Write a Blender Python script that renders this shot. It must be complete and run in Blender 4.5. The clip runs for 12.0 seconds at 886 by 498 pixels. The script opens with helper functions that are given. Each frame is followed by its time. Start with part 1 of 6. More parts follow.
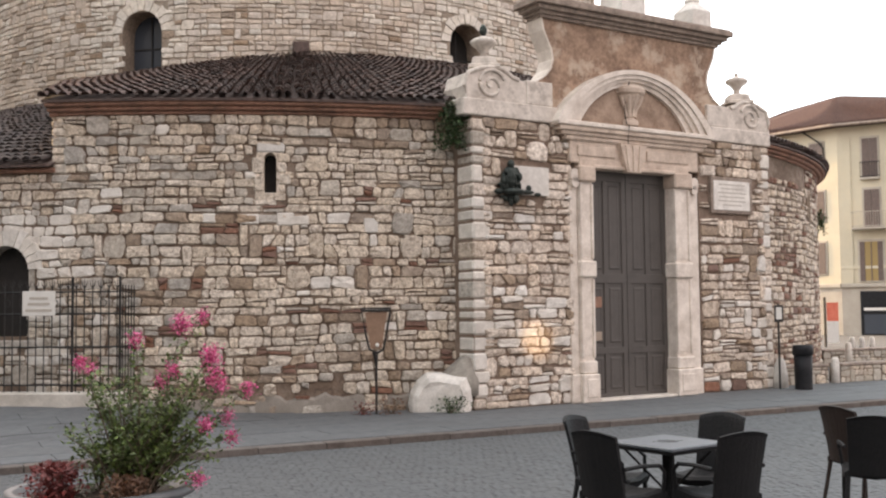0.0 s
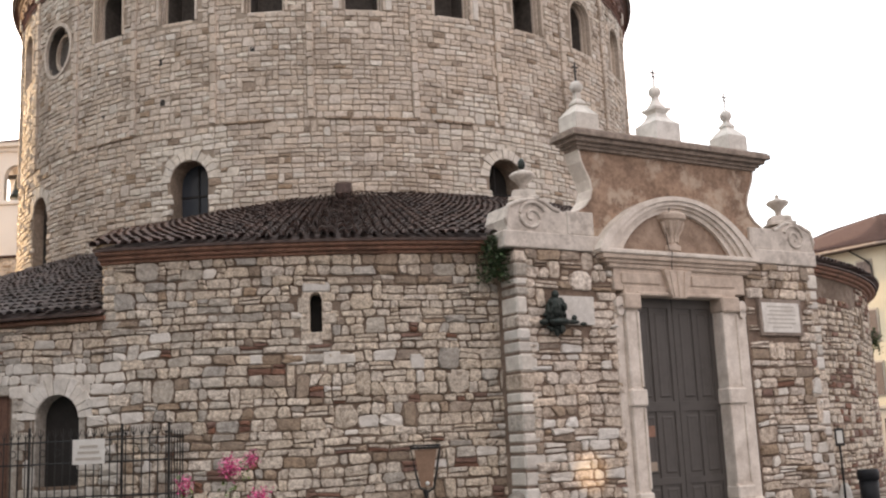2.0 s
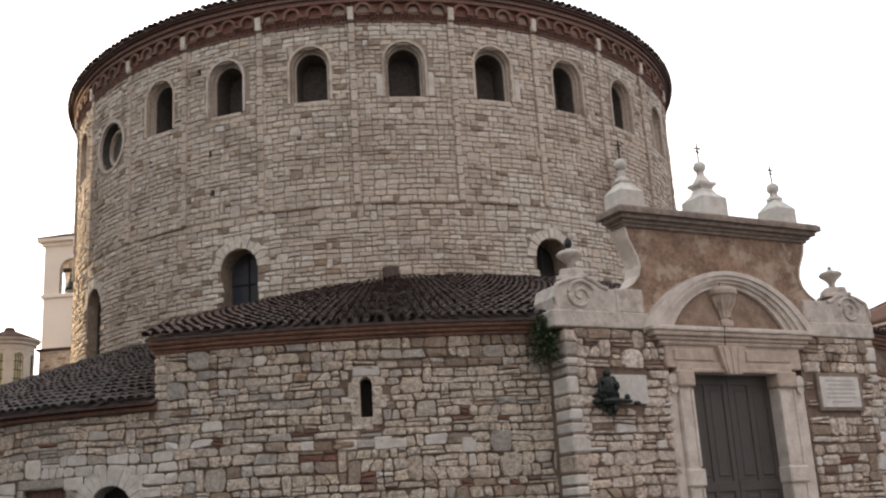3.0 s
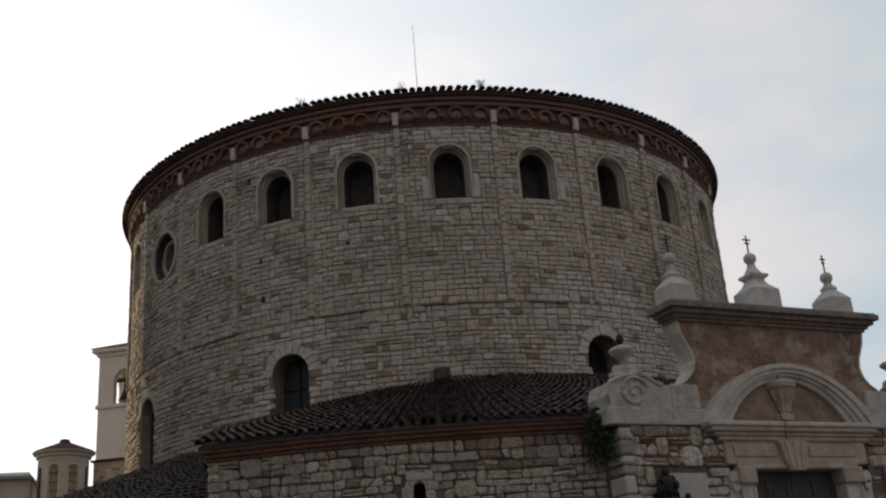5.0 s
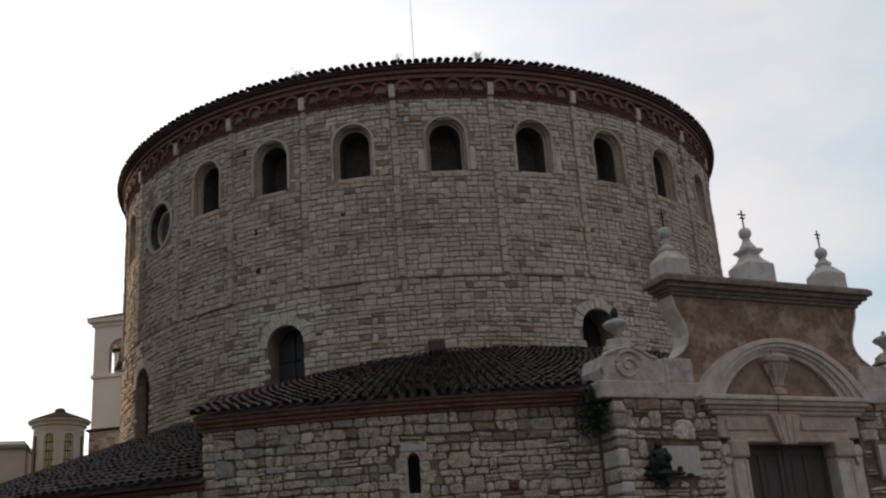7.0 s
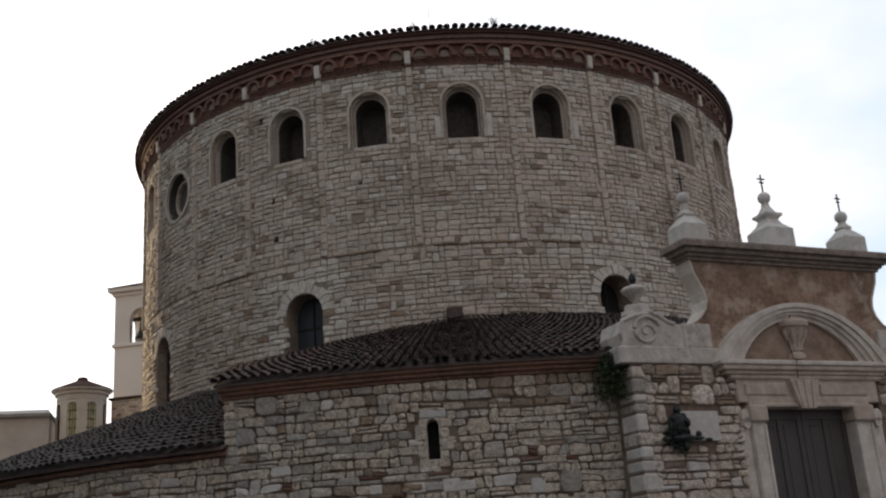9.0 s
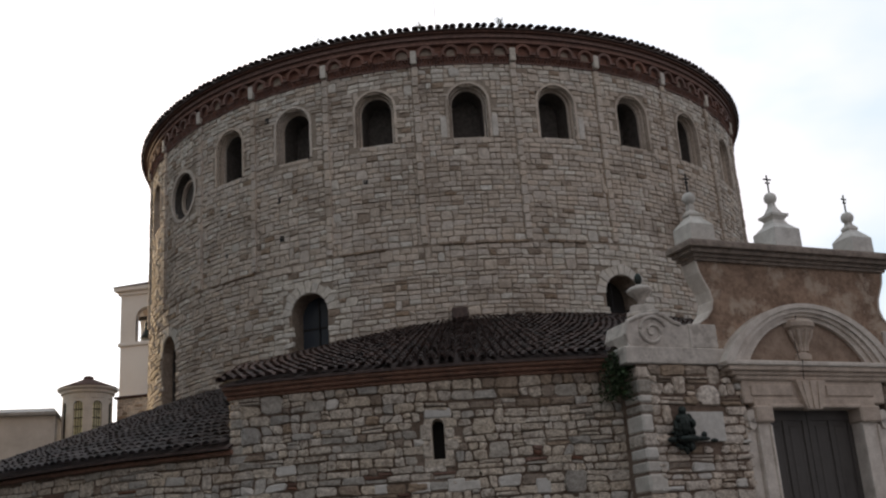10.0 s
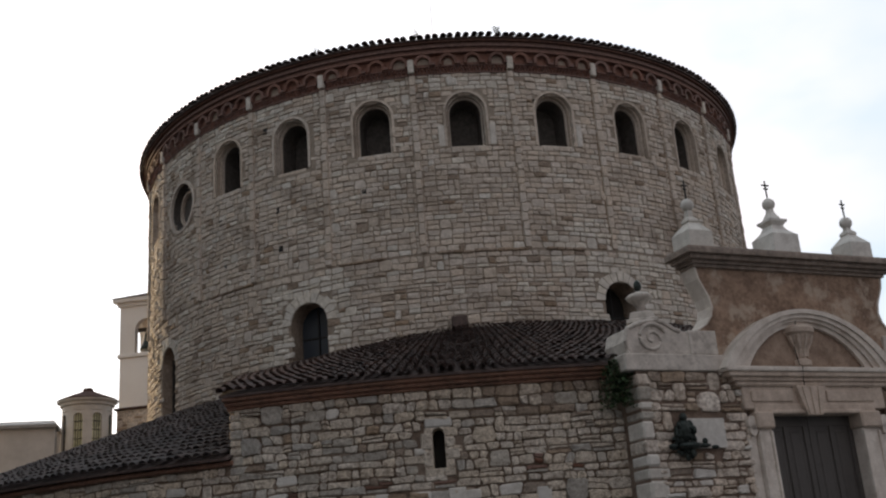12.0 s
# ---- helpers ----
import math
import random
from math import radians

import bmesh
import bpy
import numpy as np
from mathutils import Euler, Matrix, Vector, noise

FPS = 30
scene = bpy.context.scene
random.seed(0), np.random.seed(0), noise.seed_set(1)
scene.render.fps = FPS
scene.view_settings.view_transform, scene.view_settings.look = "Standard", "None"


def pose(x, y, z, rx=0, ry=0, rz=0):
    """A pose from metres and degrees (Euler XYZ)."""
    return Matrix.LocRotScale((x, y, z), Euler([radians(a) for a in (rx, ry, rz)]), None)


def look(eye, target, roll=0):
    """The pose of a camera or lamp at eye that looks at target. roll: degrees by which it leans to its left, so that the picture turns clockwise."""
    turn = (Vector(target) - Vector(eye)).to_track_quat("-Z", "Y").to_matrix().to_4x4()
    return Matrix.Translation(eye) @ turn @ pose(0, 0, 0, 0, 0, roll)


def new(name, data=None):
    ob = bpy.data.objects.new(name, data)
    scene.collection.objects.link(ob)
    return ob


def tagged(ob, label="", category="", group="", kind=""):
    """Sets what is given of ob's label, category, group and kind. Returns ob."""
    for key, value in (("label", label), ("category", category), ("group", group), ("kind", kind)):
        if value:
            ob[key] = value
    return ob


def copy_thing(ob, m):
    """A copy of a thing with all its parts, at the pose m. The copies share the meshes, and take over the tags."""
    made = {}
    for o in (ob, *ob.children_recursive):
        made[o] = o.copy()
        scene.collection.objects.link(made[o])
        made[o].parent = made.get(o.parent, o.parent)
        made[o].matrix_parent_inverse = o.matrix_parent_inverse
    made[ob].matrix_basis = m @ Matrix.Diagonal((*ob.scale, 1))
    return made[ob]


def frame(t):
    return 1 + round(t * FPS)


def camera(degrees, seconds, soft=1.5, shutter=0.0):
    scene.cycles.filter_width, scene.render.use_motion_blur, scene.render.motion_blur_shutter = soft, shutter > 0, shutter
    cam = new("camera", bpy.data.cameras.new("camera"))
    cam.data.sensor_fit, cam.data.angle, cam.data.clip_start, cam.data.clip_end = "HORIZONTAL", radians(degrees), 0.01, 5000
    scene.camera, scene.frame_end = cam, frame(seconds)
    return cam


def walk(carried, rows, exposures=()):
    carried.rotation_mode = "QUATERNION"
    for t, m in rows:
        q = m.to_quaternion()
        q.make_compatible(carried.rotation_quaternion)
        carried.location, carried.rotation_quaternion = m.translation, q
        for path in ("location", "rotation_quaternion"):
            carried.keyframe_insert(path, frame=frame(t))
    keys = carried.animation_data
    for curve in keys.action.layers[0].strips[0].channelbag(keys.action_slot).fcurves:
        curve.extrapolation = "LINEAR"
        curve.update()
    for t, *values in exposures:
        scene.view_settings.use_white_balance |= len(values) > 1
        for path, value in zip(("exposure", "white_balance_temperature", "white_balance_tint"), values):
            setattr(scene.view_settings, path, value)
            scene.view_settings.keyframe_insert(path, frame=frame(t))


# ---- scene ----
cam = camera(45.93, 12.0, soft=2.2)
EYE = 1.9
# seconds, then the camera's turn: pitch + 90, lean, yaw. The eye stands still on the terrace.
TURNS = [
    (0.0, 93.21, 0.59, 0.04), (0.5, 93.91, 1.15, 0.25), (1.0, 95.65, 1.38, 0.64), (1.5, 97.92, 1.92, 1.32),
    (2.0, 100.60, 2.47, 2.74), (2.5, 102.84, 2.63, 4.17), (3.0, 105.22, 3.39, 5.64), (3.5, 106.94, 3.60, 6.88),
    (3.7, 107.53, 3.68, 7.30), (5.3, 111.11, 4.20, 8.77), (5.5, 111.07, 4.15, 8.50), (6.0, 110.58, 4.08, 8.23),
    (6.5, 109.90, 4.01, 8.25), (7.0, 109.38, 3.87, 8.34), (7.2, 109.15, 3.88, 8.40), (8.8, 107.68, 4.00, 9.25),
    (9.0, 107.66, 4.02, 9.40), (9.5, 107.71, 4.07, 9.66), (10.0, 107.67, 3.81, 9.65), (10.5, 107.59, 3.69, 9.76),
    (11.0, 107.43, 3.93, 9.75), (11.5, 107.60, 3.99, 9.65), (12.0, 108.15, 4.30, 9.75),
]
EXPOSURES = [(0.0, 1.41, 6800, 16.5), (1.0, 1.36, 6800, 16.5), (2.0, 1.14, 6750, 16.5), (2.7, 0.78, 6650, 15.5), (3.5, 0.26, 6500, 14), (5.2, -1.0, 6250, 11), (7.2, -0.76, 6250, 11), (8.8, -0.4, 6150, 12), (12.0, -0.4, 6150, 12)]
walk(cam, [(t, pose(0, 0, EYE, rx, ry, rz)) for t, rx, ry, rz in TURNS], EXPOSURES)

# ---- light: a low sun behind the church, a bright hazy sky ----
SUN_AZ, SUN_EL = -44.0, 11.0          # degrees from straight ahead (minus: to the left), above the horizon
world = bpy.data.worlds.new("sky")
scene.world = world
world.use_nodes = True
wn, wl = world.node_tree.nodes, world.node_tree.links
wn.clear()
sky = wn.new("ShaderNodeTexSky")
sky.sky_type = "NISHITA"
sky.sun_disc = False
sky.sun_elevation = radians(SUN_EL)
sky.sun_rotation = radians(SUN_AZ)
sky.air_density, sky.dust_density = 1.0, 3.0
wc = wn.new("ShaderNodeTexCoord")
wmap = wn.new("ShaderNodeMapping")
wmap.inputs["Scale"].default_value = (1.0, 1.0, 2.2)
wnoise = wn.new("ShaderNodeTexNoise")
wnoise.inputs["Scale"].default_value = 2.6
wnoise.inputs["Detail"].default_value = 5.0
wnoise.inputs["Roughness"].default_value = 0.5
wclouds = wn.new("ShaderNodeMapRange")
wclouds.interpolation_type = "SMOOTHSTEP"
wclouds.inputs["From Min"].default_value, wclouds.inputs["From Max"].default_value = 0.4, 0.62
# thin white cloud over haze that is warm away from the sun, pale blue aside and bright towards it
wcloud = wn.new("ShaderNodeMix")
wcloud.data_type = "RGBA"
wcloud.inputs[6].default_value, wcloud.inputs[7].default_value = (0.96, 0.98, 0.99, 1), (1.25, 1.11, 1.03, 1)
wdot = wn.new("ShaderNodeVectorMath")
wdot.operation = "DOT_PRODUCT"
wdot.inputs[1].default_value = (math.sin(radians(SUN_AZ)), math.cos(radians(SUN_AZ)), math.tan(radians(SUN_EL)))
whalf = wn.new("ShaderNodeMath")
whalf.operation = "MULTIPLY_ADD"
whalf.inputs[1].default_value, whalf.inputs[2].default_value = 0.5, 0.5
whaze = wn.new("ShaderNodeValToRGB")
HAZE = [(0.0, 0.92, (0.995, 0.975, 0.985)), (0.43, 1.1, (0.97, 0.98, 1.0)), (0.58, 1.54, (0.74, 1.0, 1.11)), (0.7, 1.68, (0.76, 1.0, 1.1)), (0.82, 2.2, (0.96, 1.0, 1.03)), (1.0, 3.9, (1.02, 1.0, 0.96))]
while len(whaze.color_ramp.elements) < len(HAZE):
    whaze.color_ramp.elements.new(0.5)
for e, (p_, level, tint) in zip(whaze.color_ramp.elements, HAZE):
    e.position, e.color = p_, (*[level * c for c in tint], 1)
wveil = wn.new("ShaderNodeVectorMath")
wveil.operation = "MULTIPLY"
wscale = wn.new("ShaderNodeVectorMath")
wscale.operation = "SCALE"
wscale.inputs["Scale"].default_value = 13.0
wmix = wn.new("ShaderNodeMix")
wmix.data_type = "RGBA"
wmix.inputs[0].default_value = 0.75
wbg = wn.new("ShaderNodeBackground")
wbg.inputs["Strength"].default_value = 0.06
wout = wn.new("ShaderNodeOutputWorld")
wl.new(wc.outputs["Generated"], wdot.inputs[0])
wl.new(wdot.outputs["Value"], whalf.inputs[0])
wl.new(whalf.outputs[0], whaze.inputs[0])
wl.new(wc.outputs["Generated"], wmap.inputs["Vector"])
wl.new(wmap.outputs[0], wnoise.inputs["Vector"])
wl.new(wnoise.outputs["Fac"], wclouds.inputs["Value"])
wl.new(wclouds.outputs[0], wcloud.inputs[0])
wl.new(whaze.outputs[0], wveil.inputs[0])
wl.new(wcloud.outputs[2], wveil.inputs[1])
wl.new(wveil.outputs[0], wscale.inputs[0])
wl.new(wscale.outputs[0], wmix.inputs[7])
wl.new(sky.outputs[0], wmix.inputs[6])
wl.new(wmix.outputs[2], wbg.inputs["Color"])
wl.new(wbg.outputs[0], wout.inputs["Surface"])
sun = new("sun", bpy.data.lights.new("sun", "SUN"))
sun.data.energy, sun.data.angle, sun.data.color = 5.0, radians(0.6), (1.0, 0.69, 0.35)
to_sun = Vector((math.sin(radians(SUN_AZ)), math.cos(radians(SUN_AZ)), math.tan(radians(SUN_EL))))
sun.matrix_world = look(to_sun * 100, (0, 0, 0))


# ---- materials ----
def material(name, dark, light, scale=6.0, rough=0.85, bump=0.3, spread=0.0, stain=None, stain_scale=1.2, stain_amount=0.5, metal=0.0, fine=40.0, edge=(0.48, 0.68), crisp=0.2):
    """Two-scale mottling between two colours; spread: how much single pieces differ; stain: a third, large-scale colour."""
    m = bpy.data.materials.new(name)
    m.use_nodes = True
    n, l = m.node_tree.nodes, m.node_tree.links
    b = n["Principled BSDF"]
    b.inputs["Roughness"].default_value = rough
    b.inputs["Metallic"].default_value = metal
    tc = n.new("ShaderNodeTexCoord")
    n1 = n.new("ShaderNodeTexNoise")
    n1.inputs["Scale"].default_value, n1.inputs["Detail"].default_value, n1.inputs["Roughness"].default_value = scale, 6.0, 0.65
    n2 = n.new("ShaderNodeTexNoise")
    n2.inputs["Scale"].default_value, n2.inputs["Detail"].default_value = fine, 4.0
    geo = n.new("ShaderNodeNewGeometry")
    l.new(geo.outputs["Position"], n1.inputs["Vector"])
    l.new(geo.outputs["Position"], n2.inputs["Vector"])
    ramp = n.new("ShaderNodeValToRGB")
    ramp.color_ramp.elements[0].position, ramp.color_ramp.elements[1].position = 0.5 - crisp, 0.5 + crisp
    ramp.color_ramp.elements[0].color, ramp.color_ramp.elements[1].color = (*dark, 1), (*light, 1)
    fac = n.new("ShaderNodeMath")
    fac.operation = "MULTIPLY_ADD"
    fac.inputs[1].default_value = 0.44
    l.new(n2.outputs["Fac"], fac.inputs[0])
    sub = n.new("ShaderNodeMath")
    sub.operation = "SUBTRACT"
    sub.inputs[1].default_value = 0.22
    l.new(n1.outputs["Fac"], sub.inputs[0])
    l.new(sub.outputs[0], fac.inputs[2])
    l.new(fac.outputs[0], ramp.inputs[0])
    col = ramp.outputs[0]
    if spread:
        info = n.new("ShaderNodeObjectInfo")
        add = n.new("ShaderNodeMath")
        add.operation = "ADD"
        l.new(info.outputs["Random"], add.inputs[0])
        l.new(geo.outputs["Random Per Island"], add.inputs[1])
        fr = n.new("ShaderNodeMath")
        fr.operation = "FRACT"
        l.new(add.outputs[0], fr.inputs[0])
        val = n.new("ShaderNodeMapRange")
        val.inputs["To Min"].default_value, val.inputs["To Max"].default_value = 1 - spread, 1 + spread
        l.new(fr.outputs[0], val.inputs["Value"])
        fr2 = n.new("ShaderNodeMath")
        fr2.operation = "MULTIPLY"
        fr2.inputs[1].default_value = 7.31
        l.new(add.outputs[0], fr2.inputs[0])
        fr3 = n.new("ShaderNodeMath")
        fr3.operation = "FRACT"
        l.new(fr2.outputs[0], fr3.inputs[0])
        sat = n.new("ShaderNodeMapRange")
        sat.inputs["To Min"].default_value, sat.inputs["To Max"].default_value = 0.84, 1.2
        l.new(fr3.outputs[0], sat.inputs["Value"])
        hsv = n.new("ShaderNodeHueSaturation")
        l.new(col, hsv.inputs["Color"])
        l.new(val.outputs[0], hsv.inputs["Value"])
        l.new(sat.outputs[0], hsv.inputs["Saturation"])
        col = hsv.outputs[0]
    if stain:
        n3 = n.new("ShaderNodeTexNoise")
        n3.inputs["Scale"].default_value, n3.inputs["Detail"].default_value = stain_scale, 7.0
        n3.inputs["Roughness"].default_value = 0.7
        l.new(geo.outputs["Position"], n3.inputs["Vector"])
        r3 = n.new("ShaderNodeValToRGB")
        r3.color_ramp.elements[0].position, r3.color_ramp.elements[1].position = edge
        l.new(n3.outputs["Fac"], r3.inputs[0])
        am = n.new("ShaderNodeMath")
        am.operation = "MULTIPLY"
        am.inputs[1].default_value = stain_amount
        l.new(r3.outputs[0], am.inputs[0])
        mx = n.new("ShaderNodeMix")
        mx.data_type = "RGBA"
        l.new(am.outputs[0], mx.inputs[0])
        l.new(col, mx.inputs[6])
        mx.inputs[7].default_value = (*stain, 1)
        col = mx.outputs[2]
    l.new(col, b.inputs["Base Color"])
    if bump:
        bp = n.new("ShaderNodeBump")
        bp.inputs["Strength"].default_value, bp.inputs["Distance"].default_value = bump, 0.02
        l.new(fac.outputs[0], bp.inputs["Height"])
        l.new(bp.outputs[0], b.inputs["Normal"])
    return m


CREAM = material("cream limestone", (0.43, 0.36, 0.29), (0.79, 0.695, 0.58), 15, bump=1.0, spread=0.12, stain=(0.21, 0.155, 0.115), stain_scale=9.0, stain_amount=0.6, fine=60, edge=(0.52, 0.6), crisp=0.15)
BROWN = material("weathered and shade-brown stone", (0.2, 0.15, 0.11), (0.44, 0.345, 0.26), 14, bump=0.7, spread=0.18, stain=(0.13, 0.1, 0.08), stain_scale=2.0, stain_amount=0.4)
GREYST = material("grey limestone", (0.28, 0.25, 0.215), (0.58, 0.53, 0.465), 13, bump=0.7, spread=0.2, stain=(0.17, 0.15, 0.13), stain_scale=1.5, stain_amount=0.35)
WHITEST = material("white stone block", (0.56, 0.52, 0.47), (0.76, 0.715, 0.655), 5, bump=0.4, spread=0.1, stain=(0.36, 0.31, 0.265), stain_scale=2.6, stain_amount=0.4)
BRICK = material("old red brick", (0.15, 0.078, 0.056), (0.265, 0.15, 0.11), 12, spread=0.25, stain=(0.13, 0.085, 0.065), stain_amount=0.45)
MORTAR = material("grey-brown lime mortar", (0.095, 0.066, 0.048), (0.215, 0.155, 0.115), 9, rough=0.95, bump=0.9, stain=(0.37, 0.3, 0.24), stain_scale=0.8, stain_amount=0.6, edge=(0.5, 0.62))
PMORTAR = material("brown earth mortar", (0.125, 0.085, 0.063), (0.25, 0.18, 0.137), 9, rough=0.95, bump=0.9, stain=(0.3, 0.225, 0.175), stain_scale=1.3, stain_amount=0.6)
PCREAM = material("warm cream limestone", (0.42, 0.34, 0.275), (0.79, 0.69, 0.585), 13, bump=1.0, spread=0.15, stain=(0.22, 0.16, 0.12), stain_scale=8.0, stain_amount=0.6, fine=60, edge=(0.52, 0.6), crisp=0.15)
DRUMST = material("drum ashlar", (0.417, 0.352, 0.29), (0.715, 0.622, 0.532), 12, bump=0.45, spread=0.1, stain=(0.2, 0.155, 0.115), stain_scale=0.7, stain_amount=0.7, crisp=0.24)
DRUMW = material("pale drum ashlar", (0.5, 0.455, 0.39), (0.77, 0.71, 0.63), 11, bump=0.4, spread=0.1, stain=(0.3, 0.25, 0.2), stain_scale=1.5, stain_amount=0.35)
MORTARD = material("drum mortar", (0.24, 0.197, 0.155), (0.42, 0.35, 0.28), 8, rough=0.95, bump=0.5, stain=(0.15, 0.12, 0.095), stain_scale=0.7)
MARBLE = material("weathered marble", (0.57, 0.495, 0.43), (0.8, 0.72, 0.64), 3.5, rough=0.6, bump=0.2, stain=(0.4, 0.325, 0.26), stain_scale=2.6, stain_amount=0.5, fine=30)
BANDST = material("streaked white stone", (0.46, 0.405, 0.355), (0.7, 0.63, 0.56), 4.5, rough=0.7, bump=0.3, stain=(0.27, 0.225, 0.19), stain_scale=3.2, stain_amount=0.6, fine=35, edge=(0.5, 0.62))
CORNICE = material("dark weathered stone", (0.18, 0.138, 0.112), (0.38, 0.305, 0.25), 6, rough=0.85, bump=0.5, stain=(0.12, 0.095, 0.08), stain_scale=2.5, stain_amount=0.6)
WARMST = material("warm sandstone", (0.45, 0.355, 0.285), (0.67, 0.555, 0.46), 4, rough=0.75, bump=0.2, stain=(0.29, 0.21, 0.16), stain_scale=2.5, stain_amount=0.5, fine=30)
STUCCO = material("stained stucco", (0.15, 0.094, 0.065), (0.42, 0.285, 0.2), 2.4, rough=0.9, bump=0.7, stain=(0.5, 0.4, 0.31), stain_scale=1.5, stain_amount=0.75, fine=14, edge=(0.52, 0.6))
TYMPANUM = material("brown-stained stone", (0.2, 0.13, 0.09), (0.42, 0.31, 0.235), 3.0, rough=0.85, bump=0.3, stain=(0.13, 0.085, 0.06), stain_scale=2.0, stain_amount=0.7)
TILE = material("old roof tile", (0.058, 0.041, 0.036), (0.155, 0.102, 0.086), 9, spread=0.45, stain=(0.04, 0.037, 0.036), stain_scale=1.6, stain_amount=0.6)
TILEG = material("grey weathered roof tile", (0.04, 0.034, 0.034), (0.1, 0.078, 0.073), 9, spread=0.4, stain=(0.035, 0.033, 0.034), stain_scale=1.6, stain_amount=0.6)
TILEBED = material("roof channel tiles", (0.055, 0.039, 0.034), (0.145, 0.097, 0.082), 9, stain=(0.04, 0.035, 0.032), stain_scale=1.6)
BRICKCORN = material("brick cornice", (0.25, 0.125, 0.085), (0.42, 0.235, 0.165), 9, bump=0.6, stain=(0.09, 0.065, 0.05), stain_scale=1.6, stain_amount=0.75)
FRIEZE = material("dark red brick frieze", (0.14, 0.078, 0.062), (0.26, 0.15, 0.117), 12, spread=0.25, stain=(0.1, 0.065, 0.057), stain_scale=2)
PLASTER = material("pale plaster", (0.26, 0.2, 0.155), (0.46, 0.385, 0.31), 12, stain=(0.15, 0.1, 0.075), stain_scale=6.0)
DOORP = material("grey-brown painted door", (0.058, 0.05, 0.045), (0.095, 0.083, 0.075), 3, rough=0.6, bump=0.08, stain=(0.045, 0.04, 0.035), stain_scale=3)
IRON = material("dark iron", (0.02, 0.02, 0.021), (0.045, 0.042, 0.04), 20, rough=0.55, bump=0.1, metal=0.6)
BRONZE = material("green-black bronze", (0.02, 0.026, 0.024), (0.055, 0.065, 0.058), 12, rough=0.5, bump=0.3, metal=0.7)
# black filling that stands for shade inside openings and holes
DARK = material("shade-dark filling", (0.012, 0.011, 0.01), (0.025, 0.022, 0.02), 4)
PAVE = material("stone pavement", (0.074, 0.077, 0.08), (0.12, 0.124, 0.128), 5, rough=0.8, bump=0.15, spread=0.08, stain=(0.092, 0.092, 0.092), stain_scale=0.9)
STREET = material("stone setts", (0.056, 0.058, 0.06), (0.092, 0.095, 0.098), 6, rough=0.75, bump=0.2, spread=0.03, stain=(0.075, 0.076, 0.076), stain_scale=0.5)
STREETBED = material("sett joints", (0.058, 0.06, 0.062), (0.093, 0.096, 0.099), 10, rough=0.95)
KERB = material("kerb stone", (0.07, 0.055, 0.047), (0.13, 0.108, 0.095), 5, spread=0.12)
OCHRE = material("cream-yellow render", (0.47, 0.42, 0.315), (0.55, 0.5, 0.385), 0.8, rough=0.9, bump=0.08, stain=(0.52, 0.44, 0.3), stain_scale=0.4, stain_amount=0.4)
GREYRENDER = material("grey ground-floor render", (0.34, 0.3, 0.25), (0.43, 0.39, 0.33), 1.0, rough=0.9, bump=0.08)
PINKWALL = material("pale tower render", (0.66, 0.6, 0.54), (0.78, 0.72, 0.65), 0.8, rough=0.9, bump=0.08, stain=(0.45, 0.38, 0.33), stain_scale=0.4, stain_amount=0.4)
SHUTTER = material("brown shutter", (0.09, 0.065, 0.055), (0.14, 0.1, 0.085), 6, rough=0.6)
WOOD = material("reddish brown wood", (0.1, 0.05, 0.035), (0.18, 0.095, 0.065), 8, rough=0.6)


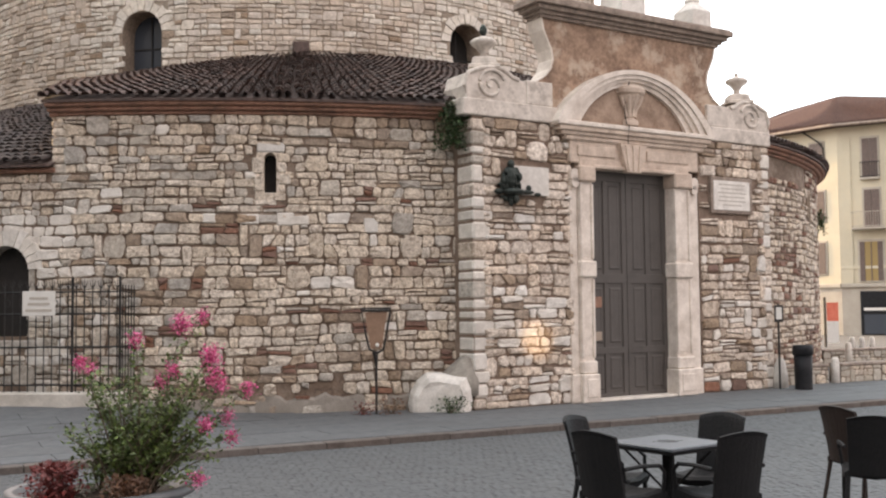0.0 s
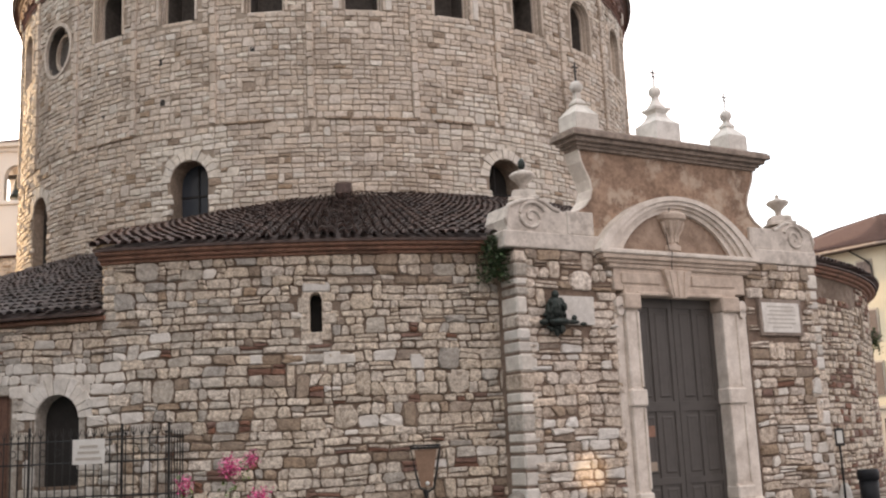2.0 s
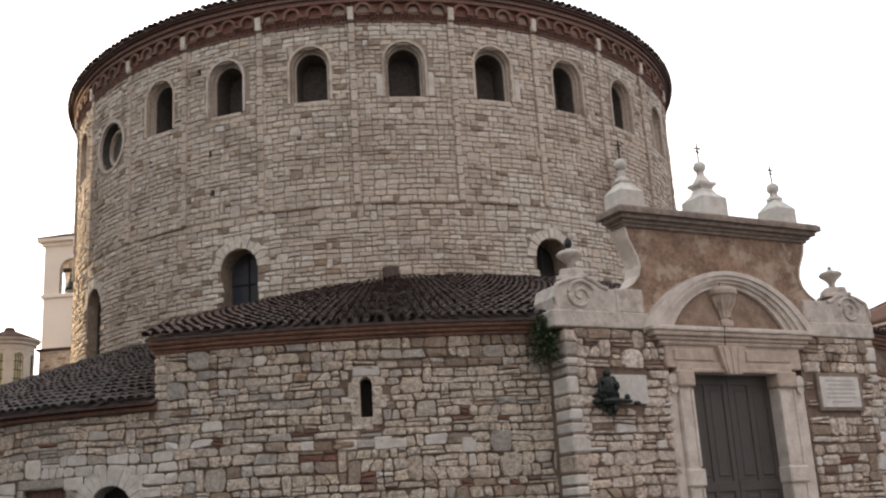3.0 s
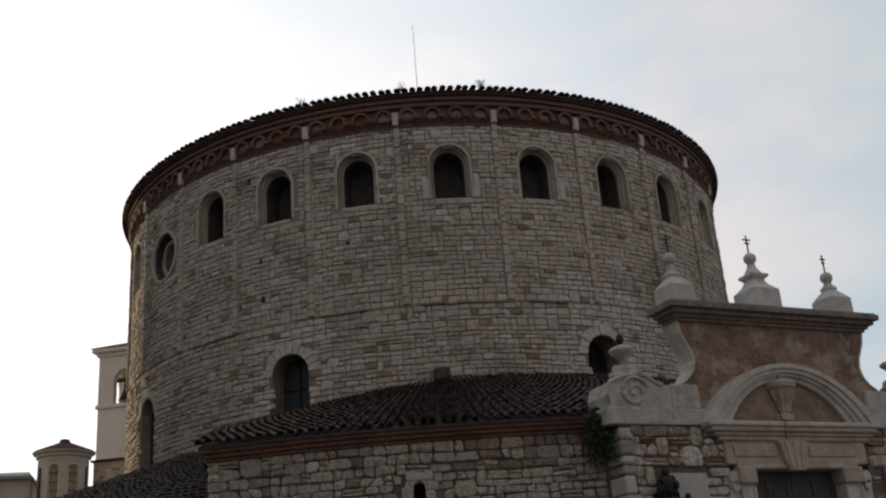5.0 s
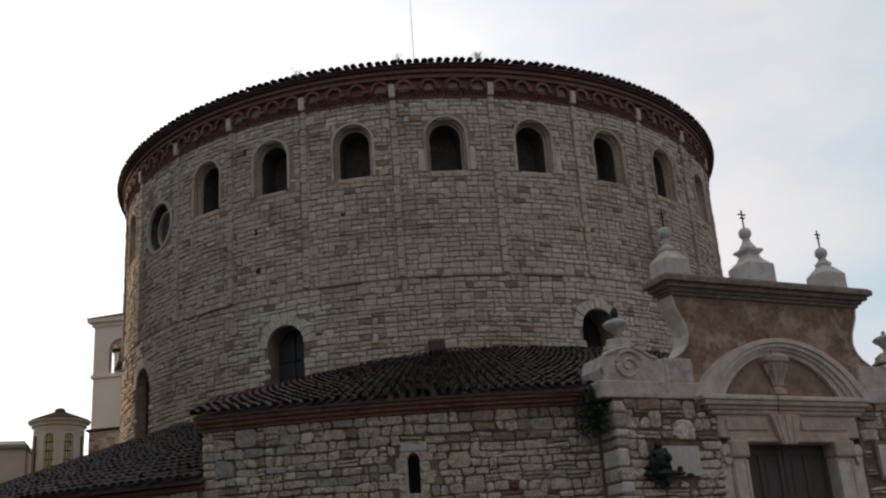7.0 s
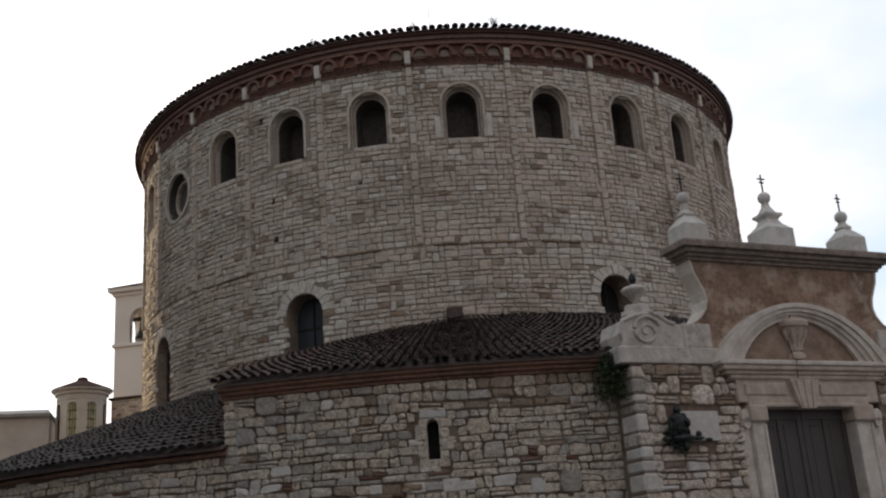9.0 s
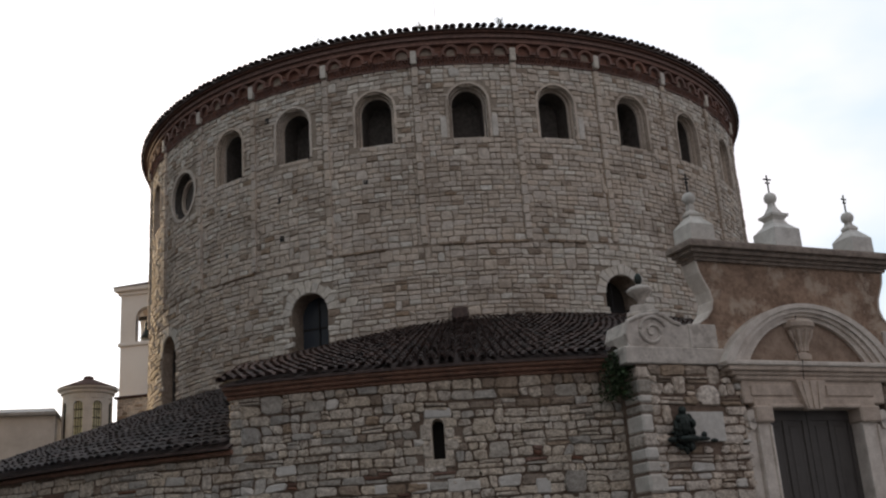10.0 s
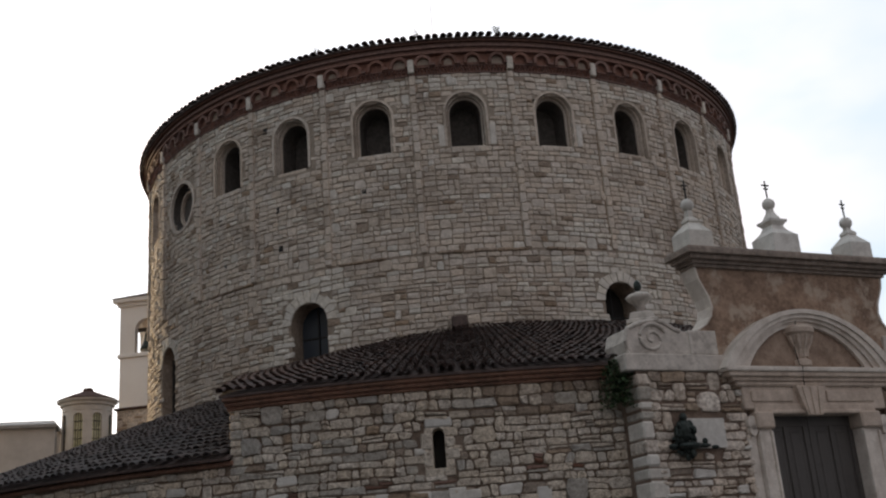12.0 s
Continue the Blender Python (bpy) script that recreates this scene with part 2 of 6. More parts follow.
# ---- building blocks ----
class Geo:
    """Vertices and faces of one mesh, gathered piece by piece."""

    def __init__(self):
        self.v, self.f, self.m = [], [], []

    def add(self, verts, faces, slot=0):
        o = len(self.v)
        self.v += [tuple(p) for p in verts]
        self.f += [tuple(i + o for i in q) for q in faces]
        self.m += [slot] * len(faces)
        return self

    def loft(self, rings, slot=0, closed=True, cap0=False, cap1=False):
        """Skin over equal rings of points."""
        k = len(rings[0])
        verts = [p for ring in rings for p in ring]
        faces = []
        for a in range(len(rings) - 1):
            for i in range(k if closed else k - 1):
                j = (i + 1) % k
                faces.append((a * k + i, a * k + j, (a + 1) * k + j, (a + 1) * k + i))
        if cap0:
            faces.append(tuple(range(k - 1, -1, -1)))
        if cap1:
            faces.append(tuple(range((len(rings) - 1) * k, len(rings) * k)))
        return self.add(verts, faces, slot)

    def box(self, x0, x1, y0, y1, z0, z1, slot=0, at=None, bevel=0.0):
        """A box, its upright and level edges cut by bevel; at(x, y, z) places each point."""
        at = at or (lambda x, y, z: (x, y, z))
        b = min(bevel, (x1 - x0) * 0.4, (y1 - y0) * 0.4, (z1 - z0) * 0.4)
        if b <= 0:
            ring = [(x0, y0), (x1, y0), (x1, y1), (x0, y1)]
            return self.loft([[at(x, y, z) for x, y in ring] for z in (z0, z1)], slot, True, True, True)
        big = [(x0 + b, y0), (x1 - b, y0), (x1, y0 + b), (x1, y1 - b), (x1 - b, y1), (x0 + b, y1), (x0, y1 - b), (x0, y0 + b)]
        sm = [(x0 + b, y0 + b), (x1 - b, y0 + b), (x1 - b, y0 + b), (x1 - b, y1 - b), (x1 - b, y1 - b), (x0 + b, y1 - b), (x0 + b, y1 - b), (x0 + b, y0 + b)]
        sm = [(x + (X - x) * 0.15, y + (Y - y) * 0.15) for (x, y), (X, Y) in zip(sm, big)]
        rows = [(sm, z0), (big, z0 + b), (big, z1 - b), (sm, z1)]
        return self.loft([[at(x, y, z) for x, y in r] for r, z in rows], slot, True, True, True)

    def lathe(self, profile, centre, n=16, slot=0, square=False):
        """Turned (or square) body from (radius, height) pairs."""
        cx, cy, cz = centre
        rings = []
        for rad, z in profile:
            if square:
                rings.append([(cx + sx * rad, cy + sy * rad, cz + z) for sx, sy in ((-1, -1), (1, -1), (1, 1), (-1, 1))])
            else:
                rings.append([(cx + rad * math.cos(2 * math.pi * i / n), cy + rad * math.sin(2 * math.pi * i / n), cz + z) for i in range(n)])
        return self.loft(rings, slot, True, True, True)

    def tube(self, path, rad, n=6, slot=0):
        """A round bar along a path of points; rad: one radius, or one for each point."""
        path = [Vector(p) for p in path]
        rings = []
        for i, p in enumerate(path):
            d = (path[min(i + 1, len(path) - 1)] - path[max(i - 1, 0)]).normalized()
            side = d.cross(Vector((0, 0, 1)))
            if side.length < 0.05:
                side = d.cross(Vector((0, 1, 0)))
            side.normalize()
            up = side.cross(d)
            q = rad[i] if isinstance(rad, (list, tuple)) else rad
            rings.append([p + q * (math.cos(2 * math.pi * j / n) * side + math.sin(2 * math.pi * j / n) * up) for j in range(n)])
        return self.loft(rings, slot, True, True, True)

    def prism(self, outline, d0, d1, at, slot=0):
        """An outline of (a, b) pairs drawn out from depth d0 to d1; at(a, b, d) places each point."""
        return self.loft([[at(a, b, d) for a, b in outline] for d in (d0, d1)], slot, True, True, True)

    def mesh(self, name, mats, smooth=False):
        me = bpy.data.meshes.new(name)
        me.from_pydata(self.v, [], self.f)
        mats = mats if isinstance(mats, (list, tuple)) else [mats]
        for m in mats:
            me.materials.append(m)
        if len(mats) > 1:
            me.polygons.foreach_set("material_index", self.m)
        if smooth:
            me.polygons.foreach_set("use_smooth", [True] * len(me.polygons))
        me.update()
        return me


def fix_normals(me):
    bm = bmesh.new()
    bm.from_mesh(me)
    bmesh.ops.recalc_face_normals(bm, faces=bm.faces)
    bm.to_mesh(me)
    bm.free()


def part(name, geo, mats, parent, label="", smooth=False, kind="", fix=True):
    me = geo if isinstance(geo, bpy.types.Mesh) else geo.mesh(name, mats, smooth)
    if fix and not isinstance(geo, bpy.types.Mesh) and len(me.polygons) < 20000:
        fix_normals(me)
    ob = new(name, me)
    if parent:
        ob.parent = parent
        ob.matrix_parent_inverse = parent.matrix_world.inverted()
    return tagged(ob, label, kind=kind)


def thing(name, label, category, group="", kind="", at=(0, 0, 0)):
    ob = new(name)
    ob.location = at
    ob.matrix_world = Matrix.Translation(at)
    return tagged(ob, label, category, group, kind)


# ---- plan ----
CX, CY = -5.37, 36.41                  # the rotunda's centre
R_RING, R_DRUM = 17.33, 10.51
Z_EAVE, Z_LOW = 5.6, 4.45              # wall heads of the high and of the low stretch of the ring
SPLIT = -5.8                           # where the high stretch ends, degrees round from the near side
P_AZ, P_DIST = 32.5, 17.5              # the portal's front
PN = Vector((math.sin(radians(P_AZ)), -math.cos(radians(P_AZ)), 0))
PU = Vector((math.cos(radians(P_AZ)), math.sin(radians(P_AZ)), 0))
P0 = Vector((CX, CY, 0)) + P_DIST * PN


def cyl(az, rad, z):
    """A point round the church; the drum is shifted to fit the camera's view."""
    a = radians(az)
    off = 0.13 * min(1.0, max(0.0, (16.0 - rad) / 5.0))
    return (CX + off + rad * math.sin(a), CY - rad * math.cos(a), z)


def por(u, z, d):
    """A point of the portal: along its front, up, out from its face."""
    p = P0 + u * PU + d * PN
    return (p.x, p.y, z)


def ground_z(x, y):
    """The pavement climbs a little towards the low stretch of the church."""
    return min(0.27, 0.1 * max(0.0, -3.6 - x)) * min(1.0, max(0.0, (y - 14.6) / 3.0))


def wall_sheet(rad, thick, az0, az1, z0, z1, holes, step=0.13):
    """A curved wall with openings: cells inside a hole (az0, az1, z0, z1) are left out; both faces and the head."""
    na, nz = max(2, int(radians(az1 - az0) * rad / step)), max(2, int((z1 - z0) / step))
    g = Geo()
    azs = [az0 + (az1 - az0) * i / na for i in range(na + 1)]
    zs = [z0 + (z1 - z0) * j / nz for j in range(nz + 1)]
    verts = [cyl(a, rad, z) for z in zs for a in azs]
    faces = []
    for j in range(nz):
        zc = (zs[j] + zs[j + 1]) / 2
        live = [h for h in holes if h[2] < zc < h[3]]
        for i in range(na):
            ac = (azs[i] + azs[i + 1]) / 2
            if any(h[0] < ac < h[1] for h in live):
                continue
            k = j * (na + 1) + i
            faces.append((k, k + 1, k + na + 2, k + na + 1))
    g.add(verts, faces)
    n2 = max(8, int((az1 - az0) / 2.5))
    azb = [az0 + (az1 - az0) * i / n2 for i in range(n2 + 1)]
    for a, b in zip(azb, azb[1:]):
        g.add([cyl(a, rad, z1), cyl(b, rad, z1), cyl(b, rad - thick, z1), cyl(a, rad - thick, z1)], [(0, 1, 2, 3)])
    for a in (az0, az1):
        if az1 - az0 < 359:
            g.add([cyl(a, rad, z0), cyl(a, rad - thick, z0), cyl(a, rad - thick, z1), cyl(a, rad, z1)], [(0, 1, 2, 3)])
    return g


def packed_stones(rng, s0, s1, z0, z1, cell, row, wmax, hmax, big=0.25, holes=()):
    """Random coursed rubble: rectangles of lattice cells, packed without gaps, with their corners shifted. Gives (corners, width, height)."""
    ns = max(2, int((s1 - s0) / cell))
    dz, zz = [], z0
    while zz < z1 - row * 0.5:
        h = row * rng.uniform(0.75, 1.3)
        dz.append((zz, h))
        zz += h
    nz = len(dz)
    zl = [a for a, _ in dz] + [zz]
    fit = (z1 - z0) / (zz - z0)
    zl = [z0 + (a - z0) * fit for a in zl]
    cs = (s1 - s0) / ns
    shift = {}

    def corner(i, j):
        if (i, j) not in shift:
            edge_s, edge_z = i in (0, ns), j in (0, nz)
            wave = noise.noise(Vector((i * cs * 0.35, zl[j] * 0.8, 3.1))) * row * 0.45
            shift[i, j] = (s0 + i * cs + (0 if edge_s else rng.uniform(-0.32, 0.32) * cs), zl[j] + (0 if edge_z else wave + rng.uniform(-0.14, 0.14) * row))
        return shift[i, j]

    used = np.zeros((nz, ns), bool)
    out = []
    for j in range(nz):
        i = 0
        while i < ns:
            if used[j, i]:
                i += 1
                continue
            free = 0
            while i + free < ns and not used[j, i + free] and free < wmax:
                free += 1
            w = min(free, rng.randint(2, wmax))
            if free - w == 1:
                w = free
            h = 1
            while h < hmax and j + h < nz and rng.random() < big and not used[j + h, i:i + w].any():
                h += 1
            used[j:j + h, i:i + w] = True
            q = [corner(i, j), corner(i + w, j), corner(i + w, j + h), corner(i, j + h)]
            cs_, cz_ = sum(p[0] for p in q) / 4, sum(p[1] for p in q) / 4
            if not any(a - 0.05 < cs_ < b + 0.05 and c - 0.04 < cz_ < d + 0.04 for a, b, c, d in holes):
                out.append((q, w * cs, zl[j + h] - zl[j]))
            i += w
    return out


def rubble(rng, s0, s1, z0, z1, cell, row, holes=(), split=0.14, big=0.05, wide=5):
    """Roughly coursed rubble: packed stones, some of them split into two thin ones or broken across. Gives (corners, width, height)."""
    out = []
    for q, w, h in packed_stones(rng, s0, s1, z0, z1, cell, row, wide, 2, big, holes):
        x = rng.random()
        (a0, b0), (a1, b1), (a2, b2), (a3, b3) = q
        if x < split and h > 0.13:
            f, e = rng.uniform(0.35, 0.65), rng.uniform(0.35, 0.65)
            l, r = (a0 + (a3 - a0) * f, b0 + (b3 - b0) * f), (a1 + (a2 - a1) * e, b1 + (b2 - b1) * e)
            out += [([q[0], q[1], r, l], w, h / 2), ([l, r, q[2], q[3]], w, h / 2)]
        elif x < split + 0.1 and w > 0.3:
            f, e = rng.uniform(0.3, 0.7), rng.uniform(0.3, 0.7)
            l, r = (a0 + (a1 - a0) * f, b0 + (b1 - b0) * f), (a3 + (a2 - a3) * e, b3 + (b2 - b3) * e)
            out += [([q[0], l, r, q[3]], w / 2, h), ([l, q[1], q[2], r], w / 2, h)]
        else:
            out.append((q, w, h))
    return out


def stone_geo(rng, g, q, at, joint=0.014, proud=0.03, round_=0.3, slot=0, rough=0.06):
    """One stone with worn corners: outline, shoulder and face."""
    (a0, b0), (a1, b1), (a2, b2), (a3, b3) = q
    ca, cb = (a0 + a1 + a2 + a3) / 4, (b0 + b1 + b2 + b3) / 4
    lim = min(abs(a1 - a0), abs(b3 - b0))
    pts = []
    for k in range(4):
        p, pr, nx = q[k], q[k - 1], q[(k + 1) % 4]
        for o in (pr, nx):
            L = math.hypot(o[0] - p[0], o[1] - p[1]) or 1e-6
            c = min(0.42 * L, lim * rng.uniform(0.1, round_))
            pts.append((p[0] + (o[0] - p[0]) * c / L, p[1] + (o[1] - p[1]) * c / L))

    full = []
    for k in range(8):
        full.append(pts[k])
        o = pts[(k + 1) % 8]
        if math.hypot(o[0] - pts[k][0], o[1] - pts[k][1]) > 0.1:
            full.append(((pts[k][0] + o[0]) / 2, (pts[k][1] + o[1]) / 2))

    ha, hb = max(abs(p[0] - ca) for p in q), max(abs(p[1] - cb) for p in q)

    def shrunk(by, jit=0.0):
        res = []
        for a, b in full:
            k = rng.uniform(-jit, jit)
            res.append((ca + (a - ca) * (1 - min(0.5, by / ha) + k), cb + (b - cb) * (1 - min(0.5, by / hb) + k)))
        return res
    d = proud * rng.uniform(0.4, 1.3)
    r0 = shrunk(joint * rng.uniform(0.6, 1.7), rough)
    r2 = [(ca + (a - ca) * k, cb + (b - cb) * k) for (a, b), k in ((q_, 1 - min(0.3, rng.uniform(0.012, 0.03) / (math.hypot(q_[0] - ca, q_[1] - cb) + 1e-6))) for q_ in r0)]
    tilt_a, tilt_b = rng.uniform(-0.08, 0.08), rng.uniform(-0.08, 0.08)
    level = lambda a, b, k: d * k + tilt_a * (a - ca) + tilt_b * (b - cb)
    rings = [[at(a, b, -0.03) for a, b in r0], [at(a, b, level(a, b, rng.uniform(0.35, 0.75))) for a, b in r0],
             [at(a, b, level(a, b, rng.uniform(0.8, 1.2))) for a, b in r2]]
    n = len(r0)
    verts = [v for ring_ in rings for v in ring_] + [at(ca, cb, level(ca, cb, rng.uniform(0.9, 1.4)))]
    faces = [(k * n + i, k * n + (i + 1) % n, (k + 1) * n + (i + 1) % n, (k + 1) * n + i) for k in range(2) for i in range(n)]
    faces += [(2 * n + i, 2 * n + (i + 1) % n, 3 * n) for i in range(n)]
    g.add(verts, faces, slot)


def masonry(parent, stones, at, mats, pick, single, rng, joint=0.014, proud=0.03, round_=0.3, limit=300, rough=0.06):
    """Lays stones on a wall: those that single() names are pieces of their own, the rest one joined part. pick gives the slot of a stone's material."""
    rest, n = Geo(), 0
    for q, w, h in stones:
        slot = pick(q, w, h)
        if n < limit and single(q):
            g = Geo()
            stone_geo(rng, g, q, at, joint, proud, round_, 0, rough)
            part("stone", g, mats[slot], parent, fix=False)
            n += 1
        else:
            stone_geo(rng, rest, q, at, joint, proud, round_, slot, rough)
    if rest.v:
        part("stonework", rest, mats, parent, kind="stuff", fix=False)


# spot lamp added for one small warm patch beside the door
# it stands in for late sun off a window pane across the square
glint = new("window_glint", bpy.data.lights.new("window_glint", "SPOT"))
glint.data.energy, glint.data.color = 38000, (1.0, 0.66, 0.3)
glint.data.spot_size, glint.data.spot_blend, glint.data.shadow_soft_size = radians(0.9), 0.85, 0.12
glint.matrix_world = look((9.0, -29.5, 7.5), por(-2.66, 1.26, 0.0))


# ---- ground ----
def pavement_kerb(x):
    """The kerb line between pavement and street."""
    return 16.02 + 0.545 * x


g = Geo()
xs = [-2500, -200, -60] + [-30 + 2 * i for i in range(31)] + [60, 200, 2500]
ys = [-2500, -200, -40] + [-10 + 3 * i for i in range(26)] + [90, 200, 2500]
g.add([(x, y, -0.09) for y in ys for x in xs], [(j * len(xs) + i, j * len(xs) + i + 1, (j + 1) * len(xs) + i + 1, (j + 1) * len(xs) + i) for j in range(len(ys) - 1) for i in range(len(xs) - 1)])
street = part("ground", g, STREETBED, None, "grey stone-sett street reaching across the square", kind="structure")

g = Geo()
rows_p = []
for k in range(41):
    x = -30 + 1.4 * k
    y0 = pavement_kerb(x)
    rows_p.append([(x, y0, -0.1), (x, y0, ground_z(x, y0))] + [(x, y0 + 1.0 * i, ground_z(x, y0 + 1.0 * i)) for i in range(1, 12)])
g.loft(rows_p, closed=False)
pavement = part("pavement", g, PAVE, None, "grey stone-slab pavement beside the church", kind="structure")

# ---- the rotunda ----
church = thing("church", "round medieval stone church with a tall drum over a lower ring", "church", at=(CX, CY, 0))
WINDOWS = [-55.0, -27.9, -15.0, -1.4, 12.8, 26.6, 40.4, 53.9, 68.8]
OCULUS = (-41.2, 13.7)
LESENES = [-62.0, -48.5, -35.1, -22.4, -9.1, 5.1, 20.2, 34.1, 48.0, 61.4, 76.0]
LOW_WINDOWS = [(-12.9, 7.7), (34.4, 8.2), (-46.4, 7.2)]
hw = math.degrees(0.53 / R_DRUM)
drum_holes = [(a - hw, a + hw, 13.4, 14.85) for a in WINDOWS] + [(a - 0.75 * hw, a + 0.75 * hw, 14.8, 14.98) for a in WINDOWS] + [(OCULUS[0] - math.degrees(w / R_DRUM), OCULUS[0] + math.degrees(w / R_DRUM), OCULUS[1] - h, OCULUS[1] + h) for w, h in ((0.72, 0.27), (0.58, 0.48), (0.34, 0.7))]
drum_holes += [(a - math.degrees(0.6 / R_DRUM), a + math.degrees(0.6 / R_DRUM), z, 9.5) for a, z in LOW_WINDOWS]
drum = part("drum_wall", wall_sheet(R_DRUM, 0.9, -95, 95, 6.6, 16.5, drum_holes), MORTARD, church, "weathered stone wall of the drum", fix=False)
part("drum_back", wall_sheet(R_DRUM, 0.9, 95, 265, 0.0, 16.5, [], 1.2), DRUMST, church, fix=False)

RING_HOLES = [(6.6, 7.9, 4.05, 4.82), (27.0, 38.2, -1.7, 5.6)]
ring = part("ring_wall", wall_sheet(R_RING, 0.9, SPLIT, 120, -1.6, Z_EAVE, RING_HOLES), MORTAR, church, "rubble stone wall of the lower ring", fix=False)
LOW_ARCH = (-10.6, -7.3, 1.4, 3.12)
LOW_DOOR = (-15.4, -12.15, 0.3, 3.2)
low_ring = part("low_ring_wall", wall_sheet(R_RING, 0.9, -70, SPLIT, -0.5, Z_LOW, [LOW_ARCH, LOW_DOOR]), MORTAR, church, "lower rubble wall with an arched opening", fix=False)
part("ring_back", wall_sheet(R_RING, 0.9, 120, 290, -0.5, Z_LOW, [], 1.2), CREAM, church, fix=False)


def cone_roof(az0, az1, ra, za, rb, zb, thick=0.04):
    g = Geo()
    n = max(4, int((az1 - az0) / 1.5))
    rings = []
    for i in range(n + 1):
        a = az0 + (az1 - az0) * i / n
        rings.append([cyl(a, ra, za - thick), cyl(a, ra, za), cyl(a, rb, zb), cyl(a, rb, zb - thick)])
    return g.loft(rings, 0, True, True, True)


RE = R_RING + 0.31
PORTAL_GAP = (18.9, 46.2)               # behind the portal the roof starts further in
R_GAP = 16.35
ZE = 5.75                               # the high roof at its eaves
VERGE = (cyl(SPLIT - 0.5, RE, 0), cyl(-22.5, R_DRUM, 0))      # the high roof's free edge runs aslant to the drum


def roof_top(az):
    """Where the high roof meets the drum: lower towards its free edge."""
    return 7.78 + 0.53 * min(1.0, max(0.0, (az + 16.0) / 26.0))


def verge_radius(az):
    """How far out the high roof reaches at az, left of the wall's end."""
    if az >= SPLIT - 0.5:
        return RE
    if az <= -22.4:
        return R_DRUM
    (x0, y0, _), (x1, y1, _) = VERGE
    a = radians(az)
    dx, dy = math.sin(a), -math.cos(a)
    ex, ey = x1 - x0, y1 - y0
    return min(RE, max(R_DRUM, ((x0 - CX) * ey - (y0 - CY) * ex) / (dx * ey - dy * ex)))


def roof_point(az, rad, lift=0.0):
    return cyl(az, rad, ZE + (roof_top(az) - ZE) * (RE - rad) / (RE - R_DRUM) + lift)


def high_roof_geo(az0, az1, outer, thick=0.04):
    n = max(4, int((az1 - az0) / 1.2))
    rings = []
    for k in range(n + 1):
        a = az0 + (az1 - az0) * k / n
        ro = min(outer, verge_radius(a)) + 0.02
        rings.append([roof_point(a, ro, -thick), roof_point(a, ro), roof_point(a, R_DRUM), roof_point(a, R_DRUM, -thick)])
    return Geo().loft(rings, 0, True, True, True)


high_roof = part("ring_roof", high_roof_geo(-22.0, PORTAL_GAP[0], RE), TILEBED, church, "dark weathered clay-tile roof of the ring", fix=False)
part("ring_roof", high_roof_geo(*PORTAL_GAP, R_GAP), TILEBED, church, fix=False)
part("ring_roof", high_roof_geo(PORTAL_GAP[1], 120, RE), TILEBED, church, fix=False)
low_roof = part("low_ring_roof", cone_roof(-70, SPLIT, RE - 0.05, 4.58, R_DRUM, 7.3), TILEBED, church, "lower dark clay-tile roof", fix=False)
part("back_roof", cone_roof(120, 290, RE, 4.6, R_DRUM, 7.3), TILEBED, church, fix=False)
drum_roof = part("drum_roof", cone_roof(-180, 180, R_DRUM + 0.34, 16.58, 0.3, 20.0), TILEBED, church, "low conical clay-tile roof over the drum", fix=False)


def wall_at(az, rad):
    """Places points of a fitting at az on a round wall: along, up, out."""
    return lambda s, z, d: cyl(az + math.degrees(s / rad), rad + d, z)


def arch_path(zsill, zspring, n=12):
    """Base points and outward directions up one jamb, round the arch and down the other."""
    path = [((0, zsill), (-1, 0)), ((0, zspring), (-1, 0))]
    path += [((0, zspring), (math.cos(math.pi * (1 - k / n)), math.sin(math.pi * (1 - k / n)))) for k in range(1, n)]
    return path + [((0, zspring), (1, 0)), ((0, zsill), (1, 0))]


def arch_band(g, at, zsill, zspring, r0, r1, d0, d1, slot=0, n=12):
    rings = []
    for (bs, bz), (es, ez) in arch_path(zsill, zspring, n):
        rings.append([at(bs + es * r, bz + ez * r, d) for r, d in ((r0, d0), (r1, d0), (r1, d1), (r0, d1))])
    return g.loft(rings, slot, True, True, True)


def arch_fill(g, at, zsill, zspring, r, d, n=12, slot=0):
    pts = [(es * r + bs, bz + ez * r) for (bs, bz), (es, ez) in arch_path(zsill, zspring, n)]
    return g.add([at(a, b, d) for a, b in pts], [tuple(range(len(pts)))], slot)


# dark stone colour that carries the shade of deep openings
SHADE_STONE = material("shade-dark stone", (0.05, 0.044, 0.039), (0.115, 0.1, 0.088), 9)
GLASS = bpy.data.materials.new("dusty window glass")
GLASS.use_nodes = True
gb = GLASS.node_tree.nodes["Principled BSDF"]
gb.inputs["Base Color"].default_value = (0.05, 0.06, 0.075, 1)
gb.inputs["Roughness"].default_value = 0.18
gb.inputs["Specular IOR Level"].default_value = 0.55

